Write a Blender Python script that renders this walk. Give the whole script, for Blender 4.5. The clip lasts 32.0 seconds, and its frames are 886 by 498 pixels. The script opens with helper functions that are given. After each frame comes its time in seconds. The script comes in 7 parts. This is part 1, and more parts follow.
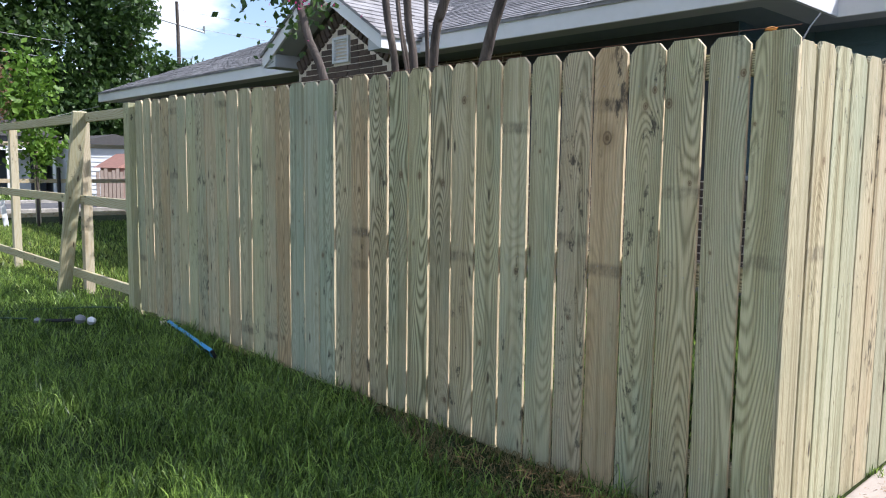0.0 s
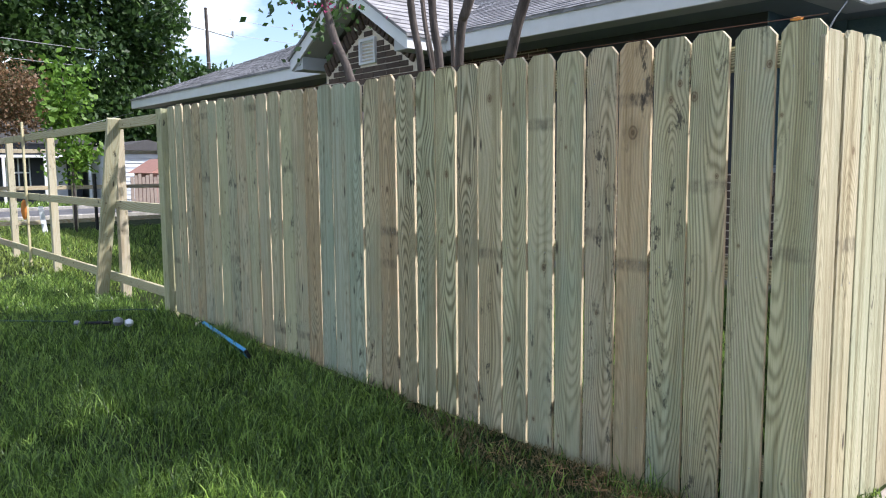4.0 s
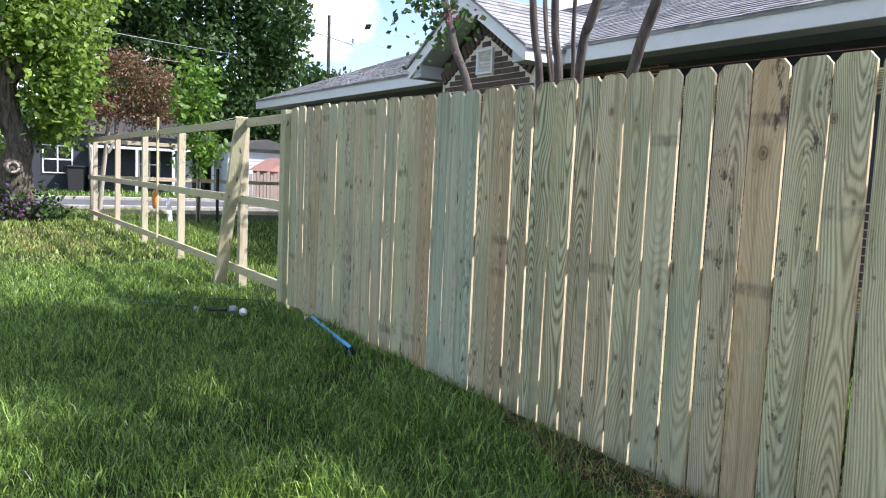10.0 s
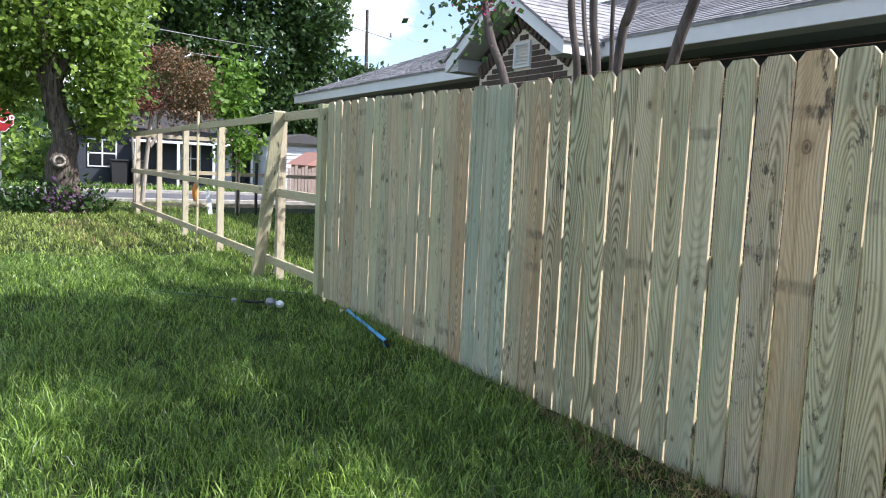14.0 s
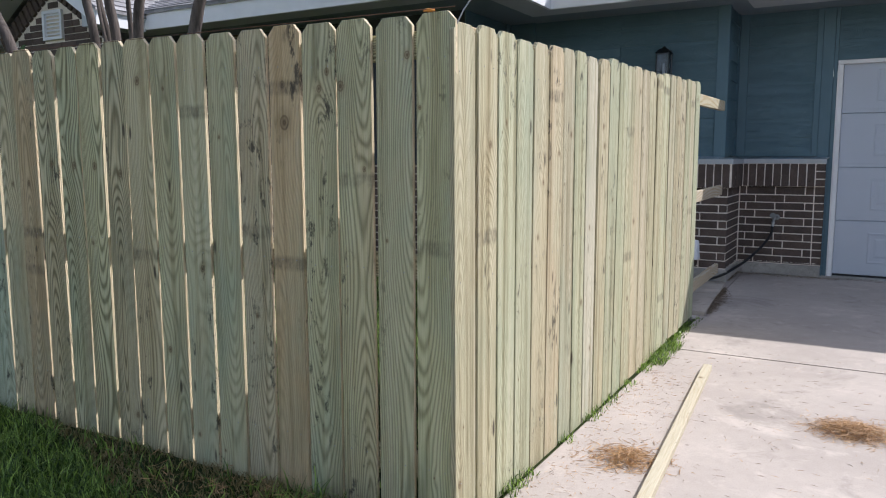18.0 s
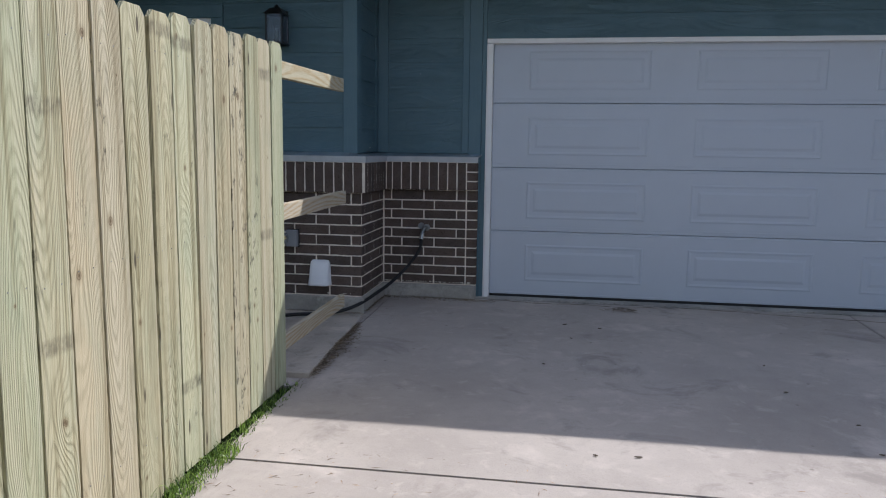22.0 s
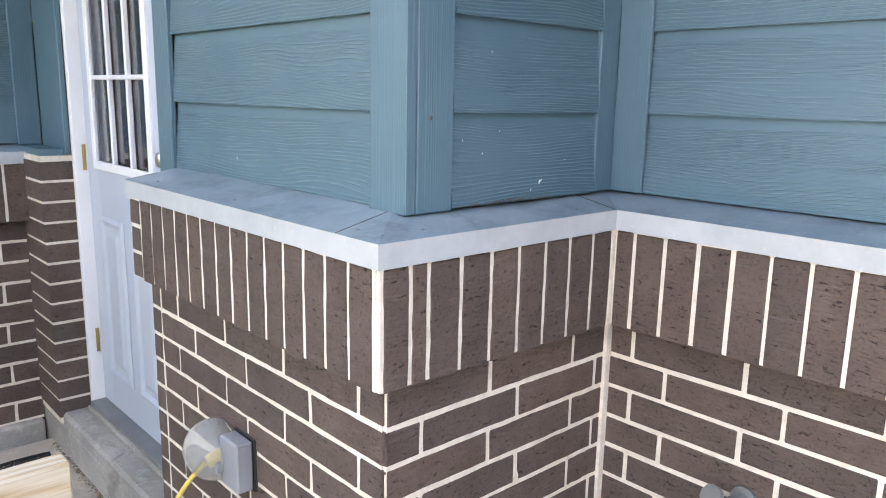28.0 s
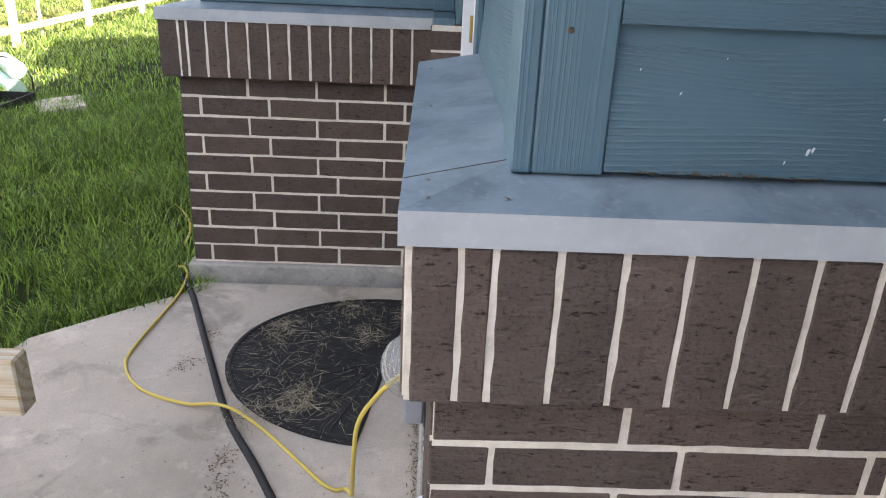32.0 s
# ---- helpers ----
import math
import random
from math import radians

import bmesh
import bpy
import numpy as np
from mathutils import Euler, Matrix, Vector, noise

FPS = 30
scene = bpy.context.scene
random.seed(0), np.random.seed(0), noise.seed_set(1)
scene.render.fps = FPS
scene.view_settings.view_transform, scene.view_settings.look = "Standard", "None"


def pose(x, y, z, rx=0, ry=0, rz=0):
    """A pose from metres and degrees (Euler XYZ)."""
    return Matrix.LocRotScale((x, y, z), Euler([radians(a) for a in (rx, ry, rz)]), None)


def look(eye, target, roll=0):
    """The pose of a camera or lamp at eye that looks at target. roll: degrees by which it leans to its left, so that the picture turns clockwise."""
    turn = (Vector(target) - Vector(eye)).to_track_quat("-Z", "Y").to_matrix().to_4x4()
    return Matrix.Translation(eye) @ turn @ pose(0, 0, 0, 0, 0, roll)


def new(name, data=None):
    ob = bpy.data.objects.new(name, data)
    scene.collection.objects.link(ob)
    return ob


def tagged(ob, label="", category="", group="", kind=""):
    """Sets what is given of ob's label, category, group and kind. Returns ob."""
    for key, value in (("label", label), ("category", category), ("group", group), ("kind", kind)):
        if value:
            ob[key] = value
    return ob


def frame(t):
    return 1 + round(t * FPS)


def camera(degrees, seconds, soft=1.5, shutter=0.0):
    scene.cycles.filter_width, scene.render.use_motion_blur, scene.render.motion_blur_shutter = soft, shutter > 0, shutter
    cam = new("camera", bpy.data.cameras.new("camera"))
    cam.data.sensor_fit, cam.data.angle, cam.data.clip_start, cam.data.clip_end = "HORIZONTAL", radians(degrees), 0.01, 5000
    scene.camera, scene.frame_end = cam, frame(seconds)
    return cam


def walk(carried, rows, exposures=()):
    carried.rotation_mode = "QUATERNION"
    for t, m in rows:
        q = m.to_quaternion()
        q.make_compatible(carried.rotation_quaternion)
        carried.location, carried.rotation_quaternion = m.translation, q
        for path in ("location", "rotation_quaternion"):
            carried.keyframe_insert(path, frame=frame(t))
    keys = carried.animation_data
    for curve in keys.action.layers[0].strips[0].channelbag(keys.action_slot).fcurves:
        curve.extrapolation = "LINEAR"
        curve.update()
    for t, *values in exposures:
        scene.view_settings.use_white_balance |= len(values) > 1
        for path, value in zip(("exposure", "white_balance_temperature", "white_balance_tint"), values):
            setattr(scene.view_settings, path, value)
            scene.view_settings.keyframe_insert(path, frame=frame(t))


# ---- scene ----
cam = camera(61.02, 32.0, soft=1.1)
PATH = [
    (0, (1.034, -2.588, 1.320), (-0.411, -1.221, 1.108), 0.72),
    (0.5, (1.054, -2.576, 1.327), (-0.291, -1.111, 1.117), 0.15),
    (1, (1.105, -2.533, 1.326), (-0.084, -0.939, 1.119), -0.37),
    (1.5, (1.123, -2.488, 1.326), (0.070, -0.802, 1.110), -0.94),
    (2, (1.105, -2.504, 1.326), (-0.018, -0.863, 1.110), -0.87),
    (2.5, (1.088, -2.556, 1.325), (-0.179, -1.024, 1.110), -1.01),
    (3, (1.070, -2.597, 1.324), (-0.329, -1.184, 1.111), -0.78),
    (3.5, (1.062, -2.621, 1.326), (-0.435, -1.313, 1.108), -0.52),
    (5.5, (1.086, -2.502, 1.278), (-0.384, -1.161, 1.073), 0.58),
    (6, (1.116, -2.562, 1.314), (-0.123, -1.006, 1.104), -0.78),
    (6.5, (1.143, -2.511, 1.312), (0.093, -0.821, 1.109), -1.27),
    (7, (1.156, -2.478, 1.317), (0.246, -0.709, 1.113), -1.05),
    (7.5, (1.154, -2.474, 1.318), (0.296, -0.678, 1.112), -0.90),
    (8, (1.142, -2.489, 1.314), (0.186, -0.745, 1.105), -0.54),
    (8.5, (1.119, -2.533, 1.314), (-0.056, -0.929, 1.102), -0.16),
    (9, (1.083, -2.589, 1.314), (-0.316, -1.175, 1.102), 0.74),
    (9.5, (1.057, -2.624, 1.305), (-0.504, -1.391, 1.103), 1.79),
    (10, (1.044, -2.649, 1.307), (-0.618, -1.553, 1.115), 2.56),
    (10.5, (1.038, -2.655, 1.307), (-0.680, -1.648, 1.117), 2.83),
    (11, (1.036, -2.658, 1.303), (-0.706, -1.695, 1.106), 3.25),
    (11.5, (1.035, -2.650, 1.291), (-0.712, -1.700, 1.082), 3.49),
    (12, (1.044, -2.660, 1.287), (-0.697, -1.703, 1.065), 4.25),
    (12.5, (1.044, -2.676, 1.291), (-0.691, -1.707, 1.066), 4.42),
    (13, (1.036, -2.644, 1.297), (-0.696, -1.669, 1.075), 3.48),
    (13.5, (1.036, -2.638, 1.305), (-0.689, -1.649, 1.089), 3.06),
    (15.5, (1.095, -2.632, 1.296), (-0.418, -1.344, 1.073), 1.26),
    (16, (1.109, -2.578, 1.304), (-0.251, -1.130, 1.066), 0.66),
    (16.5, (1.121, -2.533, 1.307), (-0.098, -0.967, 1.059), 0.09),
    (17, (1.128, -2.466, 1.302), (0.010, -0.827, 1.049), -0.28),
    (17.5, (1.156, -2.368, 1.304), (0.092, -0.693, 1.055), -0.39),
    (18, (1.215, -2.205, 1.323), (0.227, -0.484, 1.079), -0.14),
    (18.5, (1.239, -2.079, 1.317), (0.438, -0.261, 1.087), 0.11),
    (19, (1.180, -1.907, 1.323), (0.617, -0.001, 1.102), 1.12),
    (19.5, (1.148, -1.764, 1.322), (0.741, 0.184, 1.120), 0.48),
    (20, (1.159, -1.385, 1.310), (0.828, 0.577, 1.121), 0.64),
    (20.5, (1.188, -1.068, 1.314), (0.929, 0.907, 1.139), 0.14),
    (21, (1.267, -0.701, 1.341), (1.020, 1.274, 1.158), 0.99),
    (21.5, (1.334, -0.281, 1.387), (1.069, 1.687, 1.159), 0.42),
    (22, (1.485, 0.049, 1.349), (1.175, 2.007, 1.087), 0.79),
    (22.5, (1.505, 0.418, 1.358), (1.140, 2.362, 1.065), 1.35),
    (23, (1.605, 0.803, 1.364), (1.118, 2.722, 1.083), 1.30),
    (23.5, (1.556, 1.221, 1.362), (0.956, 3.112, 1.109), 0.90),
    (24, (1.507, 1.666, 1.415), (0.809, 3.520, 1.144), 0.40),
    (24.5, (1.525, 2.114, 1.413), (0.747, 3.935, 1.130), 0.40),
    (25, (1.438, 2.553, 1.398), (0.610, 4.350, 1.105), 0.40),
    (25.5, (1.392, 2.984, 1.431), (0.515, 4.756, 1.127), 0.60),
    (26, (1.411, 3.419, 1.460), (0.460, 5.151, 1.148), 0.90),
    (26.5, (1.293, 3.859, 1.477), (0.262, 5.544, 1.165), 0.90),
    (28.5, (0.954, 5.161, 1.567), (-0.646, 6.267, 1.100), 1.74),
    (29, (0.911, 5.395, 1.583), (-0.816, 6.244, 1.038), 2.52),
    (29.5, (0.819, 5.540, 1.571), (-0.990, 6.163, 0.987), 3.04),
    (30, (0.731, 5.626, 1.578), (-1.127, 6.057, 0.976), 3.05),
    (30.5, (0.817, 5.734, 1.601), (-1.078, 5.975, 1.008), 2.98),
    (31, (0.859, 5.770, 1.607), (-1.036, 5.893, 0.977), 2.69),
    (31.5, (0.859, 5.722, 1.606), (-1.016, 5.791, 0.912), 2.64),
    (32, (0.856, 5.700, 1.600), (-0.991, 5.747, 0.836), 2.54),
]
EXPOSURES = [(0, 0.88, 6150, 15), (1.2, 0.94, 6150, 15), (1.9, 0.42, 6150, 15), (2.5, 0.92, 6150, 15), (3.2, 1.00, 6150, 15), (6, 0.85, 6150, 15), (7, 0.30, 6150, 15), (8, 0.35, 6150, 15), (9, 1.00, 6150, 15), (10.5, 1.25, 6150, 15), (13.5, 1.20, 6150, 15), (15.5, 1.00, 6150, 15), (16.2, 0.90, 6150, 15), (17, 0.58, 6150, 15), (18, 0.60, 6150, 15), (19, 0.15, 6050, 13.5), (21, 0.18, 6050, 13.5), (21.6, 0.30, 6050, 13.5), (22.2, 0.42, 6050, 13.5), (23, 0.66, 6050, 13.5), (24.5, 0.74, 6200, 15), (25.3, 1.20, 6200, 15), (26.1, 2.00, 6500, 16.5), (26.5, 2.20, 6500, 16.5), (28.5, 3.20, 7200, 17.5), (30, 2.95, 7200, 17), (32, 2.65, 7150, 17)]
walk(cam, [(t, look(eye, target, roll)) for t, eye, target, roll in PATH], EXPOSURES)

# ---------------------------------------------------------------- world and sun
SUN = Vector((0.9, 1.0, 1.36)).normalized()
ELEV = math.asin(SUN.z)
world = bpy.data.worlds.new("sky")
scene.world = world
world.use_nodes = True
wn, wl = world.node_tree.nodes, world.node_tree.links
wn.clear()
sky = wn.new("ShaderNodeTexSky")
sky.sky_type, sky.sun_disc = "NISHITA", False
sky.sun_elevation, sky.sun_rotation = ELEV, math.atan2(SUN.x, SUN.y)
sky.air_density, sky.dust_density, sky.ozone_density = 1.0, 1.2, 1.0
wc = wn.new("ShaderNodeTexCoord")
wm = wn.new("ShaderNodeMapping")
wm.inputs["Scale"].default_value = (1.0, 1.0, 2.6)
wl.new(wc.outputs["Generated"], wm.inputs["Vector"])
cloud = wn.new("ShaderNodeTexNoise")
cloud.inputs["Scale"].default_value, cloud.inputs["Detail"].default_value = 2.6, 7.0
cloud.inputs["Roughness"].default_value = 0.55
wl.new(wm.outputs["Vector"], cloud.inputs["Vector"])
cr = wn.new("ShaderNodeValToRGB")
cr.color_ramp.elements[0].position, cr.color_ramp.elements[1].position = 0.50, 0.62
wl.new(cloud.outputs["Fac"], cr.inputs["Fac"])
wmix = wn.new("ShaderNodeMixRGB")
wmix.inputs["Color2"].default_value = (7.4, 7.7, 8.2, 1)
wl.new(cr.outputs["Color"], wmix.inputs["Fac"])
wl.new(sky.outputs["Color"], wmix.inputs["Color1"])
bg = wn.new("ShaderNodeBackground")
bg.inputs["Strength"].default_value = 0.122
wl.new(wmix.outputs["Color"], bg.inputs["Color"])
wo = wn.new("ShaderNodeOutputWorld")
wl.new(bg.outputs["Background"], wo.inputs["Surface"])
sun = new("sun", bpy.data.lights.new("sun", "SUN"))
sun.data.energy, sun.data.angle, sun.data.color = 3.7, radians(0.53), (1.0, 0.965, 0.91)
sun.matrix_world = look(SUN * 60, (0, 0, 0))


# ---------------------------------------------------------------- materials
class Mat:
    """A small helper to wire node materials."""

    def __init__(self, name, color=(0.5, 0.5, 0.5), rough=0.7, metal=0.0, spec=0.5):
        self.m = bpy.data.materials.new(name)
        self.m.use_nodes = True
        self.t = self.m.node_tree
        self.b = self.t.nodes["Principled BSDF"]
        self.b.inputs["Base Color"].default_value = (*color, 1)
        self.b.inputs["Roughness"].default_value = rough
        self.b.inputs["Metallic"].default_value = metal
        self.b.inputs["Specular IOR Level"].default_value = spec

    def node(self, kind, **values):
        n = self.t.nodes.new("ShaderNode" + kind)
        for k, v in values.items():
            n.inputs[k.replace("_", " ")].default_value = v
        return n

    def link(self, a, b):
        self.t.links.new(a, b)

    def coords(self, scale=(1, 1, 1), space="Object", jitter=0.0):
        c = self.node("TexCoord")
        out = c.outputs[space]
        if jitter:
            info = self.node("ObjectInfo")
            mul = self.node("VectorMath")
            mul.operation = "MULTIPLY"
            comb = self.node("CombineXYZ")
            for i in range(3):
                self.link(info.outputs["Random"], comb.inputs[i])
            self.link(comb.outputs[0], mul.inputs[0])
            mul.inputs[1].default_value = (jitter, jitter * 1.7, jitter * 2.3)
            add = self.node("VectorMath")
            add.operation = "ADD"
            self.link(out, add.inputs[0])
            self.link(mul.outputs[0], add.inputs[1])
            out = add.outputs[0]
        mp = self.node("Mapping")
        mp.inputs["Scale"].default_value = scale
        self.link(out, mp.inputs["Vector"])
        return mp.outputs[0]

    def noise(self, vec, scale, detail=4.0, rough=0.55, distort=0.0):
        n = self.node("TexNoise", Scale=scale, Detail=detail, Roughness=rough, Distortion=distort)
        self.link(vec, n.inputs["Vector"])
        return n.outputs["Fac"]

    def ramp(self, fac, stops):
        r = self.node("ValToRGB")
        el = r.color_ramp.elements
        while len(el) < len(stops):
            el.new(0.5)
        for e, (p, c) in zip(el, stops):
            e.position = p
            e.color = (*c, 1) if len(c) == 3 else c
        self.link(fac, r.inputs["Fac"])
        return r.outputs["Color"]

    def mix(self, fac, a, b, mode="MIX"):
        n = self.node("MixRGB")
        n.blend_type = mode
        for key, v in (("Fac", fac), ("Color1", a), ("Color2", b)):
            if isinstance(v, (int, float)):
                n.inputs[key].default_value = v
            elif isinstance(v, tuple):
                n.inputs[key].default_value = (*v, 1)
            else:
                self.link(v, n.inputs[key])
        return n.outputs["Color"]

    def math(self, op, a, b=0.0, c=None):
        n = self.node("Math")
        n.operation = op
        for i, v in enumerate((a, b) if c is None else (a, b, c)):
            if isinstance(v, (int, float)):
                n.inputs[i].default_value = v
            else:
                self.link(v, n.inputs[i])
        return n.outputs[0]

    def color(self, c):
        self.link(c, self.b.inputs["Base Color"])
        return self

    def rough(self, c):
        self.link(c, self.b.inputs["Roughness"])
        return self

    def bump(self, h, strength=0.3, distance=0.01):
        n = self.node("Bump", Strength=strength, Distance=distance)
        self.link(h, n.inputs["Height"])
        self.link(n.outputs[0], self.b.inputs["Normal"])
        return self


def g3(v):
    return (v, v, v)


def m_lumber(name, contrast=0.85, green=1.0, edge=0.0, brown=0.42, rings=900.0, late_tone=(0.43, 0.42, 0.36), relief=0.8, streak=0.0, wash=0.75):
    """Pressure-treated pine; grain runs along the piece's local z."""
    M = Mat(name, rough=0.72, spec=0.25)
    info = M.node("ObjectInfo")
    rnd = info.outputs["Random"]
    wn_ = M.noise(M.coords((3.0, 3.0, 0.9), jitter=37.0), 1.0, 2.0, 0.5)
    raw = M.node("TexCoord")
    sep = M.node("SeparateXYZ")
    M.link(raw.outputs["Object"], sep.inputs[0])

    def knot(attr, squeeze):
        """Distance from a knot in knot radii, and the knot's radius."""
        kn = M.node("Attribute")
        kn.attribute_type, kn.attribute_name = "OBJECT", attr
        ks = M.node("SeparateXYZ")
        M.link(kn.outputs["Vector"], ks.inputs[0])
        dx = M.math("SUBTRACT", sep.outputs[0], ks.outputs[0])
        dz = M.math("MULTIPLY", M.math("SUBTRACT", sep.outputs[2], ks.outputs[1]), squeeze)
        d = M.math("SQRT", M.math("ADD", M.math("MULTIPLY", dx, dx), M.math("MULTIPLY", dz, dz)))
        r = M.math("MAXIMUM", ks.outputs[2], 0.0005)
        return M.math("DIVIDE", d, r), r

    # growth rings round a wandering pith behind the face, bulging round the knots
    shift = M.math("MULTIPLY_ADD", rnd, 0.14, -0.07)
    px = M.math("ADD", M.math("ADD", sep.outputs[0], shift), M.math("MULTIPLY_ADD", wn_, 0.10, -0.05))
    pz = M.math("SINE", M.math("MULTIPLY_ADD", sep.outputs[2], 2.6, M.math("MULTIPLY", rnd, 40.0)))
    depth = M.math("MULTIPLY_ADD", pz, 0.04, 0.06)
    depth2 = M.math("ADD", M.math("ADD", depth, sep.outputs[1]), M.math("MULTIPLY_ADD", wn_, 0.07, -0.035))
    dist = M.math("SQRT", M.math("ADD", M.math("MULTIPLY", px, px), M.math("MULTIPLY", depth2, depth2)))
    cores = []
    for attr in ("knot", "knot2"):
        far, rad = knot(attr, 0.30)
        bulge = M.math("EXPONENT", M.math("MULTIPLY", M.math("MULTIPLY", far, far), -0.05))
        dist = M.math("MULTIPLY_ADD", M.math("MULTIPLY", bulge, rad), 1.8, dist)
        near, rad = knot(attr, 0.75)
        cores.append(near)
    fine = M.noise(M.coords((70, 70, 1.2), jitter=37.0), 1.0, 3.0)
    phase = M.math("MULTIPLY_ADD", dist, rings, M.math("MULTIPLY", fine, 1.6))
    ring = M.math("MULTIPLY_ADD", M.math("SINE", phase), 0.5, 0.5)
    late = M.math("POWER", ring, 1.8)
    fibre = M.noise(M.coords((330, 330, 6.0), jitter=37.0), 1.0, 3.0, 0.7)
    tone = M.node("Attribute")
    tone.attribute_type, tone.attribute_name = "OBJECT", "tint"
    body = tone.outputs["Color"]
    patch = M.noise(M.coords((3.5, 3.5, 1.3), jitter=37.0), 1.0, 4.0, 0.65)
    body = M.mix(M.math("MULTIPLY", M.ramp(patch, [(0.46, g3(0.0)), (0.66, g3(1.0))]), 0.42 * green), body, (0.25, 0.345, 0.25))
    tan = M.noise(M.coords((2.6, 2.6, 0.8), jitter=91.0), 1.0, 3.0, 0.6)
    body = M.mix(M.math("MULTIPLY", M.ramp(tan, [(0.50, g3(0)), (0.68, g3(1))]), brown), body, (0.44, 0.31, 0.16))
    if edge:
        body = M.mix(edge, body, (0.74, 0.62, 0.42))
    if streak:
        # long soft streaks of heartwood and of paler sapwood along the board
        run = M.noise(M.coords((34, 34, 0.55), jitter=61.0), 1.0, 3.0, 0.6)
        body = M.mix(M.math("MULTIPLY", M.ramp(run, [(0.50, g3(0)), (0.66, g3(1))]), streak), body, M.mix(1.0, body, (0.52, 0.47, 0.38), "MULTIPLY"))
        body = M.mix(M.math("MULTIPLY", M.ramp(run, [(0.34, g3(1)), (0.47, g3(0))]), streak * 0.6), body, M.mix(0.5, body, (0.62, 0.58, 0.45)))
    dark = M.mix(1.0, body, late_tone, "MULTIPLY")
    gr = M.node("Attribute")
    gr.attribute_type, gr.attribute_name = "OBJECT", "grain"
    col = M.mix(M.math("MINIMUM", M.math("MULTIPLY", M.math("MULTIPLY", late, contrast), gr.outputs["Fac"]), 1.0), body, dark)
    col = M.mix(M.ramp(fibre, [(0.42, g3(0)), (0.75, g3(wash))]), col, M.mix(0.55, body, (0.72, 0.64, 0.48)))
    col = M.mix(M.ramp(fibre, [(0.30, g3(0.55 * contrast)), (0.46, g3(0))]), col, dark)
    for near in cores:
        ringk = M.math("MULTIPLY_ADD", M.math("SINE", M.math("MULTIPLY", near, 8.0)), 0.3, 0.7)
        core = M.ramp(M.math("MULTIPLY", near, 0.5), [(0.42, g3(1)), (0.54, g3(0))])
        col = M.mix(M.math("MULTIPLY", M.math("MULTIPLY", core, ringk), 0.92), col, (0.075, 0.045, 0.025))
        halo = M.ramp(M.math("MULTIPLY", near, 0.25), [(0.22, g3(1)), (0.62, g3(0))])
        col = M.mix(M.math("MULTIPLY", halo, 0.35), col, (0.20, 0.14, 0.07))
    # pin knots, a smudge left by a drying stick, and dark mould
    vo = M.node("TexVoronoi", Scale=1.0)
    M.link(M.coords((10, 10, 2.4), jitter=53.0), vo.inputs["Vector"])
    col = M.mix(M.math("MULTIPLY", M.ramp(vo.outputs["Distance"], [(0.052, g3(1)), (0.10, g3(0))]), 0.85), col, (0.045, 0.032, 0.022))
    bd = M.node("Attribute")
    bd.attribute_type, bd.attribute_name = "OBJECT", "band"
    bs = M.node("SeparateXYZ")
    M.link(bd.outputs["Vector"], bs.inputs[0])
    mould = M.noise(M.coords((26, 26, 11), jitter=71.0), 1.0, 6.0, 0.75)
    for k in (0, 1):
        dz = M.math("ABSOLUTE", M.math("SUBTRACT", sep.outputs[2], bs.outputs[k]))
        smear = M.math("MULTIPLY", M.ramp(M.math("MULTIPLY", dz, 10.0), [(0.16, g3(1)), (0.34, g3(0))]), M.ramp(mould, [(0.36, g3(0)), (0.60, g3(1))]))
        col = M.mix(M.math("MULTIPLY", smear, 0.6), col, (0.085, 0.075, 0.055))
    mpatch = M.noise(M.coords((6, 6, 1.6), jitter=19.0), 1.0, 2.0)
    mm = M.math("MULTIPLY", M.ramp(mould, [(0.55, g3(0)), (0.63, g3(1))]), M.ramp(M.math("MULTIPLY_ADD", bs.outputs[2], 0.30, mpatch), [(0.60, g3(0)), (0.72, g3(1))]))
    col = M.mix(M.math("MULTIPLY", mm, 0.85), col, (0.035, 0.032, 0.026))
    M.color(col)
    M.bump(M.math("MULTIPLY_ADD", late, 0.6, M.math("MULTIPLY", fibre, 0.7)), relief, 0.004)
    return M.m


LUMBER = m_lumber("treated_pine", 0.90, 1.05, brown=0.40, rings=820.0, late_tone=(0.36, 0.36, 0.31), streak=0.55, wash=0.30)
# Board edges lightened to cream: the sun on them is put in the colour.
LUMBER_EDGE = m_lumber("pine_edge_sunlit", 0.25, 0.3, 0.75)
LUMBER_SUN = m_lumber("fresh_treated_pine", 0.55, 0.8, brown=0.18, rings=1000.0, relief=0.6, streak=0.85, wash=0.45)
LUMBER_PALE = m_lumber("fresh_pine", 0.55, green=0.12, brown=0.2, rings=430.0, late_tone=(0.72, 0.52, 0.30), relief=0.25)


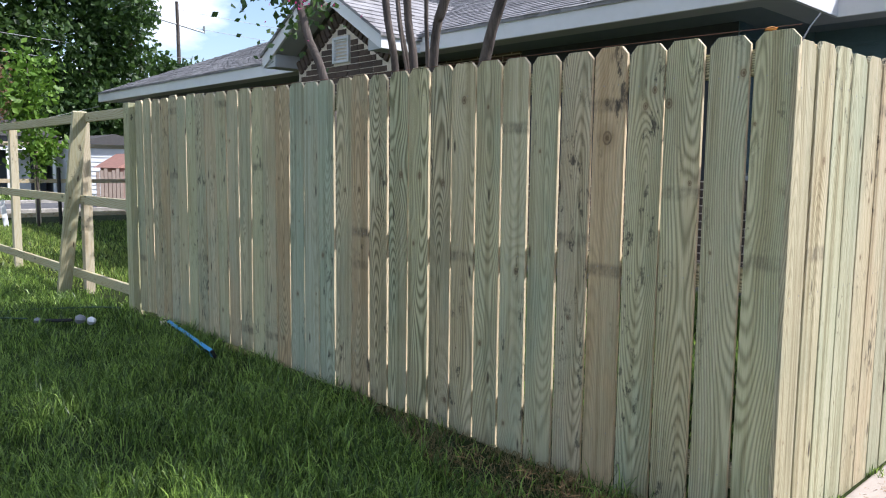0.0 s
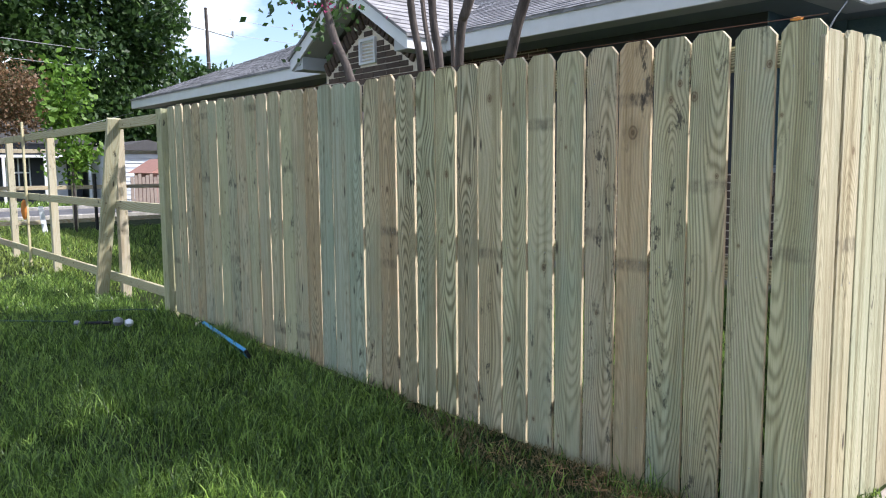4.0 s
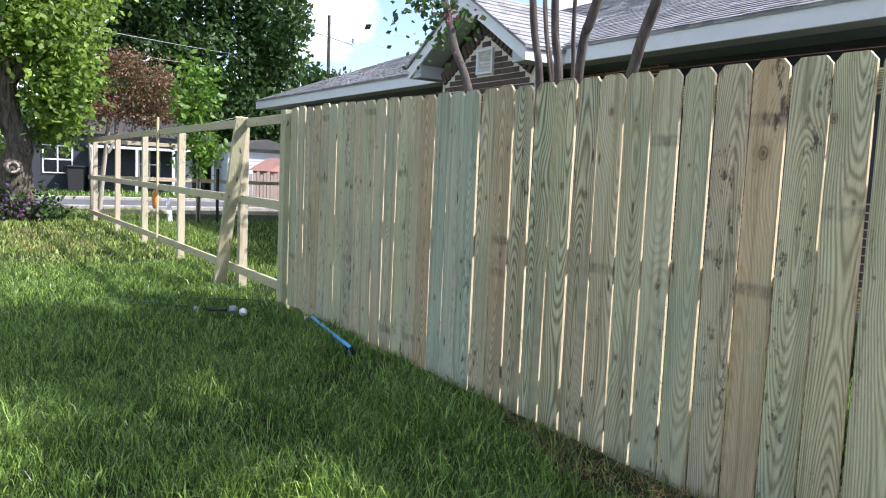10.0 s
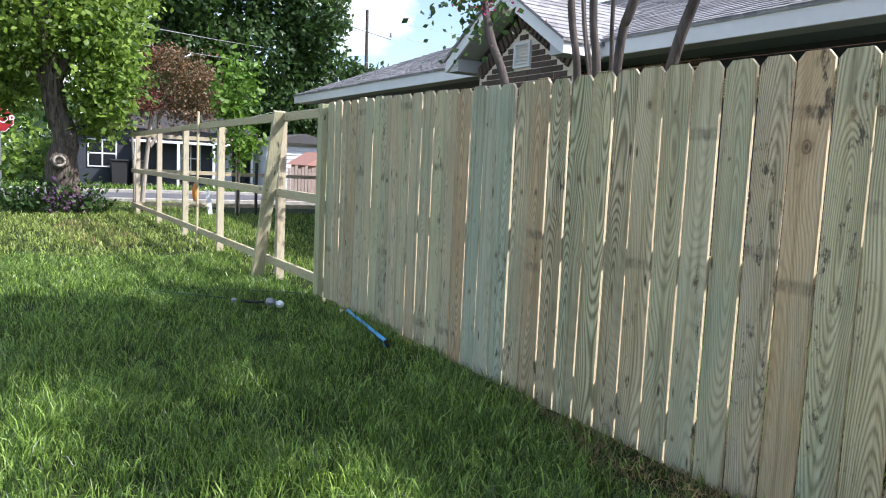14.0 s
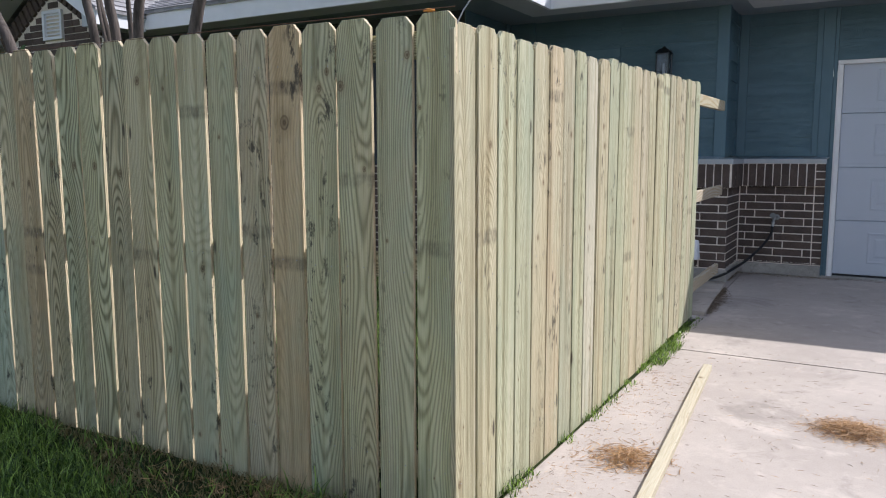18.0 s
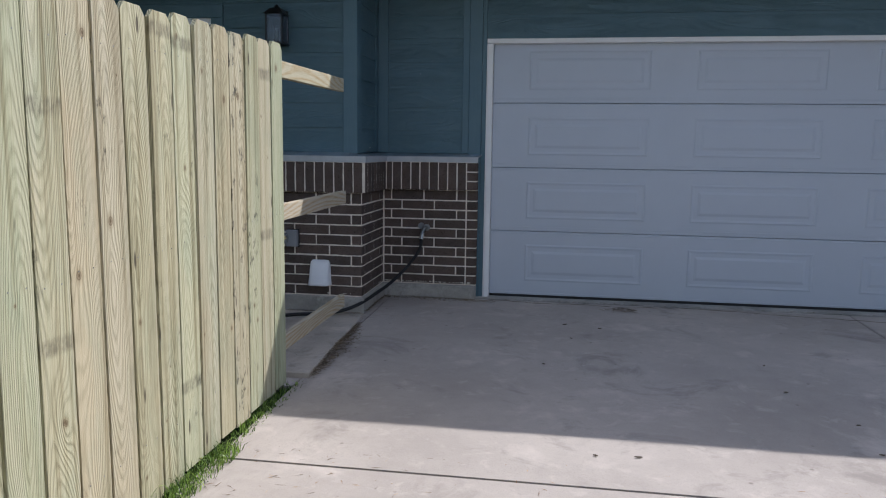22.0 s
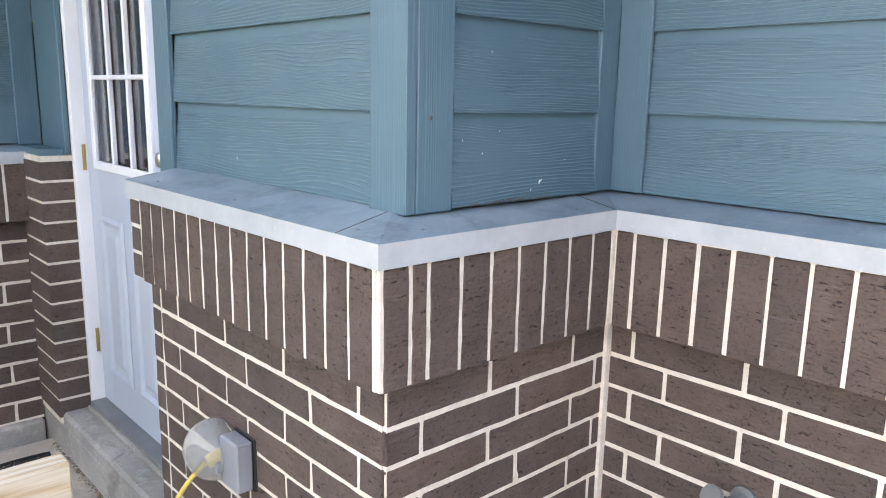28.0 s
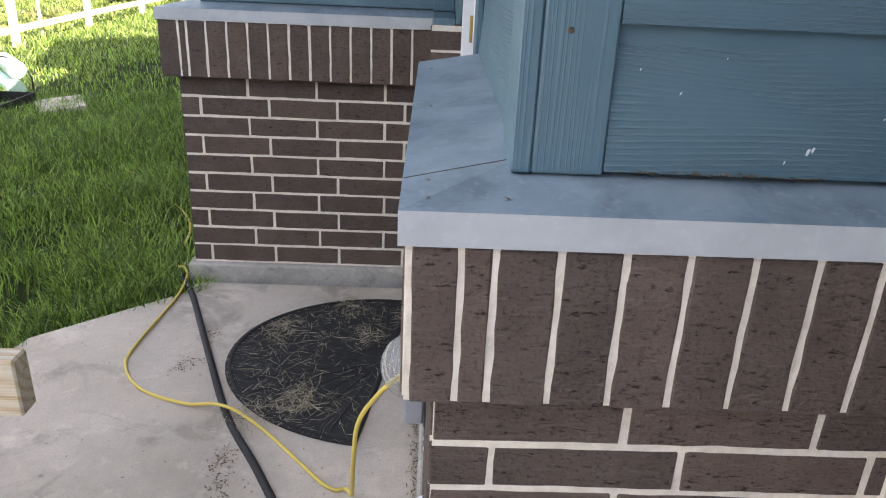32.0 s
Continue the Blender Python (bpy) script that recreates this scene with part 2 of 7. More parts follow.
def m_concrete(name, light, dark, scale=1.0, speck=0.5):
    M = Mat(name, rough=0.88, spec=0.25)
    v = M.coords((1, 1, 1))
    big = M.noise(v, 0.9 * scale, 5.0, 0.6)
    mid = M.noise(v, 11.0 * scale, 7.0, 0.7)
    fine = M.noise(v, 160.0, 3.0, 0.7)
    col = M.ramp(big, [(0.30, dark), (0.62, light)])
    col = M.mix(M.math("MULTIPLY", M.ramp(mid, [(0.45, g3(0)), (0.78, g3(1))]), 0.22), col, tuple(c * 0.7 for c in dark))
    col = M.mix(M.math("MULTIPLY", M.ramp(fine, [(0.52, g3(0)), (0.66, g3(1))]), speck * 0.5), col, tuple(c * 0.5 for c in dark))
    stain = M.noise(v, 1.9 * scale, 6.0, 0.65, 0.15)
    col = M.mix(M.math("MULTIPLY", M.ramp(stain, [(0.56, g3(0)), (0.70, g3(1))]), 0.75), col, tuple(min(1, c * 1.26) for c in light))
    blot = M.noise(v, 1.7 * scale, 6.0, 0.7, 0.8)
    col = M.mix(M.math("MULTIPLY", M.ramp(blot, [(0.55, g3(0)), (0.66, g3(1))]), 0.62), col, tuple(c * 0.66 for c in dark))
    drip = M.noise(v, 6.5 * scale, 4.0, 0.75, 0.4)
    col = M.mix(M.math("MULTIPLY", M.ramp(drip, [(0.57, g3(0)), (0.68, g3(1))]), 0.35), col, tuple(min(1, c * 1.25) for c in light))
    pock = M.node("TexVoronoi", Scale=5.0)
    M.link(v, pock.inputs["Vector"])
    col = M.mix(M.math("MULTIPLY", M.ramp(pock.outputs["Distance"], [(0.03, g3(1)), (0.06, g3(0))]), 0.6), col, tuple(c * 0.4 for c in dark))
    M.color(col)
    M.bump(M.math("ADD", fine, M.math("MULTIPLY", mid, 1.5)), 0.35, 0.004)
    return M.m


DRIVE = m_concrete("driveway_concrete", (0.47, 0.415, 0.37), (0.37, 0.325, 0.29))
SLAB = m_concrete("porch_concrete", (0.52, 0.455, 0.385), (0.37, 0.32, 0.265), 1.6)
PLINTH = m_concrete("foundation_concrete", (0.44, 0.415, 0.375), (0.25, 0.24, 0.22), 3.0, 0.9)


def m_brick():
    M = Mat("dark_brick", rough=0.85, spec=0.2)
    info = M.node("ObjectInfo")
    v = M.coords((1, 1, 1), jitter=11.0)
    n1 = M.noise(v, 9.0, 4.0, 0.6)
    n2 = M.noise(v, 130.0, 3.0, 0.7)
    flat = M.coords((0.45, 0.45, 1.3), jitter=11.0)
    pit = M.node("TexVoronoi", Scale=150.0)
    M.link(flat, pit.inputs["Vector"])
    hole = M.noise(flat, 90.0, 3.0, 0.75)
    col = M.ramp(n1, [(0.3, (0.096, 0.073, 0.062)), (0.7, (0.134, 0.103, 0.088))])
    col = M.mix(M.math("MULTIPLY", M.ramp(n2, [(0.55, g3(0)), (0.72, g3(1))]), 0.7), col, (0.035, 0.026, 0.024))
    col = M.mix(M.math("MULTIPLY", M.ramp(hole, [(0.62, g3(0)), (0.68, g3(1))]), 0.85), col, (0.018, 0.013, 0.012))
    sc = M.noise(M.coords((4, 4, 60), jitter=11.0), 3.0, 4.0, 0.7)
    col = M.mix(M.math("MULTIPLY", M.ramp(sc, [(0.58, g3(0)), (0.76, g3(1))]), 0.45), col, (0.22, 0.18, 0.16))
    hs = M.node("HueSaturation")
    M.link(M.math("MULTIPLY_ADD", info.outputs["Random"], 0.28, 0.86), hs.inputs["Value"])
    M.link(M.math("MULTIPLY_ADD", info.outputs["Random"], 0.2, 0.95), hs.inputs["Saturation"])
    M.link(col, hs.inputs["Color"])
    M.color(hs.outputs[0])
    M.bump(M.math("SUBTRACT", M.math("ADD", M.math("MULTIPLY", pit.outputs["Distance"], 0.6), n2), M.ramp(hole, [(0.60, g3(0)), (0.68, g3(1))])), 0.9, 0.004)
    return M.m


BRICK = m_brick()


def m_mortar():
    M = Mat("mortar", rough=0.95, spec=0.1)
    v = M.coords((1, 1, 1))
    M.color(M.ramp(M.noise(v, 30.0, 5.0, 0.7), [(0.3, (0.62, 0.55, 0.46)), (0.7, (0.82, 0.75, 0.65))]))
    M.bump(M.noise(v, 220.0, 3.0), 0.6, 0.004)
    return M.m


MORTAR = m_mortar()


def m_brickwall():
    """Brickwork too far off to be built piece by piece."""
    M = Mat("far_brickwork", rough=0.9, spec=0.2)
    c = M.node("TexCoord")
    sep = M.node("SeparateXYZ")
    M.link(c.outputs["Object"], sep.inputs[0])
    comb = M.node("CombineXYZ")
    M.link(M.math("ADD", sep.outputs[0], sep.outputs[1]), comb.inputs[0])
    M.link(sep.outputs[2], comb.inputs[1])
    b = M.node("TexBrick", Scale=1.0)
    b.inputs["Brick Width"].default_value, b.inputs["Row Height"].default_value = 0.30, 0.0815
    b.inputs["Mortar Size"].default_value = 0.007
    b.inputs["Color1"].default_value = (0.085, 0.060, 0.052, 1)
    b.inputs["Color2"].default_value = (0.135, 0.098, 0.085, 1)
    b.inputs["Mortar"].default_value = (0.55, 0.47, 0.39, 1)
    M.link(comb.outputs[0], b.inputs["Vector"])
    M.color(b.outputs["Color"])
    M.bump(M.math("SUBTRACT", 1.0, b.outputs["Fac"]), 0.6, 0.01)
    return M.m


FARBRICK = m_brickwall()


def m_siding(name, axis):
    """Blue-grey fibre-cement lap board with embossed wood grain along axis."""
    M = Mat(name, rough=0.48, spec=0.4)
    sc = {"x": (1.5, 5, 7), "y": (5, 1.5, 7), "z": (40, 40, 1.2)}[axis]
    field = M.noise(M.coords(sc, jitter=9.0), 0.8, 1.5, 0.5, 0.25)
    raw = M.node("TexCoord")
    sep = M.node("SeparateXYZ")
    M.link(raw.outputs["Object"], sep.inputs[0])
    across = sep.outputs[2] if axis != "z" else M.math("ADD", sep.outputs[0], sep.outputs[1])
    line = M.math("MULTIPLY_ADD", M.math("SINE", M.math("MULTIPLY_ADD", across, 820.0 if axis != "z" else 900.0, M.math("MULTIPLY", field, 92.0 if axis != "z" else 30.0))), 0.5, 0.5)
    n = M.noise(M.coords(tuple(q * 1.3 for q in sc), jitter=5.0), 2.0, 3.0, 0.6)
    emb = M.math("MULTIPLY", M.ramp(line, [(0.55, g3(0)), (0.95, g3(1))]), M.ramp(n, [(0.38, g3(0.08)), (0.55, g3(1))]))
    if axis != "z":
        # the strip just under each lap is left smooth
        lap = M.math("FRACT", M.math("MULTIPLY_ADD", sep.outputs[2], 1 / 0.192, -1.318 / 0.192 + 8.0))
        emb = M.math("MULTIPLY", emb, M.ramp(lap, [(0.855, g3(1)), (0.875, g3(0))]))
    cl = M.noise(M.coords((1, 1, 1)), 3.0, 4.0)
    col = M.ramp(cl, [(0.3, (0.074, 0.142, 0.181)), (0.7, (0.097, 0.170, 0.210))])
    # Grain ridges also get a paler colour, a highlight painted onto the emboss.
    col = M.mix(M.math("MULTIPLY", emb, 0.62 if axis != "z" else 0.16), col, (0.165, 0.255, 0.28))
    fleck = M.node("TexVoronoi", Scale=7.0)
    M.link(M.coords((1, 1, 1), jitter=3.0), fleck.inputs["Vector"])
    col = M.mix(M.math("MULTIPLY", M.ramp(fleck.outputs["Distance"], [(0.02, g3(1)), (0.035, g3(0))]), 0.6), col, (0.45, 0.47, 0.48))
    M.color(col)
    M.bump(emb, 0.75 if axis != "z" else 0.3, 0.004 if axis != "z" else 0.002)
    return M.m


SIDE_X, SIDE_Y, SIDE_Z = (m_siding("siding_" + a, a) for a in "xyz")


def m_paint(name, c, rough=0.4, dirt=0.12, metal=0.0):
    M = Mat(name, rough=rough, metal=metal)
    v = M.coords((1, 1, 1))
    n = M.noise(v, 4.0, 6.0, 0.65)
    M.color(M.mix(M.math("MULTIPLY", M.ramp(n, [(0.4, g3(0)), (0.75, g3(1))]), dirt * 2), c, tuple(x * 0.7 for x in c)))
    M.bump(M.noise(v, 90.0, 3.0), 0.06, 0.002)
    return M.m


# Door white dulled and blued, with the eave's cool shade in the paint.
WHITE = m_paint("white_door_paint_shade_tint", (0.47, 0.515, 0.585), 0.38, 0.05)
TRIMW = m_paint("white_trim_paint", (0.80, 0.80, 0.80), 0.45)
FASCIA = m_paint("white_fascia_paint", (0.78, 0.79, 0.80), 0.5)
# Inner soffit boards, a darker grey-blue than the border boards.
SOFFIN = m_paint("inner_soffit_dark", (0.19, 0.23, 0.26), 0.7)
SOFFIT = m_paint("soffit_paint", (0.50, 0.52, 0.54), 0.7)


def m_flashing(name, lo, hi, metal, smear):
    M = Mat(name, rough=0.42, metal=metal)
    v = M.coords((1, 1, 1))
    a = M.noise(v, 6.0, 6.0, 0.65, 0.6)
    b = M.noise(v, 60.0, 4.0, 0.6)
    c = M.noise(M.coords((1, 1, 1)), 7.0, 5.0, 0.6, 0.2)
    col = M.ramp(a, [(0.35, lo), (0.65, hi)])
    col = M.mix(M.math("MULTIPLY", M.ramp(c, [(0.50, g3(0)), (0.68, g3(1))]), smear), col, (0.10, 0.135, 0.165))
    col = M.mix(M.math("MULTIPLY", M.ramp(b, [(0.58, g3(0)), (0.7, g3(1))]), 0.3), col, (0.55, 0.58, 0.6))
    M.color(col)
    M.rough(M.ramp(a, [(0.3, g3(0.34)), (0.7, g3(0.55))]))
    M.bump(a, 0.12, 0.01)
    return M.m


# Cap split by facing: sky-blue sheen painted on the top, lip kept brighter.
FLASH = m_flashing("flashing_top_sky_tint", (0.23, 0.30, 0.355), (0.36, 0.43, 0.48), 0.30, 0.5)
FLASHW = m_flashing("flashing_lip_lit", (0.39, 0.415, 0.43), (0.47, 0.495, 0.51), 0.0, 0.12)


def m_plain(name, c, rough=0.5, metal=0.0, vary=0.25, bump=0.1, scale=40.0):
    M = Mat(name, rough=rough, metal=metal)
    v = M.coords((1, 1, 1))
    n = M.noise(v, scale * 0.2, 4.0)
    M.color(M.mix(n, tuple(x * (1 - vary) for x in c), tuple(min(1, x * (1 + vary)) for x in c)))
    M.bump(M.noise(v, scale, 3.0), bump, 0.003)
    return M.m


BLACK = m_plain("black_rubber", (0.010, 0.010, 0.011), 0.7)
BLACKM = m_plain("black_metal", (0.02, 0.021, 0.023), 0.4, 0.4)
MATC = m_plain("doormat_fibre", (0.016, 0.016, 0.017), 0.9, bump=0.8, scale=240)
YELLOW = m_plain("yellow_cord_jacket", (0.62, 0.47, 0.10), 0.45)
NICKEL = m_plain("satin_nickel", (0.45, 0.44, 0.42), 0.3, 0.95, 0.08)
BRASS = m_plain("brass", (0.45, 0.33, 0.12), 0.35, 0.9)
PLASTW = m_plain("white_plastic", (0.78, 0.79, 0.81), 0.4, vary=0.05)
PLASTG = m_plain("grey_plastic", (0.24, 0.25, 0.27), 0.45)
BLUEL = m_plain("blue_level_paint", (0.05, 0.33, 0.62), 0.4, vary=0.12)
DEBRIS = m_plain("dead_twigs", (0.10, 0.075, 0.05), 0.9, vary=0.4)
# Sign red darkened: the tree's shade over it is put in the colour.
REDS = m_plain("sign_red_in_shade", (0.34, 0.022, 0.03), 0.45)
GREYPOST = m_plain("galvanised_post", (0.30, 0.31, 0.31), 0.5, 0.7)
GREENP = m_plain("pale_green_plastic", (0.42, 0.60, 0.52), 0.5)
DARKIN = m_plain("dark_interior", (0.012, 0.014, 0.018), 0.25)
ASPHALT = m_concrete("asphalt", (0.13, 0.13, 0.135), (0.09, 0.09, 0.095))
BLUEHOUSE = m_plain("slate_house_paint_and_eave_shade", (0.030, 0.036, 0.046), 0.7)
WHITEHOUSE = m_plain("white_house_siding", (0.55, 0.57, 0.60), 0.7, vary=0.1)
PINKHOUSE = m_plain("salmon_shed_paint", (0.42, 0.22, 0.17), 0.8)
GREYFENCE = m_plain("weathered_fence_wood", (0.30, 0.24, 0.20), 0.9, vary=0.3)


def m_glass(name, tint=(1, 1, 1)):
    M = Mat(name, tint, rough=0.04)
    M.b.inputs["Transmission Weight"].default_value = 1.0
    M.b.inputs["IOR"].default_value = 1.45
    return M.m


GLASS = m_glass("glass")
SMOKED = m_glass("smoked_glass", (0.45, 0.47, 0.50))
CLEARP = m_plain("clear_plastic_smoke", (0.75, 0.76, 0.74), 0.12)
for n_ in CLEARP.node_tree.nodes:
    if n_.type == "BSDF_PRINCIPLED":
        n_.inputs["Transmission Weight"].default_value = 0.75
        n_.inputs["IOR"].default_value = 1.2


def m_leaf(name, dark, light, trans=0.35, rough=0.5, middle=None):
    M = Mat(name, rough=rough, spec=0.4)
    g = M.node("NewGeometry")
    col = M.ramp(g.outputs["Random Per Island"], [(0.0, dark), (0.5, middle), (1.0, light)] if middle else [(0.0, dark), (1.0, light)])
    M.color(col)
    tr = M.node("BsdfTranslucent")
    M.link(M.mix(0.2, col, tuple(min(1, c * 1.5) for c in light)), tr.inputs["Color"])
    mx = M.node("MixShader", Fac=trans)
    M.link(M.b.outputs[0], mx.inputs[1])
    M.link(tr.outputs[0], mx.inputs[2])
    M.link(mx.outputs[0], M.t.nodes["Material Output"].inputs["Surface"])
    return M.m


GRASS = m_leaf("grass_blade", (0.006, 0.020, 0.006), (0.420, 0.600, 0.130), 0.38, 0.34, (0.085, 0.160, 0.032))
# Far lawn blades, brighter and yellower: full sun put into the blade colour.
GRASSFAR = m_leaf("mown_grass_blade_sun_tint", (0.05, 0.09, 0.02), (0.50, 0.60, 0.16), 0.42, 0.40, (0.20, 0.27, 0.06))
GRASSDRY = m_leaf("dry_grass_blade", (0.16, 0.13, 0.05), (0.30, 0.24, 0.11), 0.2)
LEAF_A = m_leaf("bright_leaf", (0.030, 0.075, 0.014), (0.31, 0.45, 0.075), 0.45)
LEAF_B = m_leaf("dark_leaf", (0.016, 0.042, 0.012), (0.075, 0.145, 0.032))
LEAF_C = m_leaf("maple_leaf", (0.08, 0.17, 0.02), (0.17, 0.30, 0.04))
LEAF_D = m_leaf("myrtle_seed_leaf", (0.07, 0.062, 0.028), (0.27, 0.155, 0.080), 0.25)
LEAF_R = m_leaf("faded_red_blossom", (0.14, 0.03, 0.03), (0.30, 0.08, 0.09), 0.25)
LEAF_P = m_leaf("pink_blossom", (0.35, 0.03, 0.12), (0.55, 0.10, 0.25), 0.3)


def m_soil():
    M = Mat("lawn_soil", rough=0.95, spec=0.1)
    v = M.coords((1, 1, 1))
    a = M.noise(v, 0.6, 5.0, 0.6)
    b = M.noise(v, 26.0, 5.0, 0.7)
    col = M.mix(b, (0.012, 0.020, 0.007), (0.045, 0.060, 0.020))
    col = M.mix(M.math("MULTIPLY", M.ramp(a, [(0.55, g3(0)), (0.72, g3(1))]), 0.5), col, (0.09, 0.075, 0.035))
    M.color(col)
    M.bump(b, 0.8, 0.03)
    return M.m


SOIL = m_soil()


def m_bark(name, dark, light, scale=1.0):
    M = Mat(name, rough=0.9, spec=0.15)
    v = M.coords((14 * scale, 14 * scale, 3 * scale))
    n = M.noise(v, 1.0, 6.0, 0.7, 0.8)
    M.color(M.ramp(n, [(0.35, dark), (0.68, light)]))
    M.bump(n, 0.8, 0.03)
    return M.m


BARK = m_bark("rough_bark", (0.03, 0.024, 0.019), (0.23, 0.19, 0.155))
BARKS = m_bark("smooth_bark", (0.05, 0.043, 0.039), (0.155, 0.13, 0.115), 0.6)
BARKP = m_bark("pale_bark", (0.28, 0.24, 0.20), (0.48, 0.43, 0.37), 0.6)


def m_shingle():
    M = Mat("grey_shingle", rough=0.9, spec=0.15)
    v = M.coords((1, 1, 1))
    tab = M.node("TexVoronoi", Scale=1.0)
    M.link(M.coords((5.0, 5.0, 9.0)), tab.inputs["Vector"])
    a = M.noise(v, 300.0, 2.0, 0.7)
    col = M.mix(M.math("MULTIPLY", a, 0.5), (0.30, 0.295, 0.30), (0.18, 0.175, 0.18))
    bw = M.node("RGBToBW")
    M.link(tab.outputs["Color"], bw.inputs[0])
    col = M.mix(0.45, col, M.mix(1.0, col, bw.outputs[0], "SOFT_LIGHT"))
    M.color(col)
    M.bump(a, 0.5, 0.004)
    return M.m


SHINGLE = m_shingle()


# ---------------------------------------------------------------- mesh helpers
def mesh_of(bm, name="mesh"):
    me = bpy.data.meshes.new(name)
    bm.to_mesh(me)
    bm.free()
    return me


def part(name, geo, material, parent=None, label="", at=None, smooth=False):
    me = mesh_of(geo, name) if isinstance(geo, bmesh.types.BMesh) else geo
    if material and not me.materials:
        me.materials.append(material)
    if smooth:
        me.polygons.foreach_set("use_smooth", [True] * len(me.polygons))
    ob = new(name, me)
    if parent is not None:
        ob.parent = parent
    if at is not None:
        ob.matrix_basis = at
    if label:
        tagged(ob, label)
    return ob


def thing(name, label, category, group="", kind="", at=None):
    ob = new(name)
    if at is not None:
        ob.matrix_basis = at
    return tagged(ob, label, category, group, kind)


def box(bm, x0, x1, y0, y1, z0, z1, bevel=0.0, m=None):
    vs = [bm.verts.new((x, y, z)) for x in (x0, x1) for y in (y0, y1) for z in (z0, z1)]
    fs = [(0, 1, 3, 2), (4, 6, 7, 5), (0, 4, 5, 1), (2, 3, 7, 6), (0, 2, 6, 4), (1, 5, 7, 3)]
    faces = [bm.faces.new([vs[i] for i in f]) for f in fs]
    if bevel:
        es = list({e for f in faces for e in f.edges})
        r = bmesh.ops.bevel(bm, geom=es, offset=bevel, segments=1, affect="EDGES")
        vs = list({v for f in r["faces"] for v in f.verts} | {v for v in vs if v.is_valid})
    if m is not None:
        bmesh.ops.transform(bm, matrix=m, verts=[v for v in vs if v.is_valid])
    return bm


def cube(x0, x1, y0, y1, z0, z1, bevel=0.0, m=None):
    return box(bmesh.new(), x0, x1, y0, y1, z0, z1, bevel, m)


def prism(outline, axis, a, b, bevel=0.0):
    """A closed outline of (p, q) pulled along axis from a to b."""
    bm = bmesh.new()

    def place(p, q, s):
        return {"x": (s, p, q), "y": (p, s, q), "z": (p, q, s)}[axis]

    lo = [bm.verts.new(place(p, q, a)) for p, q in outline]
    hi = [bm.verts.new(place(p, q, b)) for p, q in outline]
    n = len(outline)
    bm.faces.new(lo)
    bm.faces.new(hi[::-1])
    for i in range(n):
        bm.faces.new((lo[i], hi[i], hi[(i + 1) % n], lo[(i + 1) % n]))
    bmesh.ops.recalc_face_normals(bm, faces=bm.faces)
    if bevel:
        bmesh.ops.bevel(bm, geom=bm.edges[:], offset=bevel, segments=1, affect="EDGES")
    return bm


def tube(points, radii, sides=8, bm=None, caps=True):
    """A round tube along points; radii one number or one for each point."""
    bm = bm or bmesh.new()
    pts = [Vector(p) for p in points]
    if not isinstance(radii, (list, tuple)):
        radii = [radii] * len(pts)
    rings, up = [], Vector((0.3, 0.2, 1))
    for i, p in enumerate(pts):
        d = (pts[min(i + 1, len(pts) - 1)] - pts[max(i - 1, 0)]).normalized()
        a = d.cross(up)
        if a.length < 0.05:
            a = d.cross(Vector((1, 0, 0)))
        a.normalize()
        b = d.cross(a)
        rings.append([bm.verts.new(p + (a * math.cos(k * math.tau / sides) + b * math.sin(k * math.tau / sides)) * radii[i]) for k in range(sides)])
    for r, s in zip(rings, rings[1:]):
        for k in range(sides):
            bm.faces.new((r[k], r[(k + 1) % sides], s[(k + 1) % sides], s[k]))
    if caps:
        bm.faces.new(rings[0][::-1])
        bm.faces.new(rings[-1])
    return bm


def spline(points, steps=6):
    """Catmull-Rom through the points."""
    p = [Vector(q) for q in points]
    p = [p[0] * 2 - p[1]] + p + [p[-1] * 2 - p[-2]]
    out = []
    for i in range(1, len(p) - 2):
        for k in range(steps):
            t = k / steps
            out.append(0.5 * (2 * p[i] + (p[i + 1] - p[i - 1]) * t + (2 * p[i - 1] - 5 * p[i] + 4 * p[i + 1] - p[i + 2]) * t * t
                              + (3 * p[i] - p[i - 1] - 3 * p[i + 1] + p[i + 2]) * t ** 3))
    return out + [p[-2]]


def raw_mesh(name, verts, faces):
    me = bpy.data.meshes.new(name)
    me.from_pydata(verts.tolist() if hasattr(verts, "tolist") else verts, [], faces.tolist() if hasattr(faces, "tolist") else faces)
    return me


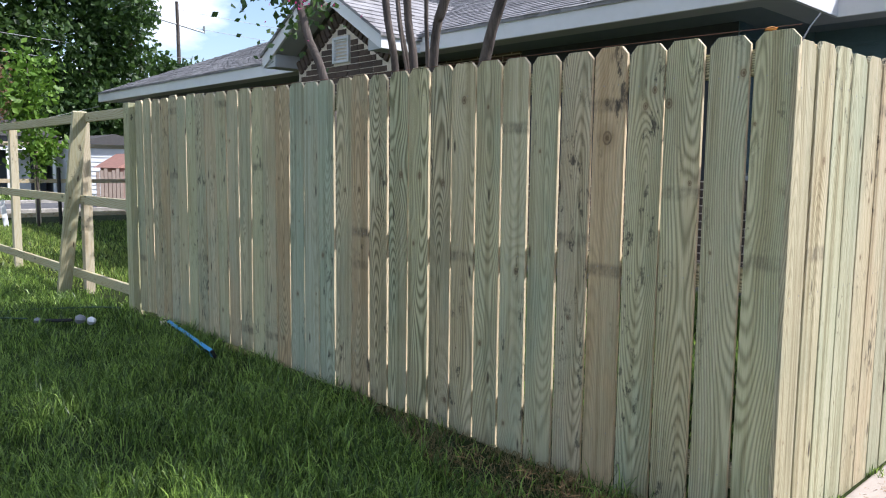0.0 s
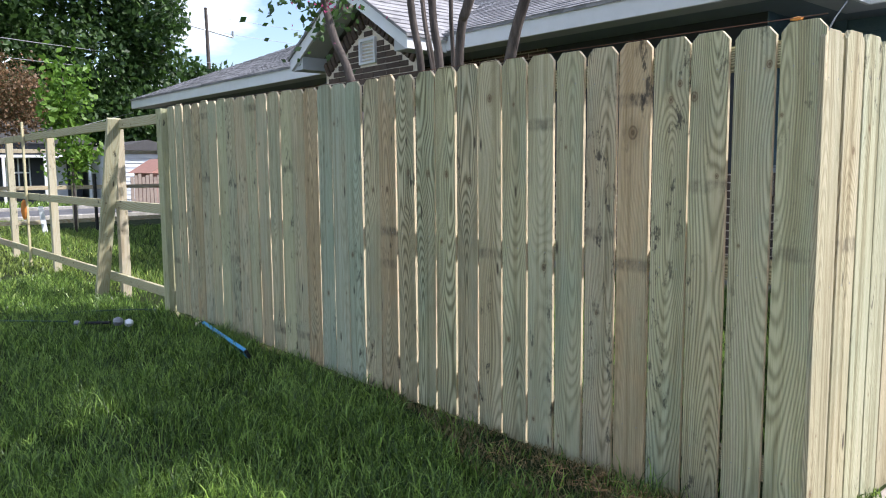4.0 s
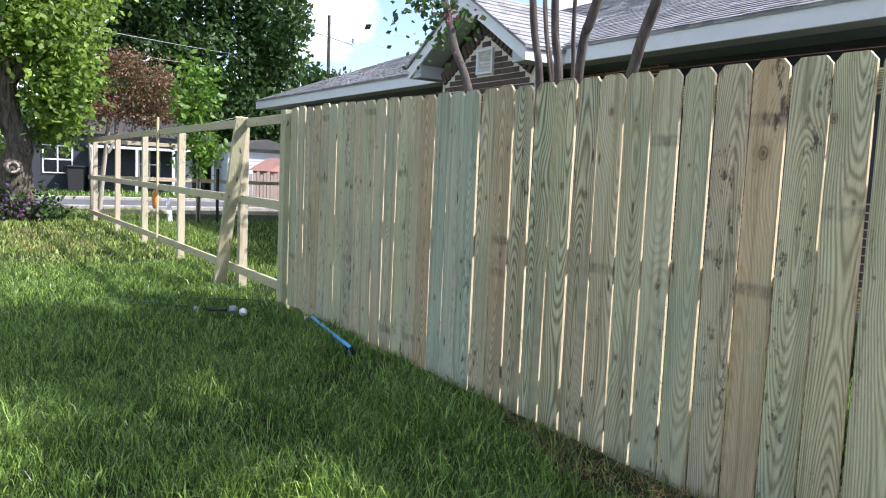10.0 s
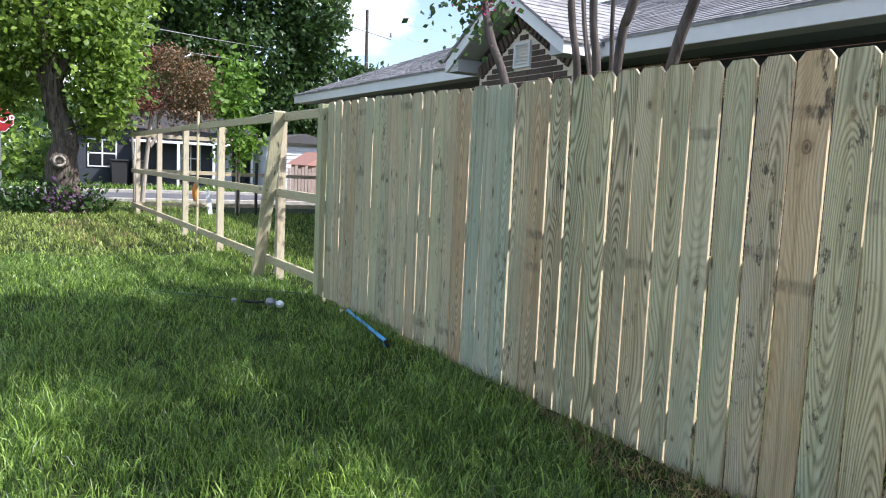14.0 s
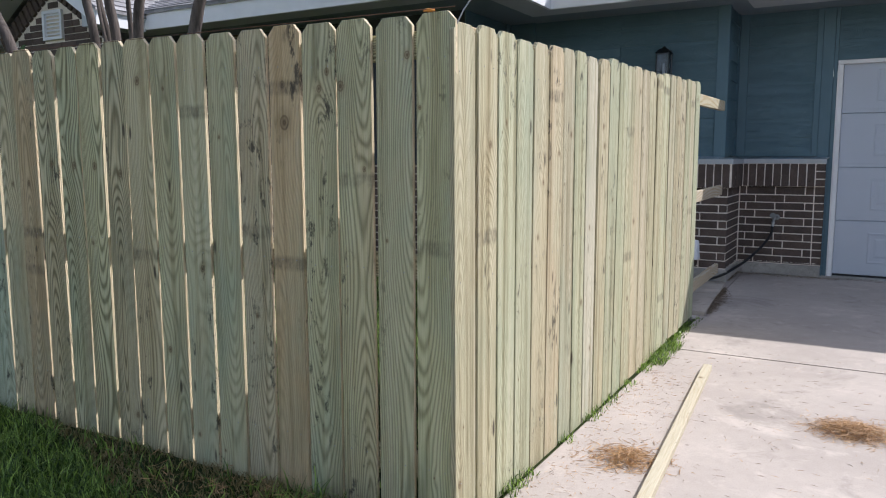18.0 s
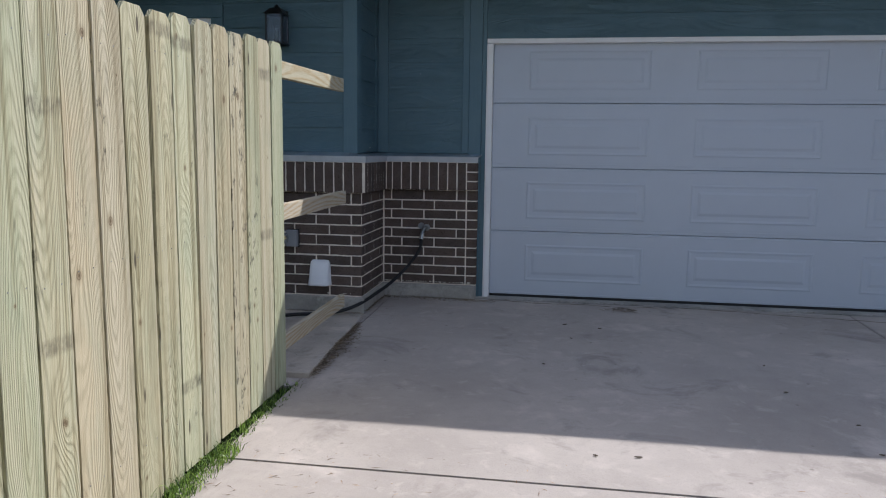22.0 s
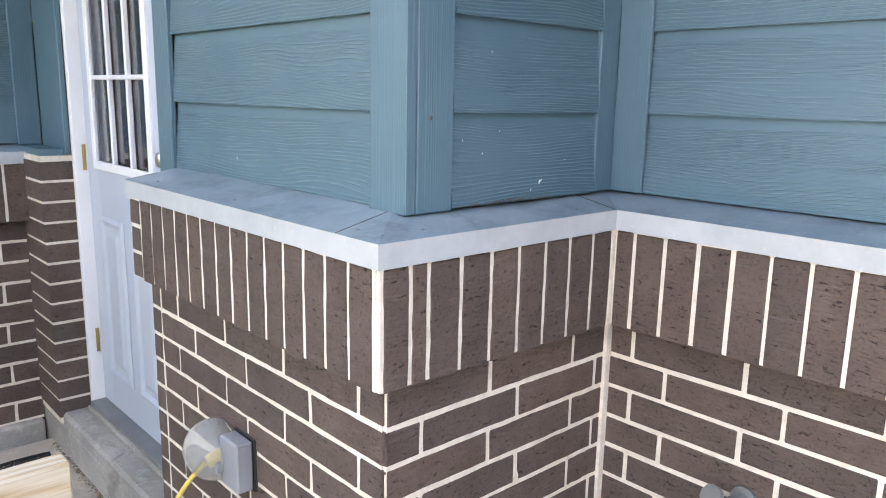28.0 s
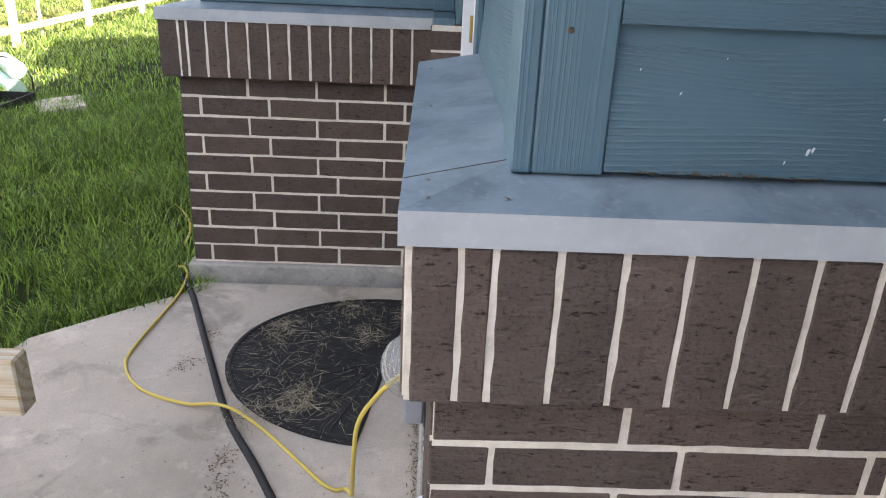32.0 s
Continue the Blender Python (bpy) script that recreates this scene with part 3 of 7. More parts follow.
def blades(name, xy, z, height, width, rng, lean=0.5, curl=None):
    """Bent grass blades, one small strip each."""
    n = len(xy)
    a = rng.uniform(0, math.tau, n)
    h = height * rng.uniform(0.55, 1.25, n)
    w = width * rng.uniform(0.7, 1.3, n)
    b = rng.uniform(0, math.tau, n)
    ln = lean * rng.uniform(0.2, 1.0, n) * h
    side = np.stack([np.cos(a), np.sin(a)], 1) * w[:, None] * 0.5
    out = np.stack([np.cos(b), np.sin(b)], 1)
    v = np.zeros((n, 5, 3))
    v[:, 0, :2], v[:, 1, :2] = xy - side, xy + side
    mid = xy + out * (ln * 0.35)[:, None]
    v[:, 2, :2], v[:, 3, :2] = mid - side * 0.8, mid + side * 0.8
    v[:, 2, 2] = v[:, 3, 2] = h * 0.6
    v[:, 4, :2] = xy + out * ln[:, None]
    v[:, 4, 2] = h * np.sqrt(np.clip(1 - (ln / h) ** 2 * 0.5, 0.3, 1))
    v[:, :, 2] += np.asarray(z).reshape(-1, 1) - 0.004
    me = bpy.data.meshes.new(name)
    me.vertices.add(n * 5)
    me.vertices.foreach_set("co", v.ravel())
    base = (np.arange(n) * 5)[:, None]
    tri = np.concatenate([base + [0, 1, 3], base + [0, 3, 2], base + [2, 3, 4]], 1).reshape(-1)
    me.loops.add(len(tri))
    me.loops.foreach_set("vertex_index", tri.astype(np.int32))
    me.polygons.add(len(tri) // 3)
    me.polygons.foreach_set("loop_start", np.arange(0, len(tri), 3, dtype=np.int32))
    me.update(calc_edges=True)
    me.validate()
    return me


def leaves(name, centres, size, rng, droop=0.3):
    """Small folded leaves, two triangles each, at the centres given."""
    n = len(centres)
    d = rng.normal(size=(n, 3))
    d[:, 2] -= droop
    d /= np.linalg.norm(d, axis=1)[:, None]
    s = np.cross(d, rng.normal(size=(n, 3)))
    s /= np.linalg.norm(s, axis=1)[:, None]
    k = size * rng.uniform(0.6, 1.3, n)[:, None]
    up = np.cross(d, s)
    v = np.zeros((n, 4, 3))
    v[:, 0] = centres
    v[:, 1] = centres + d * k * 0.5 + s * k * 0.32 + up * k * 0.08
    v[:, 2] = centres + d * k
    v[:, 3] = centres + d * k * 0.5 - s * k * 0.32 + up * k * 0.08
    me = bpy.data.meshes.new(name)
    me.vertices.add(n * 4)
    me.vertices.foreach_set("co", v.ravel())
    base = (np.arange(n) * 4)[:, None]
    tri = np.concatenate([base + [0, 1, 2], base + [0, 2, 3]], 1).reshape(-1)
    me.loops.add(len(tri))
    me.loops.foreach_set("vertex_index", tri.astype(np.int32))
    me.polygons.add(len(tri) // 3)
    me.polygons.foreach_set("loop_start", np.arange(0, len(tri), 3, dtype=np.int32))
    me.update(calc_edges=True)
    me.validate()
    return me


def clumps(rng, blobs, count):
    """Points in the outer part of uneven blobs (x, y, z, rx, ry, rz)."""
    w = np.array([b[3] * b[4] * b[5] for b in blobs]) ** 0.67
    pick = rng.choice(len(blobs), count, p=w / w.sum())
    d = rng.normal(size=(count, 3))
    d /= np.linalg.norm(d, axis=1)[:, None]
    r = rng.uniform(0.25, 1.0, count) ** 0.5
    B = np.array(blobs)[pick]
    p = B[:, :3] + d * B[:, 3:] * r[:, None]
    # gather the leaves in twigs, so that gaps stay between them
    q = np.round(p / 0.42) * 0.42 + rng.normal(size=(count, 3)) * 0.15
    return np.where(rng.random((count, 1)) < 0.7, q, p)


# ---------------------------------------------------------------- the plan, in metres
PITCH_A, N_A = 0.1648, 34          # pickets along y = 0, from the corner towards -x
PITCH_B, N_B = 0.1638, 24          # pickets along x = 0, from the corner towards +y
RAIL_END = 5.11
SOFF = 2.80                        # underside of the eaves
FL0, FL1 = 1.243, 1.290            # flashing, lower and upper edge
SOL0 = 1.005                       # underside of the soldier course
BR0, COURSE, BL, BH, JOINT = 0.188, 0.0808, 0.275, 0.0715, 0.010
LAP = 0.192


def drive_z(y):
    return 0.0 if y < 3.0 else 0.07 * (y - 3.0) / 3.4


# ---------------------------------------------------------------- ground
def ground_sheet():
    bm = bmesh.new()
    xs = [-400, -120, -60, -40, -30, -20, -10, 0.06, 10, 40, 120, 400]
    ys = [-400, -120, -40, -20, -10, 0, 6, 12, 30, 60, 120, 400]
    g = [[bm.verts.new((x, y, -0.012)) for y in ys] for x in xs]
    for i in range(len(xs) - 1):
        for j in range(len(ys) - 1):
            bm.faces.new((g[i][j], g[i + 1][j], g[i + 1][j + 1], g[i][j + 1]))
    return bm


tagged(part("ground", ground_sheet(), SOIL), "mown green lawn soil reaching to the horizon", "ground", kind="structure")


def driveway():
    drv = thing("driveway", "pale concrete driveway slabs with sawn joints", "driveway", kind="structure")
    rows = [(-14.0, -9.0), (-9.0, -6.0), (-6.0, -3.0), (-3.0, 0.0), (0.0, 2.995), (3.005, 6.42)]
    cols = [(0.02, 3.79), (3.80, 8.0)]
    for x0, x1 in cols:
        for y0, y1 in rows:
            bm = bmesh.new()
            n = 4
            top = []
            for j in range(n + 1):
                y = y0 + 0.004 + (y1 - y0 - 0.008) * j / n
                top.append([bm.verts.new((x, y, drive_z(y) + dz)) for x, dz in ((x0, -0.10), (x0, -0.006), (x0 + 0.01, 0), (x1 - 0.006, 0), (x1, -0.006), (x1, -0.10))])
            for a, b in zip(top, top[1:]):
                for k in range(5):
                    bm.faces.new((a[k], a[k + 1], b[k + 1], b[k]))
            bm.faces.new(top[0])
            bm.faces.new(top[-1][::-1])
            bmesh.ops.recalc_face_normals(bm, faces=bm.faces)
            part("slab", bm, DRIVE, drv)
    part("slab", prism([(3.96, -0.1), (6.39, -0.1), (6.39, 0.066), (3.96, 0.018)], "x", -0.08, 0.016), DRIVE, drv)
    part("joint_bed", cube(0.09, 7.98, -13.9, 6.40, -0.09, -0.02), PLINTH, drv)
    line = spline([(0.88, 6.415), (1.10, 6.385), (1.34, 6.35), (1.64, 6.375), (1.99, 6.33), (2.20, 6.36), (2.45, 6.40), (2.89, 6.37), (3.20, 6.31), (3.47, 6.28), (3.92, 6.23), (4.30, 6.21), (5.2, 6.24)], 5)
    rk = random.Random(31)
    crack = bmesh.new()
    rim = []
    for p in line:
        w, q = rk.uniform(0.003, 0.011), rk.uniform(-0.008, 0.008)
        rim.append([crack.verts.new((p[0], p[1] + q + d, drive_z(p[1] + q + d) + 0.0012)) for d in (-w, w)])
    for a, b in zip(rim, rim[1:]):
        crack.faces.new((a[0], b[0], b[1], a[1]))
    part("crack", crack, DEBRIS, drv, "dark irregular crack filled with dirt")
    part("apron", prism([(6.425, -0.05), (6.56, -0.05), (6.56, 0.086), (6.425, 0.074)], "x", 0.70, 7.0), PLINTH, drv, "rough grey concrete strip under the garage door")


driveway()


def porch_slab():
    bm = prism([(-2.37, 5.80), (-2.37, 4.64), (-2.24, 4.60), (-1.80, 4.13), (-1.70, 4.10), (0.068, 4.10), (-0.045, 5.80)], "z", -0.08, 0.058, 0.006)
    tagged(part("porch_slab", bm, SLAB), "raised pale concrete walkway slab by the side door", "pavement", kind="structure")


porch_slab()


# ---------------------------------------------------------------- fences
TINTS = {"g": (0.507, 0.485, 0.293), "t": (0.550, 0.493, 0.300), "b": (0.539, 0.412, 0.228), "e": (0.463, 0.493, 0.357), "p": (0.469, 0.449, 0.294), "w": (0.50, 0.45, 0.33), "m": (0.457, 0.458, 0.302), "r": (0.490, 0.436, 0.279), "n": (0.494, 0.449, 0.288), "c": (0.564, 0.532, 0.388), "k": (0.496, 0.464, 0.304), "d": (0.440, 0.449, 0.294)}


def picket_mesh(w, h, th, ear=0.032):
    """A dog-eared board that stands on z = 0 with its front face at y = 0."""
    o = [(-w / 2, 0), (w / 2, 0), (w / 2, h - ear), (w / 2 - ear * 0.9, h), (-w / 2 + ear * 0.9, h), (-w / 2, h - ear)]
    me = mesh_of(prism(o, "y", 0.0, th, 0.0015), "picket")
    me.polygons.foreach_set("material_index", [int(abs(p.normal.y) < 0.3) for p in me.polygons])
    return me


SIZES = ((0.142, 1.83), (0.1405, 1.828), (0.1435, 1.833), (0.1395, 1.83))
PICKETS = [picket_mesh(w + 0.0095, h, 0.0175) for w, h in SIZES]
PICKETS_MID = [picket_mesh(w + 0.011, h, 0.0175) for w, h in SIZES]
PICKETS_FAR = [picket_mesh(w + 0.0135, h, 0.0175) for w, h in SIZES]
PICKETS_SUN = [picket_mesh(w + 0.0095, h, 0.0185, 0.030) for w, h in SIZES]
for ms_, mt_ in ((PICKETS, LUMBER), (PICKETS_MID, LUMBER), (PICKETS_FAR, LUMBER), (PICKETS_SUN, LUMBER_SUN)):
    for me_ in ms_:
        me_.materials.append(mt_)
        me_.materials.append(LUMBER if mt_ is LUMBER_SUN else LUMBER_EDGE)


def lumber_mesh(w, d, l, bevel=0.003):
    return mesh_of(cube(-w / 2, w / 2, -d / 2, d / 2, 0, l, bevel), "lumber")


def tint(ob, key, rng, spread=0.05, knot=None):
    c = TINTS[key]
    k = 1 + rng.uniform(-spread, spread)
    ob["tint"] = [min(1.0, v * k * (1 + rng.uniform(-0.03, 0.03))) for v in c]
    ob["knot"] = list(knot or (rng.uniform(-0.05, 0.05), rng.uniform(0.2, 1.6), rng.choice((0.004, 0.008, 0.012))))
    ob["knot2"] = [rng.uniform(-0.055, 0.055), rng.uniform(0.1, 1.75), rng.choice((0.003, 0.005, 0.008, 0.011))]
    ob["grain"] = rng.uniform(0.25, 0.85)
    ob["band"] = [rng.uniform(0.1, 16.0), 20.0, rng.choice((0.0, 0.0, 0.1, 0.3))]
    return ob


def nails(parent, xs, zs, m):
    for x in xs:
        for z in zs:
            part("nail", NAIL, BLACKM, parent, at=m @ Matrix.Translation((x, -0.0005, z)))


NAIL = mesh_of(tube([(0, -0.001, 0), (0, 0.002, 0)], 0.0024, 6), "nail")
NAIL.materials.append(GREYPOST)

# colours and main knots of the boards, from the corner outwards
A_TONES = "ggggb" "tgggt" "ttgtb" "teeeb" "tgttg" "ttgtt" "btgg"
A_KNOTS = {0: (-0.062, 1.52, 0.006), 1: (0.055, 1.70, 0.011), 2: (-0.058, 1.60, 0.015), 3: (0.0, 1.60, 0.011), 4: (-0.005, 1.47, 0.022), 6: (-0.02, 1.42, 0.006), 8: (0.0, 1.62, 0.007), 9: (0.005, 1.655, 0.015),
           10: (0.018, 1.253, 0.014), 11: (0.010, 1.282, 0.014), 12: (0.023, 1.29, 0.014), 13: (0.026, 1.298, 0.014), 14: (0.0, 1.19, 0.012), 15: (0.01, 1.19, 0.010)}
A_GRAIN = {0: 0.8, 1: 0.75, 2: 0.9, 3: 0.8, 9: 0.8, 10: 1.2, 11: 1.25, 12: 1.25, 13: 1.2, 14: 0.7, 15: 0.9}
A_BANDS = {4: (1.60, 0.93, 0.35), 5: (1.05, 20, 0.6), 7: (1.52, 20, 0.3), 9: (0.90, 20, 0.35), 14: (0.95, 0.76, 0.4), 3: (20, 20, 0.5), 1: (20, 20, 0.3), 24: (1.74, 20, 0.4), 29: (1.71, 1.2, 0.5), 21: (1.3, 20, 0.4), 26: (0.6, 20, 0.5)}
B_TONES = "pnmdprpdcnmmknkpkkpkkmkd"
B_KNOTS = {19: (0.02, 1.52, 0.013), 1: (0.02, 1.42, 0.011), 20: (0.005, 1.55, 0.013), 23: (-0.01, 1.70, 0.012), 22: (0.03, 1.25, 0.004), 21: (0.02, 0.45, 0.008), 18: (-0.02, 1.63, 0.008), 2: (-0.01, 1.5, 0.008), 10: (0.01, 1.1, 0.008)}
B_BANDS = {5: (1.62, 20, 0.2), 7: (20, 20, 0.4), 12: (1.47, 0.76, 0.1), 17: (1.72, 0.35, 0.1), 20: (20, 20, 1.35), 22: (1.66, 0.86, 0.2)}
RNG = random.Random(7)


def picket_run(name, label, n, pitch, tones, knots, turn):
    fence = thing(name, label, "fence")
    for k in range(n):
        s = (k + 0.5) * pitch
        rise = -0.065 + 0.115 * s / (n * pitch) if turn else -0.03 + 0.073 * s / (n * pitch)
        dz = RNG.uniform(-0.008, 0.008) + rise
        loc = Vector((-s, 0, dz)) if turn == 0 else Vector((0, s - 0.006 + RNG.uniform(-0.0022, 0.0022), dz))
        m = Matrix.Translation(loc) @ Euler((RNG.uniform(-0.003, 0.003), RNG.uniform(-0.004, 0.004) * (1.0 if turn or k < 9 else 1.9), radians(turn) + RNG.uniform(-0.01, 0.01))).to_matrix().to_4x4()
        p = part("picket", (PICKETS_SUN if turn else PICKETS if k < 9 else PICKETS_MID if k < 16 else PICKETS_FAR)[RNG.randrange(4)], None, fence, at=m)
        tint(p, tones[k % len(tones)], RNG, 0.07, knots.get(k))
        if not turn and k in A_GRAIN:
            p["grain"] = A_GRAIN[k]
        if turn and k in B_BANDS:
            p["band"] = list(B_BANDS[k])
        if not turn and k in A_BANDS:
            p["band"] = list(A_BANDS[k])
        nails(p, (-0.035 + RNG.uniform(-0.008, 0.008), 0.035 + RNG.uniform(-0.008, 0.008)), [z + RNG.uniform(-0.012, 0.012) for z in (0.24, 0.95, 1.68)], Matrix.Identity(4))
    return fence


fence_front = picket_run("front_fence", "new dog-eared treated pine privacy fence in shade", N_A, PITCH_A, A_TONES, A_KNOTS, 0)
fence_side = picket_run("side_fence", "new dog-eared treated pine privacy fence in sunlight", N_B, PITCH_B, B_TONES, B_KNOTS, 90)


def rail(parent, name, a, b, w, d, mat, key, roll=0.0, label=""):
    """A board from a to b; w is its height across, d its thickness."""
    a, b = Vector(a), Vector(b)
    l = (b - a).length
    q = (b - a).to_track_quat("Z", "Y").to_matrix().to_4x4()
    me = lumber_mesh(w, d, l)
    ob = part(name, me, mat, parent, label, at=Matrix.Translation(a) @ q @ pose(0, 0, 0, 0, 0, roll + 90))
    tint(ob, key, RNG, 0.05)["grain"] = 1.3
    return ob


def upright(parent, name, x, y, z0, z1, w, d, mat, key, lean=(0, 0)):
    ob = part(name, lumber_mesh(w, d, z1 - z0), mat, parent, at=Matrix.Translation((x, y, z0)) @ Euler((lean[0], lean[1], 0)).to_matrix().to_4x4())
    return tint(ob, key, RNG, 0.05)


for z in (0.205, 0.935, 1.70):
    rail(fence_front, "rail", (-0.06, 0.0375, z), (-5.62, 0.0375, z), 0.089, 0.038, LUMBER, "t")
    rail(fence_side, "rail", (-0.0365, 0.06, z + 0.02), (-0.0365, RAIL_END + (0.045 if 0.5 < z < 1.2 else 0.0), z + 0.075), 0.089, 0.038, LUMBER_PALE, "w", label="pale new rail whose end sticks out past the boards")
for x in (-0.105, -2.45, -4.9):
    upright(fence_front, "post", x, 0.105, -0.05, 1.76, 0.089, 0.089, LUMBER, "t")
upright(fence_front, "post", -5.675, -0.012, -0.05, 1.855, 0.115, 0.089, LUMBER, "g")
for y in (2.1, 3.87):
    upright(fence_side, "post", -0.103, y, -0.05, 1.76, 0.089, 0.089, LUMBER, "p")

# the part of the fence that has no boards yet
frame_fence = thing("unboarded_fence_frame", "bare pine posts and three rails waiting for boards", "fence")
RZ = (0.20, 0.965, 1.775)
for z in RZ:
    rail(frame_fence, "rail", (-5.73, -0.02, z), (-11.9, -0.02, z), 0.089, 0.038, LUMBER_PALE, "p")
    rail(frame_fence, "rail", (-11.91, -0.02, z), (-17.5, -0.02, z - 0.02), 0.089, 0.038, LUMBER_PALE, "w")
    rail(frame_fence, "rail", (-17.48, 0.02, z - 0.02), (-17.48, 6.4, z - 0.04), 0.089, 0.038, LUMBER_PALE, "w")
    rail(frame_fence, "rail", (-17.48, 6.41, z - 0.04), (-17.48, 12.4, z - 0.04), 0.089, 0.038, LUMBER_PALE, "w")
for x in (-7.07, -9.72, -12.05, -14.45, -17.1):
    upright(frame_fence, "post", x, 0.046, -0.05, 1.74, 0.089, 0.089, LUMBER_PALE, "w")
for y in (2.38, 4.8, 7.2, 9.6, 12.0):
    upright(frame_fence, "post", -17.41, y, -0.05, 1.70, 0.089, 0.089, LUMBER_PALE, "w")

brace_a, brace_b = Vector((-7.25, -0.15, -0.03)), Vector((-6.76, -0.085, 1.83))
brace = tint(part("leaning_board", lumber_mesh(0.140, 0.036, (brace_b - brace_a).length, 0.006), LUMBER_PALE, at=Matrix.Translation(brace_a) @ (brace_b - brace_a).to_track_quat("Z", "Y").to_matrix().to_4x4() @ pose(0, 0, 0, 0, 0, -4)), "p", RNG)
tagged(brace, "pine board leaning against the bare fence rails", "board")
stake = thing("stake", "tall thin wooden marking stake tied with an orange bag", "stake")
tint(part("pole", lumber_mesh(0.045, 0.03, 2.02), LUMBER_PALE, stake, at=Matrix.Translation((-10.67, -0.06, -0.03))), "t", RNG)
ORANGE = m_plain("orange_cloth", (0.62, 0.22, 0.04), 0.8)
bag = bmesh.new()
bmesh.ops.create_uvsphere(bag, u_segments=10, v_segments=7, radius=0.09, matrix=Matrix.Translation((-10.70, -0.09, 0.78)) @ Matrix.Diagonal((0.7, 0.5, 1.6, 1)))
part("bag", bag, ORANGE, stake, "orange cloth nail bag")

# mason's string over the tops, and the bent nail at the corner
string = thing("string_line", "thin orange mason string stretched along the board tops", "string")
part("cord", tube([(-5.7, -0.004, 1.872), (-2.8, -0.005, 1.836), (0.0, -0.006, 1.806)], 0.0013, 5), m_plain("string", (0.13, 0.06, 0.035), 0.9), string)
kn_ = bmesh.new()
bmesh.ops.create_icosphere(kn_, subdivisions=1, radius=0.014, matrix=Matrix.Translation((-0.105, 0.006, 1.806)) @ Matrix.Diagonal((1.8, 1, 0.5, 1)))
part("knot", kn_, m_plain("orange_string", (0.7, 0.32, 0.08), 0.9), string)
tagged(part("bent_nail", tube([(-0.012, 0.012, 1.74), (0.012, 0.03, 1.80), (0.036, 0.05, 1.845)], 0.0025, 6), GREYPOST), "steel nail sticking out of the fence corner", "nail")


# ---------------------------------------------------------------- house: brick base
BRICKS = {}


def brick_mesh(l, d, h):
    key = (round(l, 3), round(d, 3), round(h, 3))
    if key not in BRICKS:
        BRICKS[key] = mesh_of(cube(-key[0] / 2, key[0] / 2, -key[1] / 2, key[1] / 2, -key[2] / 2, key[2] / 2, 0.003), "brick")
        BRICKS[key].materials.append(BRICK)
    return BRICKS[key]


def worn_brick(l, d, h):
    """A brick with chipped, slightly wavy arrises, in three versions."""
    key = (round(l, 3), round(d, 3), round(h, 3), RNG.randrange(3))
    if key not in BRICKS:
        bm = cube(-key[0] / 2, key[0] / 2, -key[1] / 2, key[1] / 2, -key[2] / 2, key[2] / 2)
        bmesh.ops.subdivide_edges(bm, edges=[e for e in bm.edges if e.calc_length() > 0.12], cuts=5, use_grid_fill=True)
        bmesh.ops.bevel(bm, geom=[e for e in bm.edges if e.calc_face_angle(0) > 1], offset=0.0028, segments=1, affect="EDGES")
        for v in bm.verts:
            v.co += Vector((RNG.uniform(-1, 1), RNG.uniform(-1, 1), RNG.uniform(-1, 1))) * 0.0011
        BRICKS[key] = mesh_of(bm, "brick")
        BRICKS[key].materials.append(BRICK)
    return BRICKS[key]


def lay(parent, x, y, z, lx, ly, lz):
    near = parent.name in ("wall_return", "wall_beside_door", "wall_wing")
    ob = part("brick", worn_brick(lx, ly, lz) if near else brick_mesh(lx, ly, lz), None, parent)
    ob.location = (x + RNG.uniform(-0.0008, 0.0008), y + RNG.uniform(-0.0008, 0.0008), z + RNG.uniform(-0.0008, 0.0008))
    ob.rotation_euler = (RNG.uniform(-0.004, 0.004), RNG.uniform(-0.004, 0.004), RNG.uniform(-0.006, 0.006))
    return ob


def brick_wall(name, label, axis, face, out, s0, s1, stack0=0.0, stack1=0.0, even=0.0, odd=0.15, z0=BR0, course=COURSE, bl=BL):
    # even, odd: where a joint lies in every other course
    """Running bond along axis ('x' or 'y') with its face at `face` (out: +1 or -1 along the other axis)."""
    wall = thing(name, label, "wall", kind="structure")
    dep = 0.09
    n = int(round((1.005 - z0) / course))

    def put(a, b, z, h=course - JOINT, f=face):
        c, l = (a + b) / 2, b - a
        q = f - out * dep / 2
        if axis == "x":
            lay(wall, c, q, z, l, dep, h)
        else:
            lay(wall, q, c, z, dep, l, h)

    for k in range(n):
        z = z0 + course * (k + 0.5)
        a, b = s0, s1
        tall = course - JOINT + (0.012 if k == n - 1 else 0.0)
        z += 0.006 if k == n - 1 else 0.0
        if stack0:
            put(s0, s0 + stack0, z, tall)
            a = s0 + stack0 + JOINT
        if stack1:
            put(s1 - stack1, s1, z, tall)
            b = s1 - stack1 - JOINT
        j = (odd if k % 2 else even) + JOINT / 2
        p = j - math.ceil((j - a) / (bl + JOINT)) * (bl + JOINT)
        while p < b - 0.004:
            l0, l1 = max(p, a), min(p + bl, b)
            if l1 - l0 > 0.025:
                put(l0, l1, z, tall)
            p += bl + JOINT
    back = face - out * 0.0022
    far = face - out * 0.10
    lo, hi = min(back, far), max(back, far)
    g = cube(s0 + 0.004, s1 - 0.004, lo, hi, z0 - 0.004, 1.03) if axis == "x" else cube(lo, hi, s0 + 0.004, s1 - 0.004, z0 - 0.004, 1.03)
    part("mortar", g, MORTAR, wall)
    return wall


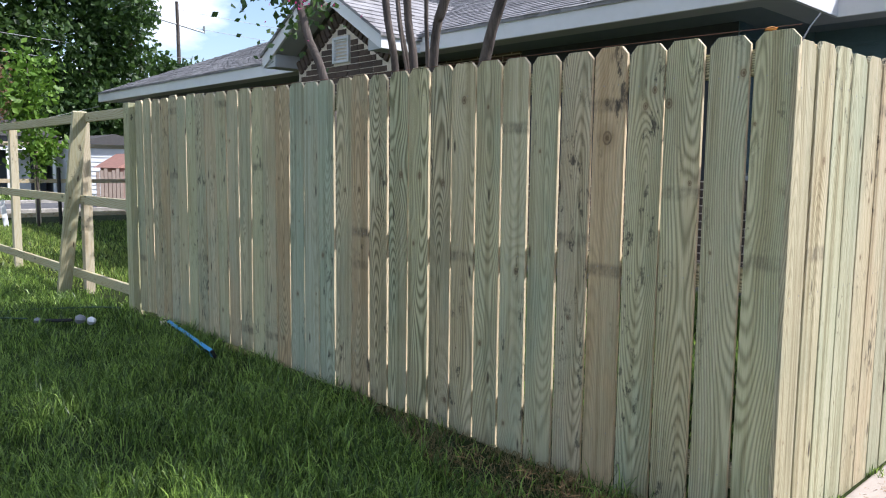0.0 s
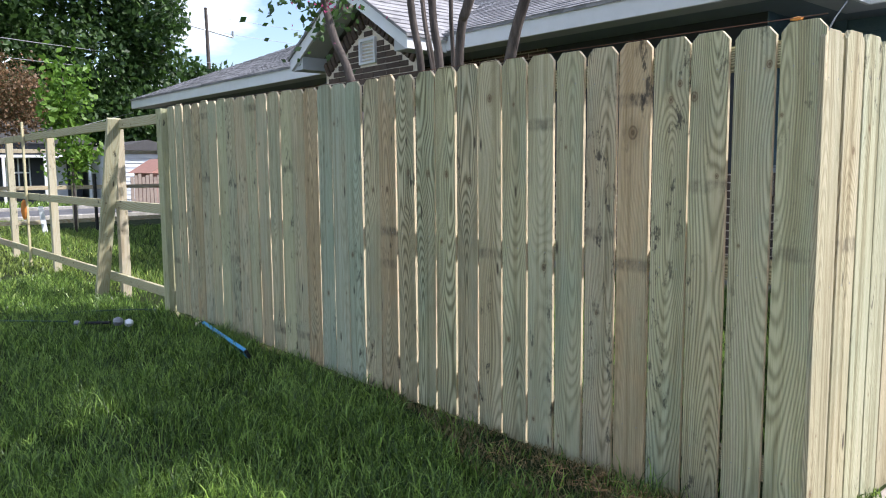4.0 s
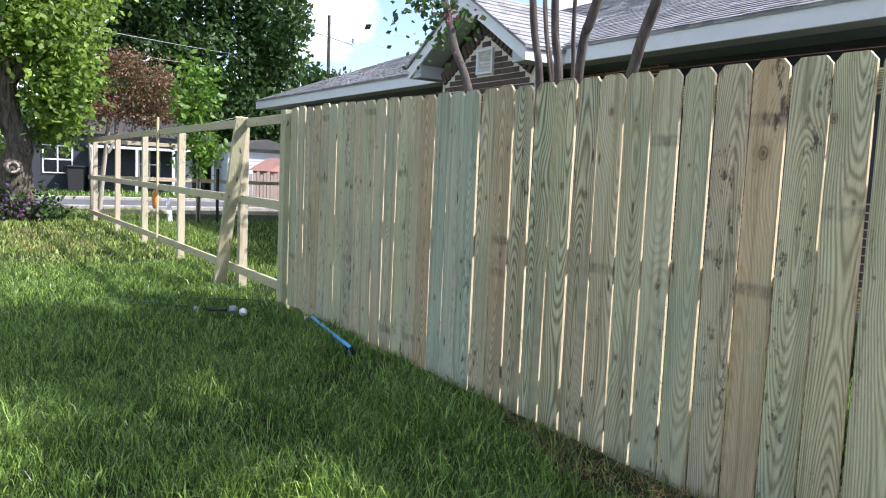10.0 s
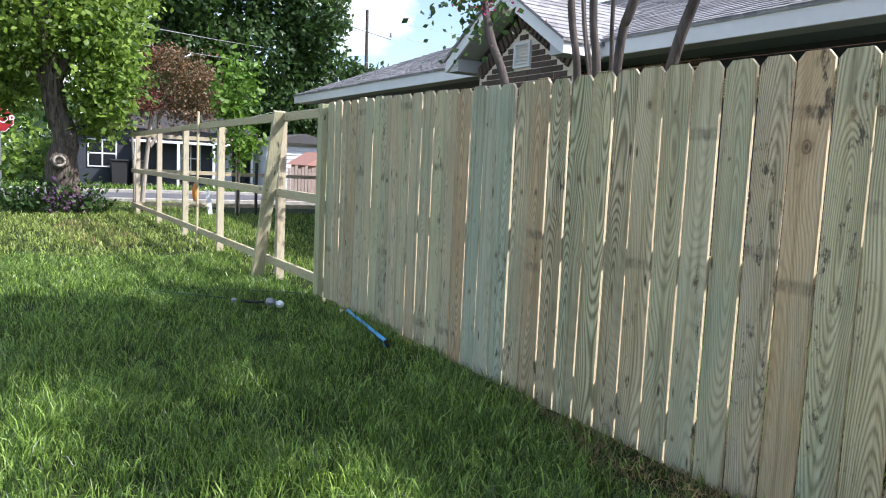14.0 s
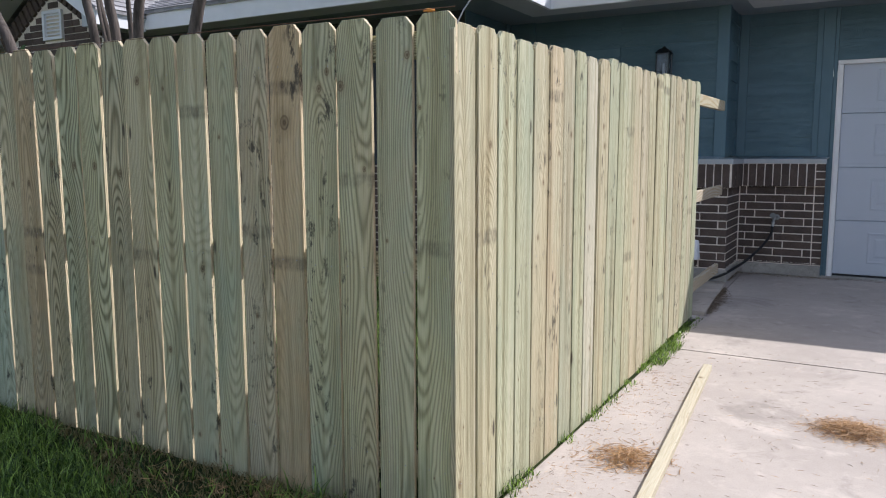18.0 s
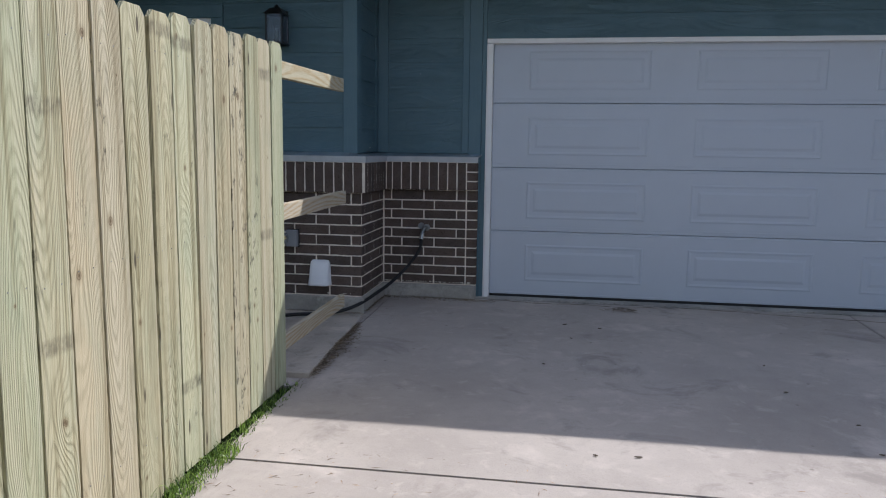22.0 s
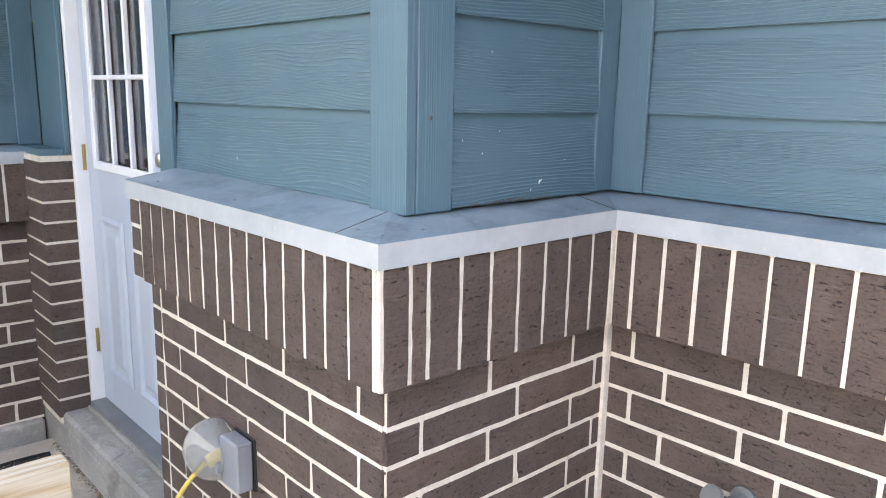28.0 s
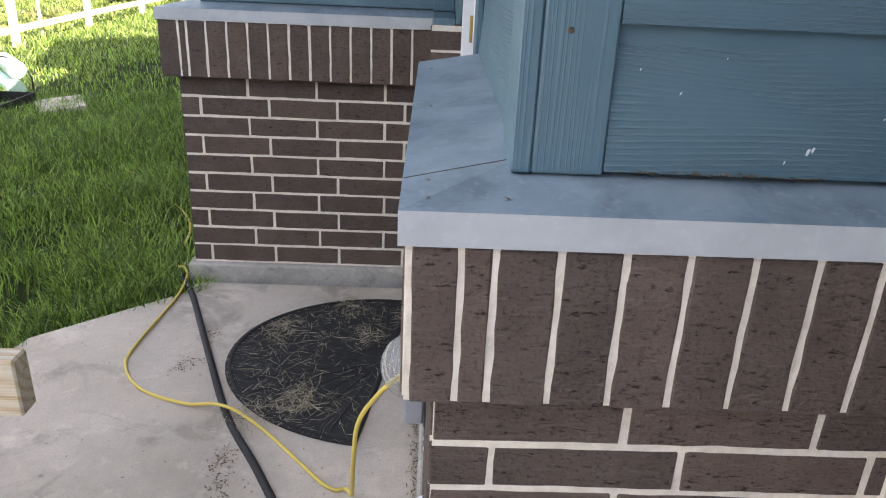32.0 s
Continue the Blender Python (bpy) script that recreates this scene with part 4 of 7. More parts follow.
def soldiers(parent, axis, face, out, s0, s1, end0=0.0, end1=0.0, edges=None):
    """A projecting course of bricks set on end under the flashing."""
    dep, zc, h = 0.095, (SOL0 + FL0) / 2, FL0 - SOL0 - 0.004

    def put(a, b, z, hh):
        c, q = (a + b) / 2, face - out * dep / 2
        lay(parent, *((c, q, z, b - a, dep, hh) if axis == "x" else (q, c, z, dep, b - a, hh)))

    a, b = s0, s1
    for side, w in ((0, end0), (1, end1)):
        if w:
            e0, e1 = (s0, s0 + w) if side == 0 else (s1 - w, s1)
            for k in range(3):
                put(e0, e1, SOL0 + 0.002 + (k + 0.5) * 0.0785, 0.0685)
            if side == 0:
                a = e1 + JOINT
            else:
                b = e0 - JOINT
    if edges:
        for e0, e1 in zip(edges[0::2], edges[1::2]):
            put(e0 - 0.001, e1 + 0.001, zc, h)
    else:
        a += 0.0 if end0 else 0.010
        n = max(1, round((b - a + 0.0105) / 0.0805))
        step = (b - a + 0.0105) / n
        for k in range(n):
            put(a + k * step, a + (k + 1) * step - 0.0105, zc, h)
    back, far = face - out * 0.0022, face - out * 0.11
    lo, hi = min(back, far), max(back, far)
    g = cube(s0 + 0.003, s1 - 0.003, lo, hi, SOL0 + 0.006, FL0) if axis == "x" else cube(lo, hi, s0 + 0.003, s1 - 0.003, SOL0 + 0.006, FL0)
    part("mortar", g, MORTAR, parent)


LABW = "dark brown brick wainscot with pale mortar and a soldier course"
w_door = brick_wall("wall_beside_door", LABW, "x", 5.714, -1, -1.175, -0.0625, stack0=0.057, even=-0.319, odd=-0.141)
soldiers(w_door, "x", 5.672, -1, -1.19, -0.029, end0=0.065, edges=[v for k in range(14) for v in (-1.115 + k * 0.0774, -1.048 + k * 0.0774)])
w_ret = brick_wall("wall_return", LABW, "y", -0.054, 1, 5.7155, 6.42, even=5.807, odd=6.0)
CI = [5.684, 5.742, 5.7525, 5.785, 5.796]
for k in range(6):
    CI += [CI[-1] + 0.0725, CI[-1] + 0.0835]
CI = CI + [6.360]
soldiers(w_ret, "y", -0.019, 1, 5.6735, 6.37, edges=CI)
w_gar = brick_wall("wall_beside_garage", LABW, "x", 6.425, -1, -0.054, 0.765, stack1=0.088, even=0.110, odd=0.018)
soldiers(w_gar, "x", 6.372, -1, -0.019, 0.765, end1=0.085, edges=[-0.012, 0.031] + [v for k in range(8) for v in (0.041 + k * 0.0799, 0.1105 + k * 0.0799)])
w_wing = brick_wall("wall_wing", LABW, "y", -2.45, 1, 4.607, 5.70, even=4.69, odd=4.90, z0=0.132, course=0.0873, bl=0.290)
soldiers(w_wing, "y", -2.395, 1, 4.555, 5.70, edges=[4.557, 4.633, 4.643, 4.667, 4.677, 4.747] + [v for k in range(11) for v in (4.758 + k * 0.0863, 4.834 + k * 0.0863)])
w_jamb = thing("wall_door_jamb", "stack of brick ends beside the door frame", "wall", kind="structure")
for k in range(13):
    lay(w_jamb, -2.318, 5.762, 0.2495 + k * 0.0815, 0.280, 0.142, BH)
part("mortar", cube(-2.456, -2.182, 5.695, 5.83, BR0, 1.285), MORTAR, w_jamb)
part("cap", cube(-2.49, -2.186, 5.702, 5.785, 1.286, 1.311), SIDE_Z, w_jamb, "slate-blue filler strip on the brick ends")
part("mortar", cube(-0.04, -0.0165, 6.362, 6.40, SOL0 + 0.002, FL0), MORTAR, w_ret)
part("mortar", cube(-0.076, -0.044, 6.405, 6.45, BR0, SOL0), MORTAR, w_ret)


def plinth():
    pl = thing("foundation", "rough grey concrete foundation ledge under the bricks", "foundation", kind="structure")
    part("ledge", prism([(-0.036, 5.70), (-0.036, 6.385), (0.762, 6.385), (0.762, 6.6), (-0.3, 6.6), (-0.3, 5.9), (-2.46, 5.9), (-2.46, 5.70)], "z", -0.05, BR0 - 0.003, 0.008), PLINTH, pl)
    part("door_step", cube(-2.40, -1.18, 5.703, 5.95, 0.0, 0.235, 0.012), PLINTH, pl)
    part("door_step", cube(-2.15, -1.305, 5.79, 5.95, 0.236, 0.2555, 0.004), PLINTH, pl)
    part("ledge", cube(-2.60, -2.415, 4.58, 5.69, -0.05, 0.129, 0.008), PLINTH, pl)
    part("ledge", cube(-17.0, -2.61, 4.58, 4.7, -0.05, BR0 - 0.003, 0.008), PLINTH, pl)


plinth()


# flashing caps: a sloped sheet with a turned-down lip
def flashing(name, axis, edge, out, s0, s1, depth, miter0=0.0, miter1=0.0, label="dull galvanised metal ledge cap with dirt smears"):
    """edge: outer face. miter: how far the inner line is longer (+) or shorter (-) at each end."""
    bm = bmesh.new()
    t = 0.003

    def ring(s_out, s_in):
        pts = [(edge, FL0, s_out), (edge, FL1, s_out), (edge - out * depth, FL1 + 0.028, s_in), (edge - out * depth, FL1 + 0.018, s_in), (edge - out * 0.006, FL1 - 0.008, s_out), (edge - out * 0.006, FL0, s_out)]
        return [bm.verts.new((s, e, z) if axis == "x" else (e, s, z)) for e, z, s in pts]

    r0, r1 = ring(s0, s0 + miter0), ring(s1, s1 + miter1)
    if not miter0:
        bm.faces.new(r0)
    if not miter1 or miter1 == 0.02:
        bm.faces.new(r1[::-1])
    for k in range(6):
        bm.faces.new((r0[k], r1[k], r1[(k + 1) % 6], r0[(k + 1) % 6]))
    bmesh.ops.recalc_face_normals(bm, faces=bm.faces)
    bm.normal_update()
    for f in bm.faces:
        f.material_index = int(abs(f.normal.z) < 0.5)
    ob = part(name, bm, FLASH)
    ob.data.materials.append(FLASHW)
    return tagged(ob, label, "flashing", kind="structure")


f1 = flashing("ledge_cap_door", "x", 5.665, -1, -1.205, -0.012, 0.165, 0.0, -0.165)
f2 = flashing("ledge_cap_return", "y", -0.012, 1, 5.665, 6.365, 0.165, 0.165, 0.165)
flashing("ledge_cap_garage", "x", 6.365, -1, -0.012, 0.772, 0.165, -0.165, 0.02)
flashing("ledge_cap_wing", "y", -2.388, 1, 4.548, 5.71, 0.13, 0.13, 0.0)
for a, b in (((-0.145, 5.667, FL1), (-0.172, 5.818, FL1 + 0.026)), ((-0.014, 6.363, FL1), (-0.165, 6.371, FL1 + 0.026))):
    part("seam", tube([(a[0], a[1], a[2] + 0.0004), (b[0], b[1], b[2])], 0.0011, 5), DEBRIS, f2, "dark joint line in the sheet metal")
SCREW = mesh_of(tube([(0, 0, 0), (0, 0, 0.002)], [0.0045, 0.003], 8), "screw")
SCREW.materials.append(GREYPOST)
for x, y in ((-0.045, 5.70), (-0.05, 5.80), (-0.04, 6.25), (-0.12, 5.70), (-0.6, 5.70), (-1.05, 5.70)):
    part("screw", SCREW, None, f2 if y > 5.71 else f1, at=Matrix.Translation((x, y, 1.297)))


# ---------------------------------------------------------------- house: siding
def lap_wall(name, axis, face, out, s0, s1, z0, z1, mat, thick=0.021, label="slate-blue wood-grain lap siding"):
    wall = thing(name, label, "wall", kind="structure")
    z, k = z0, 0
    while z < z1 - 0.01:
        zt = min(z + LAP + 0.02, z1)
        o = [(face + out * thick, z), (face + out * 0.004, zt), (face - out * 0.006, zt), (face + out * (thick - 0.010), z)]
        o = [(e, q) for e, q in o]
        part("siding_board", prism(o, axis, s0, s1), mat, wall)
        z += LAP
    lo, hi = sorted((face - out * 0.004, face - out * 0.12))
    part("sheathing", cube(s0, s1, lo, hi, z0 - 0.03, z1) if axis == "x" else cube(lo, hi, s0, s1, z0 - 0.03, z1), SIDE_Z, wall)
    return wall


def trim_board(name, x0, x1, y0, y1, z0, z1, mat=None, label="slate-blue wood-grain corner board"):
    return tagged(part(name, cube(x0, x1, y0, y1, z0, z1, 0.003), mat or SIDE_Z), label, "trim", kind="structure")


lap_wall("wall_siding_door", "x", 5.845, -1, -1.214, -0.20, 1.318, SOFF, SIDE_X)
lap_wall("wall_siding_return", "y", -0.138, 1, 5.936, 6.414, 1.318, SOFF, SIDE_Y)
lap_wall("wall_siding_garage", "x", 6.515, -1, -0.125, 0.67, 1.318, SOFF, SIDE_X)
lap_wall("wall_siding_over_garage", "x", 6.515, -1, 0.817, 8.0, 2.276, SOFF, SIDE_X)
lap_wall("wall_siding_wing", "y", -2.505, 1, 4.834, 5.70, 1.318, SOFF, SIDE_Y)
CHIP = mesh_of(prism([(0.0, 0.0), (0.0015, 0.0), (0.004, 0.006), (0.002, 0.007), (0.0, 0.004)], "x", -0.0002, 0.0006), "paint_chip")
CHIP.materials.append(TRIMW)
chips = thing("paint_chips", "white paint flecks on the blue siding", "paint fleck", kind="stuff")
for y_, z_, k_ in ((6.205, 1.350, 1.4), (6.212, 1.354, 1.1), (6.177, 1.337, 0.7), (6.025, 1.423, 0.6), (5.969, 1.452, 0.5), (6.30, 1.40, 0.5), (6.08, 1.47, 0.4)):
    part("fleck", CHIP, None, chips, at=Matrix.Translation((-0.1165 - 0.080 * (z_ - 1.318), y_, z_)) @ Matrix.Scale(k_, 4))
part("chipped_spot", tube([(-0.1168, 5.873, 1.50), (-0.1155, 5.873, 1.50)], [0.0045, 0.003], 7), DEBRIS, chips, "rubbed brown spot on the corner board")
trim_board("corner_board_a", -0.232, -0.117, 5.810, 5.838, 1.312, SOFF)
trim_board("corner_board_b", -0.133, -0.117, 5.839, 5.935, 1.312, SOFF)
trim_board("corner_board_c", -0.145, -0.12, 6.4145, 6.495, 1.318, SOFF)
trim_board("corner_board_d", -0.119, -0.03, 6.482, 6.497, 1.318, SOFF)
trim_board("corner_board_e", 0.672, 0.780, 6.484, 6.505, 0.02, SOFF)
trim_board("garage_casing", 0.781, 0.8155, 6.496, 6.512, 0.06, SOFF)
trim_board("corner_board_f", 0.615, 0.671, 6.49, 6.505, 1.318, SOFF)
trim_board("corner_board_g", -2.497, -2.482, 4.715, 4.833, 1.312, SOFF)
trim_board("corner_board_h", -2.497, -2.48, 5.70, 5.789, 1.312, SOFF)
trim_board("door_casing_right", -1.315, -1.213, 5.815, 5.833, 1.29, 2.36)
trim_board("door_casing_left", -2.478, -2.18, 5.79, 5.812, 1.29, SOFF)
trim_board("door_casing_low", -2.24, -2.18, 5.835, 5.852, 0.236, 1.289)
trim_board("door_casing_top", -2.30, -1.213, 5.813, 5.831, 2.361, 2.46)
lap_wall("wall_siding_over_door", "x", 5.845, -1, -2.46, -1.2145, 2.46, SOFF, SIDE_X)
tagged(part("wall_core", cube(-2.62, -1.2, 5.96, 6.1, 0.0, SOFF), SIDE_Z), "plain wall behind the door", "wall", kind="structure")
# the front of the wing, above the fence
wf = thing("wall_front", "brick front wall of the house wing, eave shade coloured into its siding", "wall", kind="structure")
part("brickwork", cube(-17.0, -2.46, 4.64, 4.8, BR0, 1.24), FARBRICK, wf)
# Wing siding near-black: the deep eave shade is put in its colour.
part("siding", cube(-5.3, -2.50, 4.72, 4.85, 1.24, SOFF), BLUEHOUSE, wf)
part("brickwork", cube(-17.0, -5.31, 4.70, 4.85, 1.24, SOFF), FARBRICK, wf)
# closing walls
cw = thing("wall_back", "plain outer walls closing the house", "wall", kind="structure")
part("wall", cube(-17.1, -16.9, 4.62, 14, 0, SOFF), FARBRICK, cw)
part("wall", cube(-17.1, 8.0, 14, 14.2, 0, SOFF), SIDE_X, cw)
part("wall", cube(7.8, 8.0, 6.53, 14, 0, SOFF), SIDE_Y, cw)
part("wall", cube(6.55, 7.8, 6.53, 6.65, 0, 2.28), SIDE_X, cw)


# ---------------------------------------------------------------- garage door
def garage_door():
    gx0, gx1, z0, z1 = 0.872, 6.50, 0.085, 2.275
    door = thing("garage_door", "closed white sectional garage door with raised panels", "garage door")
    n, hh = 4, 0.5435
    yf = 6.545
    for k in range(n):
        a, b = z0 + (0.033 if k else 0.0) + k * hh + 0.002, z0 + 0.033 + (k + 1) * hh - 0.002
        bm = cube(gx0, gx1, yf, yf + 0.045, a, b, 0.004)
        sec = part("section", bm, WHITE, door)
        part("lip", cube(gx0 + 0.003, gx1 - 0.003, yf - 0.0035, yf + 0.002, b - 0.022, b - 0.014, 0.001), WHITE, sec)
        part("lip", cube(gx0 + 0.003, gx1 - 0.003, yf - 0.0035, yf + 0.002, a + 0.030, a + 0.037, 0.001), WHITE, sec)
        for c in range(4):
            x0, x1 = gx0 + 0.30 + c * 1.36, gx0 + 1.30 + c * 1.36
            p0, p1 = b - 0.435, b - 0.112
            bm = bmesh.new()
            rings = []
            for inset, dy in ((0.0, 0.0005), (0.014, -0.0045), (0.032, -0.001), (0.060, -0.001), (0.082, -0.006)):
                rings.append([bm.verts.new((x, yf + dy, z)) for x, z in ((x0 + inset, p0 + inset), (x1 - inset, p0 + inset), (x1 - inset, p1 - inset), (x0 + inset, p1 - inset))])
            for r, s in zip(rings, rings[1:]):
                for i in range(4):
                    bm.faces.new((r[i], r[(i + 1) % 4], s[(i + 1) % 4], s[i]))
            bm.faces.new(rings[-1])
            back = [bm.verts.new((v.co.x, yf + 0.004, v.co.z)) for v in rings[0]]
            for i in range(4):
                bm.faces.new((back[i], back[(i + 1) % 4], rings[0][(i + 1) % 4], rings[0][i]))
            bmesh.ops.recalc_face_normals(bm, faces=bm.faces)
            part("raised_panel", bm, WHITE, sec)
    part("weather_seal", cube(gx0, gx1, yf - 0.006, yf + 0.04, 0.074, 0.106, 0.004), BLACK, door, "black rubber bottom seal")
    fr = thing("garage_door_frame", "white painted garage door jamb and head trim", "door frame", kind="structure")
    part("jamb", prism([(0.817, 6.494), (0.832, 6.488), (0.868, 6.498), (0.871, 6.545), (0.871, 6.60), (0.817, 6.60)], "z", 0.072, 2.234), TRIMW, fr)
    part("jamb", cube(6.501, 6.55, 6.49, 6.60, 0.072, 2.234, 0.004), TRIMW, fr)
    part("head", cube(0.817, 6.55, 6.488, 6.60, 2.235, 2.275, 0.004), TRIMW, fr)


garage_door()


# ---------------------------------------------------------------- side door
def side_door():
    x0, x1, z0, z1, y = -2.140, -1.335, 0.275, 2.30, 5.86
    door = thing("door_1", "white half-glazed side door with nine panes, closed", "door")
    gx0, gx1, gz0, gz1 = -2.025, -1.487, 1.262, 2.228
    for nm, a in (("stile", (x0, gx0, z0, z1)), ("stile", (gx1, x1, z0, z1)), ("rail", (gx0, gx1, gz1, z1)), ("rail", (gx0, gx1, z0, gz0))):
        part(nm, cube(a[0], a[1], y, y + 0.044, a[2], a[3], 0.002), WHITE, door)
    for a, b, c, d in ((gx0 - 0.02, gx0 + 0.012, gz0 - 0.02, gz1 + 0.02), (gx1 - 0.012, gx1 + 0.02, gz0 - 0.02, gz1 + 0.02)):
        part("glazing_bead", cube(a, b, y - 0.012, y + 0.006, c, d, 0.004), TRIMW, door)
    for c, d in ((gz0 - 0.02, gz0 + 0.012), (gz1 - 0.012, gz1 + 0.02)):
        part("glazing_bead", cube(gx0 + 0.012, gx1 - 0.012, y - 0.012, y + 0.006, c, d, 0.004), TRIMW, door)
    for k in (1, 2):
        cx = gx0 + (gx1 - gx0) * k / 3
        part("muntin", cube(cx - 0.008, cx + 0.008, y - 0.006, y + 0.012, gz0, gz1, 0.003), TRIMW, door)
        cz = gz0 + (gz1 - gz0) * k / 3
        part("muntin", cube(gx0, gx1, y - 0.007, y + 0.011, cz - 0.008, cz + 0.008, 0.003), TRIMW, door)
    for c in range(3):
        for r in range(3):
            w, h = (gx1 - gx0) / 3, (gz1 - gz0) / 3
            part("pane", cube(gx0 + c * w, gx0 + (c + 1) * w, y + 0.014, y + 0.019, gz0 + r * h, gz0 + (r + 1) * h), GLASS, door)
    part("dark_room", cube(gx0 - 0.02, gx1 + 0.02, y + 0.05, y + 0.06, gz0 - 0.03, gz1 + 0.03), DARKIN, door, "dark unlit interior behind the panes")
    for a, b in ((-2.01, -1.79), (-1.70, -1.48)):
        bm = bmesh.new()
        rings = []
        for inset, dy in ((0.0, 0.0005), (0.012, -0.008), (0.03, 0.0), (0.05, -0.001), (0.07, -0.008)):
            rings.append([bm.verts.new((x, y + dy, z)) for x, z in ((a + inset, 0.42 + inset), (b - inset, 0.42 + inset), (b - inset, 1.06 - inset), (a + inset, 1.06 - inset))])
        for r, s in zip(rings, rings[1:]):
            for i in range(4):
                bm.faces.new((r[i], r[(i + 1) % 4], s[(i + 1) % 4], s[i]))
        bm.faces.new(rings[-1])
        bmesh.ops.recalc_face_normals(bm, faces=bm.faces)
        bmesh.ops.solidify(bm, geom=bm.faces[:], thickness=0.004)
        part("raised_panel", bm, WHITE, door)
    bm = tube([(-1.372, y, 1.326), (-1.372, y - 0.012, 1.326)], 0.034, 20)
    tube([(-1.372, y - 0.012, 1.326), (-1.372, y - 0.028, 1.326), (-1.372, y - 0.032, 1.326)], [0.026, 0.024, 0.014], 20, bm)
    part("deadbolt", bm, NICKEL, door, "round satin nickel deadbolt")
    bm = tube([(-1.372, y, 1.17), (-1.372, y - 0.014, 1.17)], 0.032, 20)
    tube([(-1.372, y - 0.014, 1.17), (-1.372, y - 0.055, 1.17)], 0.011, 12, bm)
    tube(spline([(-1.372, y - 0.05, 1.17), (-1.412, y - 0.052, 1.173), (-1.447, y - 0.05, 1.162), (-1.482, y - 0.048, 1.175)]), 0.009, 10, bm)
    part("lever_handle", bm, NICKEL, door, "curved satin nickel lever")
    for z in (0.53, 1.28, 2.05):
        h = part("hinge", tube([(x0 - 0.006, y - 0.012, z - 0.05), (x0 - 0.006, y - 0.012, z + 0.05)], 0.008, 10), BRASS, door, "brass butt hinge")
    fr = thing("door_frame_1", "white painted side door frame with aluminium threshold", "door frame", kind="structure")
    part("jamb", cube(-2.178, -2.143, 5.812, 5.955, 0.25, 2.36, 0.003), TRIMW, fr)
    part("jamb", cube(-1.332, -1.3155, 5.836, 5.955, 0.25, 2.36, 0.003), TRIMW, fr)
    part("head", cube(-2.142, -1.333, 5.835, 5.955, 2.305, 2.36, 0.003), TRIMW, fr)
    part("threshold", cube(-2.142, -1.333, 5.80, 5.95, 0.256, 0.274, 0.003), GREYPOST, fr)


side_door()


# ---------------------------------------------------------------- eaves and roofs
def eave(name, outline, z0, z1, mat, label, cat):
    return tagged(part(name, prism(outline, "z", z0, z1), mat), label, cat, kind="structure")


GC = 0.40                          # outer corner of the garage eave
eave("ceiling_soffit", [(-17.6, 3.87), (-1.74, 3.87), (-1.74, 5.09), (GC - 0.04, 5.09), (GC - 0.04, 5.77), (8.5, 5.77), (8.5, 6.6), (-2.6, 6.6), (-2.6, 4.8), (-17.6, 4.8)], SOFF, SOFF + 0.02, SOFFIN, "dark slate-grey soffit boards under the eaves", "soffit")
SB = 0.30
eave("ceiling_soffit_border", [(-17.6, 3.87), (-1.74, 3.87), (-1.74, 5.09), (GC - 0.04, 5.09), (GC - 0.04, 5.77), (8.5, 5.77), (8.5, 5.77 + SB), (GC - 0.04 - SB, 5.77 + SB), (GC - 0.04 - SB, 5.09 + SB), (-1.74 - SB, 5.09 + SB), (-1.74 - SB, 3.87 + SB), (-17.6, 3.87 + SB)], SOFF - 0.012, SOFF - 0.001, SOFFIT, "grey painted border boards behind the fascia", "soffit")
fas = thing("fascia", "white painted fascia boards along the eaves", "fascia", kind="structure")
FZ0, FZ1 = SOFF - 0.02, SOFF + 0.155
for a, b, c, d in ((-17.62, -9.0, 3.83, 3.868), (-6.25, -1.72, 3.83, 3.868), (-1.739, -1.70, 3.869, 5.05), (-1.739, GC - 0.001, 5.051, 5.089), (GC - 0.039, GC, 5.09, 5.73), (GC - 0.039, 8.5, 5.731, 5.769)):
    part("fascia_board", cube(a, b, c, d, FZ0, FZ1, 0.003), FASCIA, fas)
drip = thing("drip_edge", "thin white metal drip edge above the fascia", "trim", kind="structure")
for a, b, c, d in ((-17.64, -9.0, 3.815, 3.86), (-6.25, -1.69, 3.815, 3.86), (-1.72, -1.685, 3.861, 5.035), (-1.72, GC + 0.01, 5.036, 5.08), (GC - 0.02, GC + 0.015, 5.081, 5.715), (GC - 0.02, 8.5, 5.716, 5.76)):
    part("strip", cube(a, b, c, d, FZ1 + 0.001, FZ1 + 0.018), TRIMW, drip)


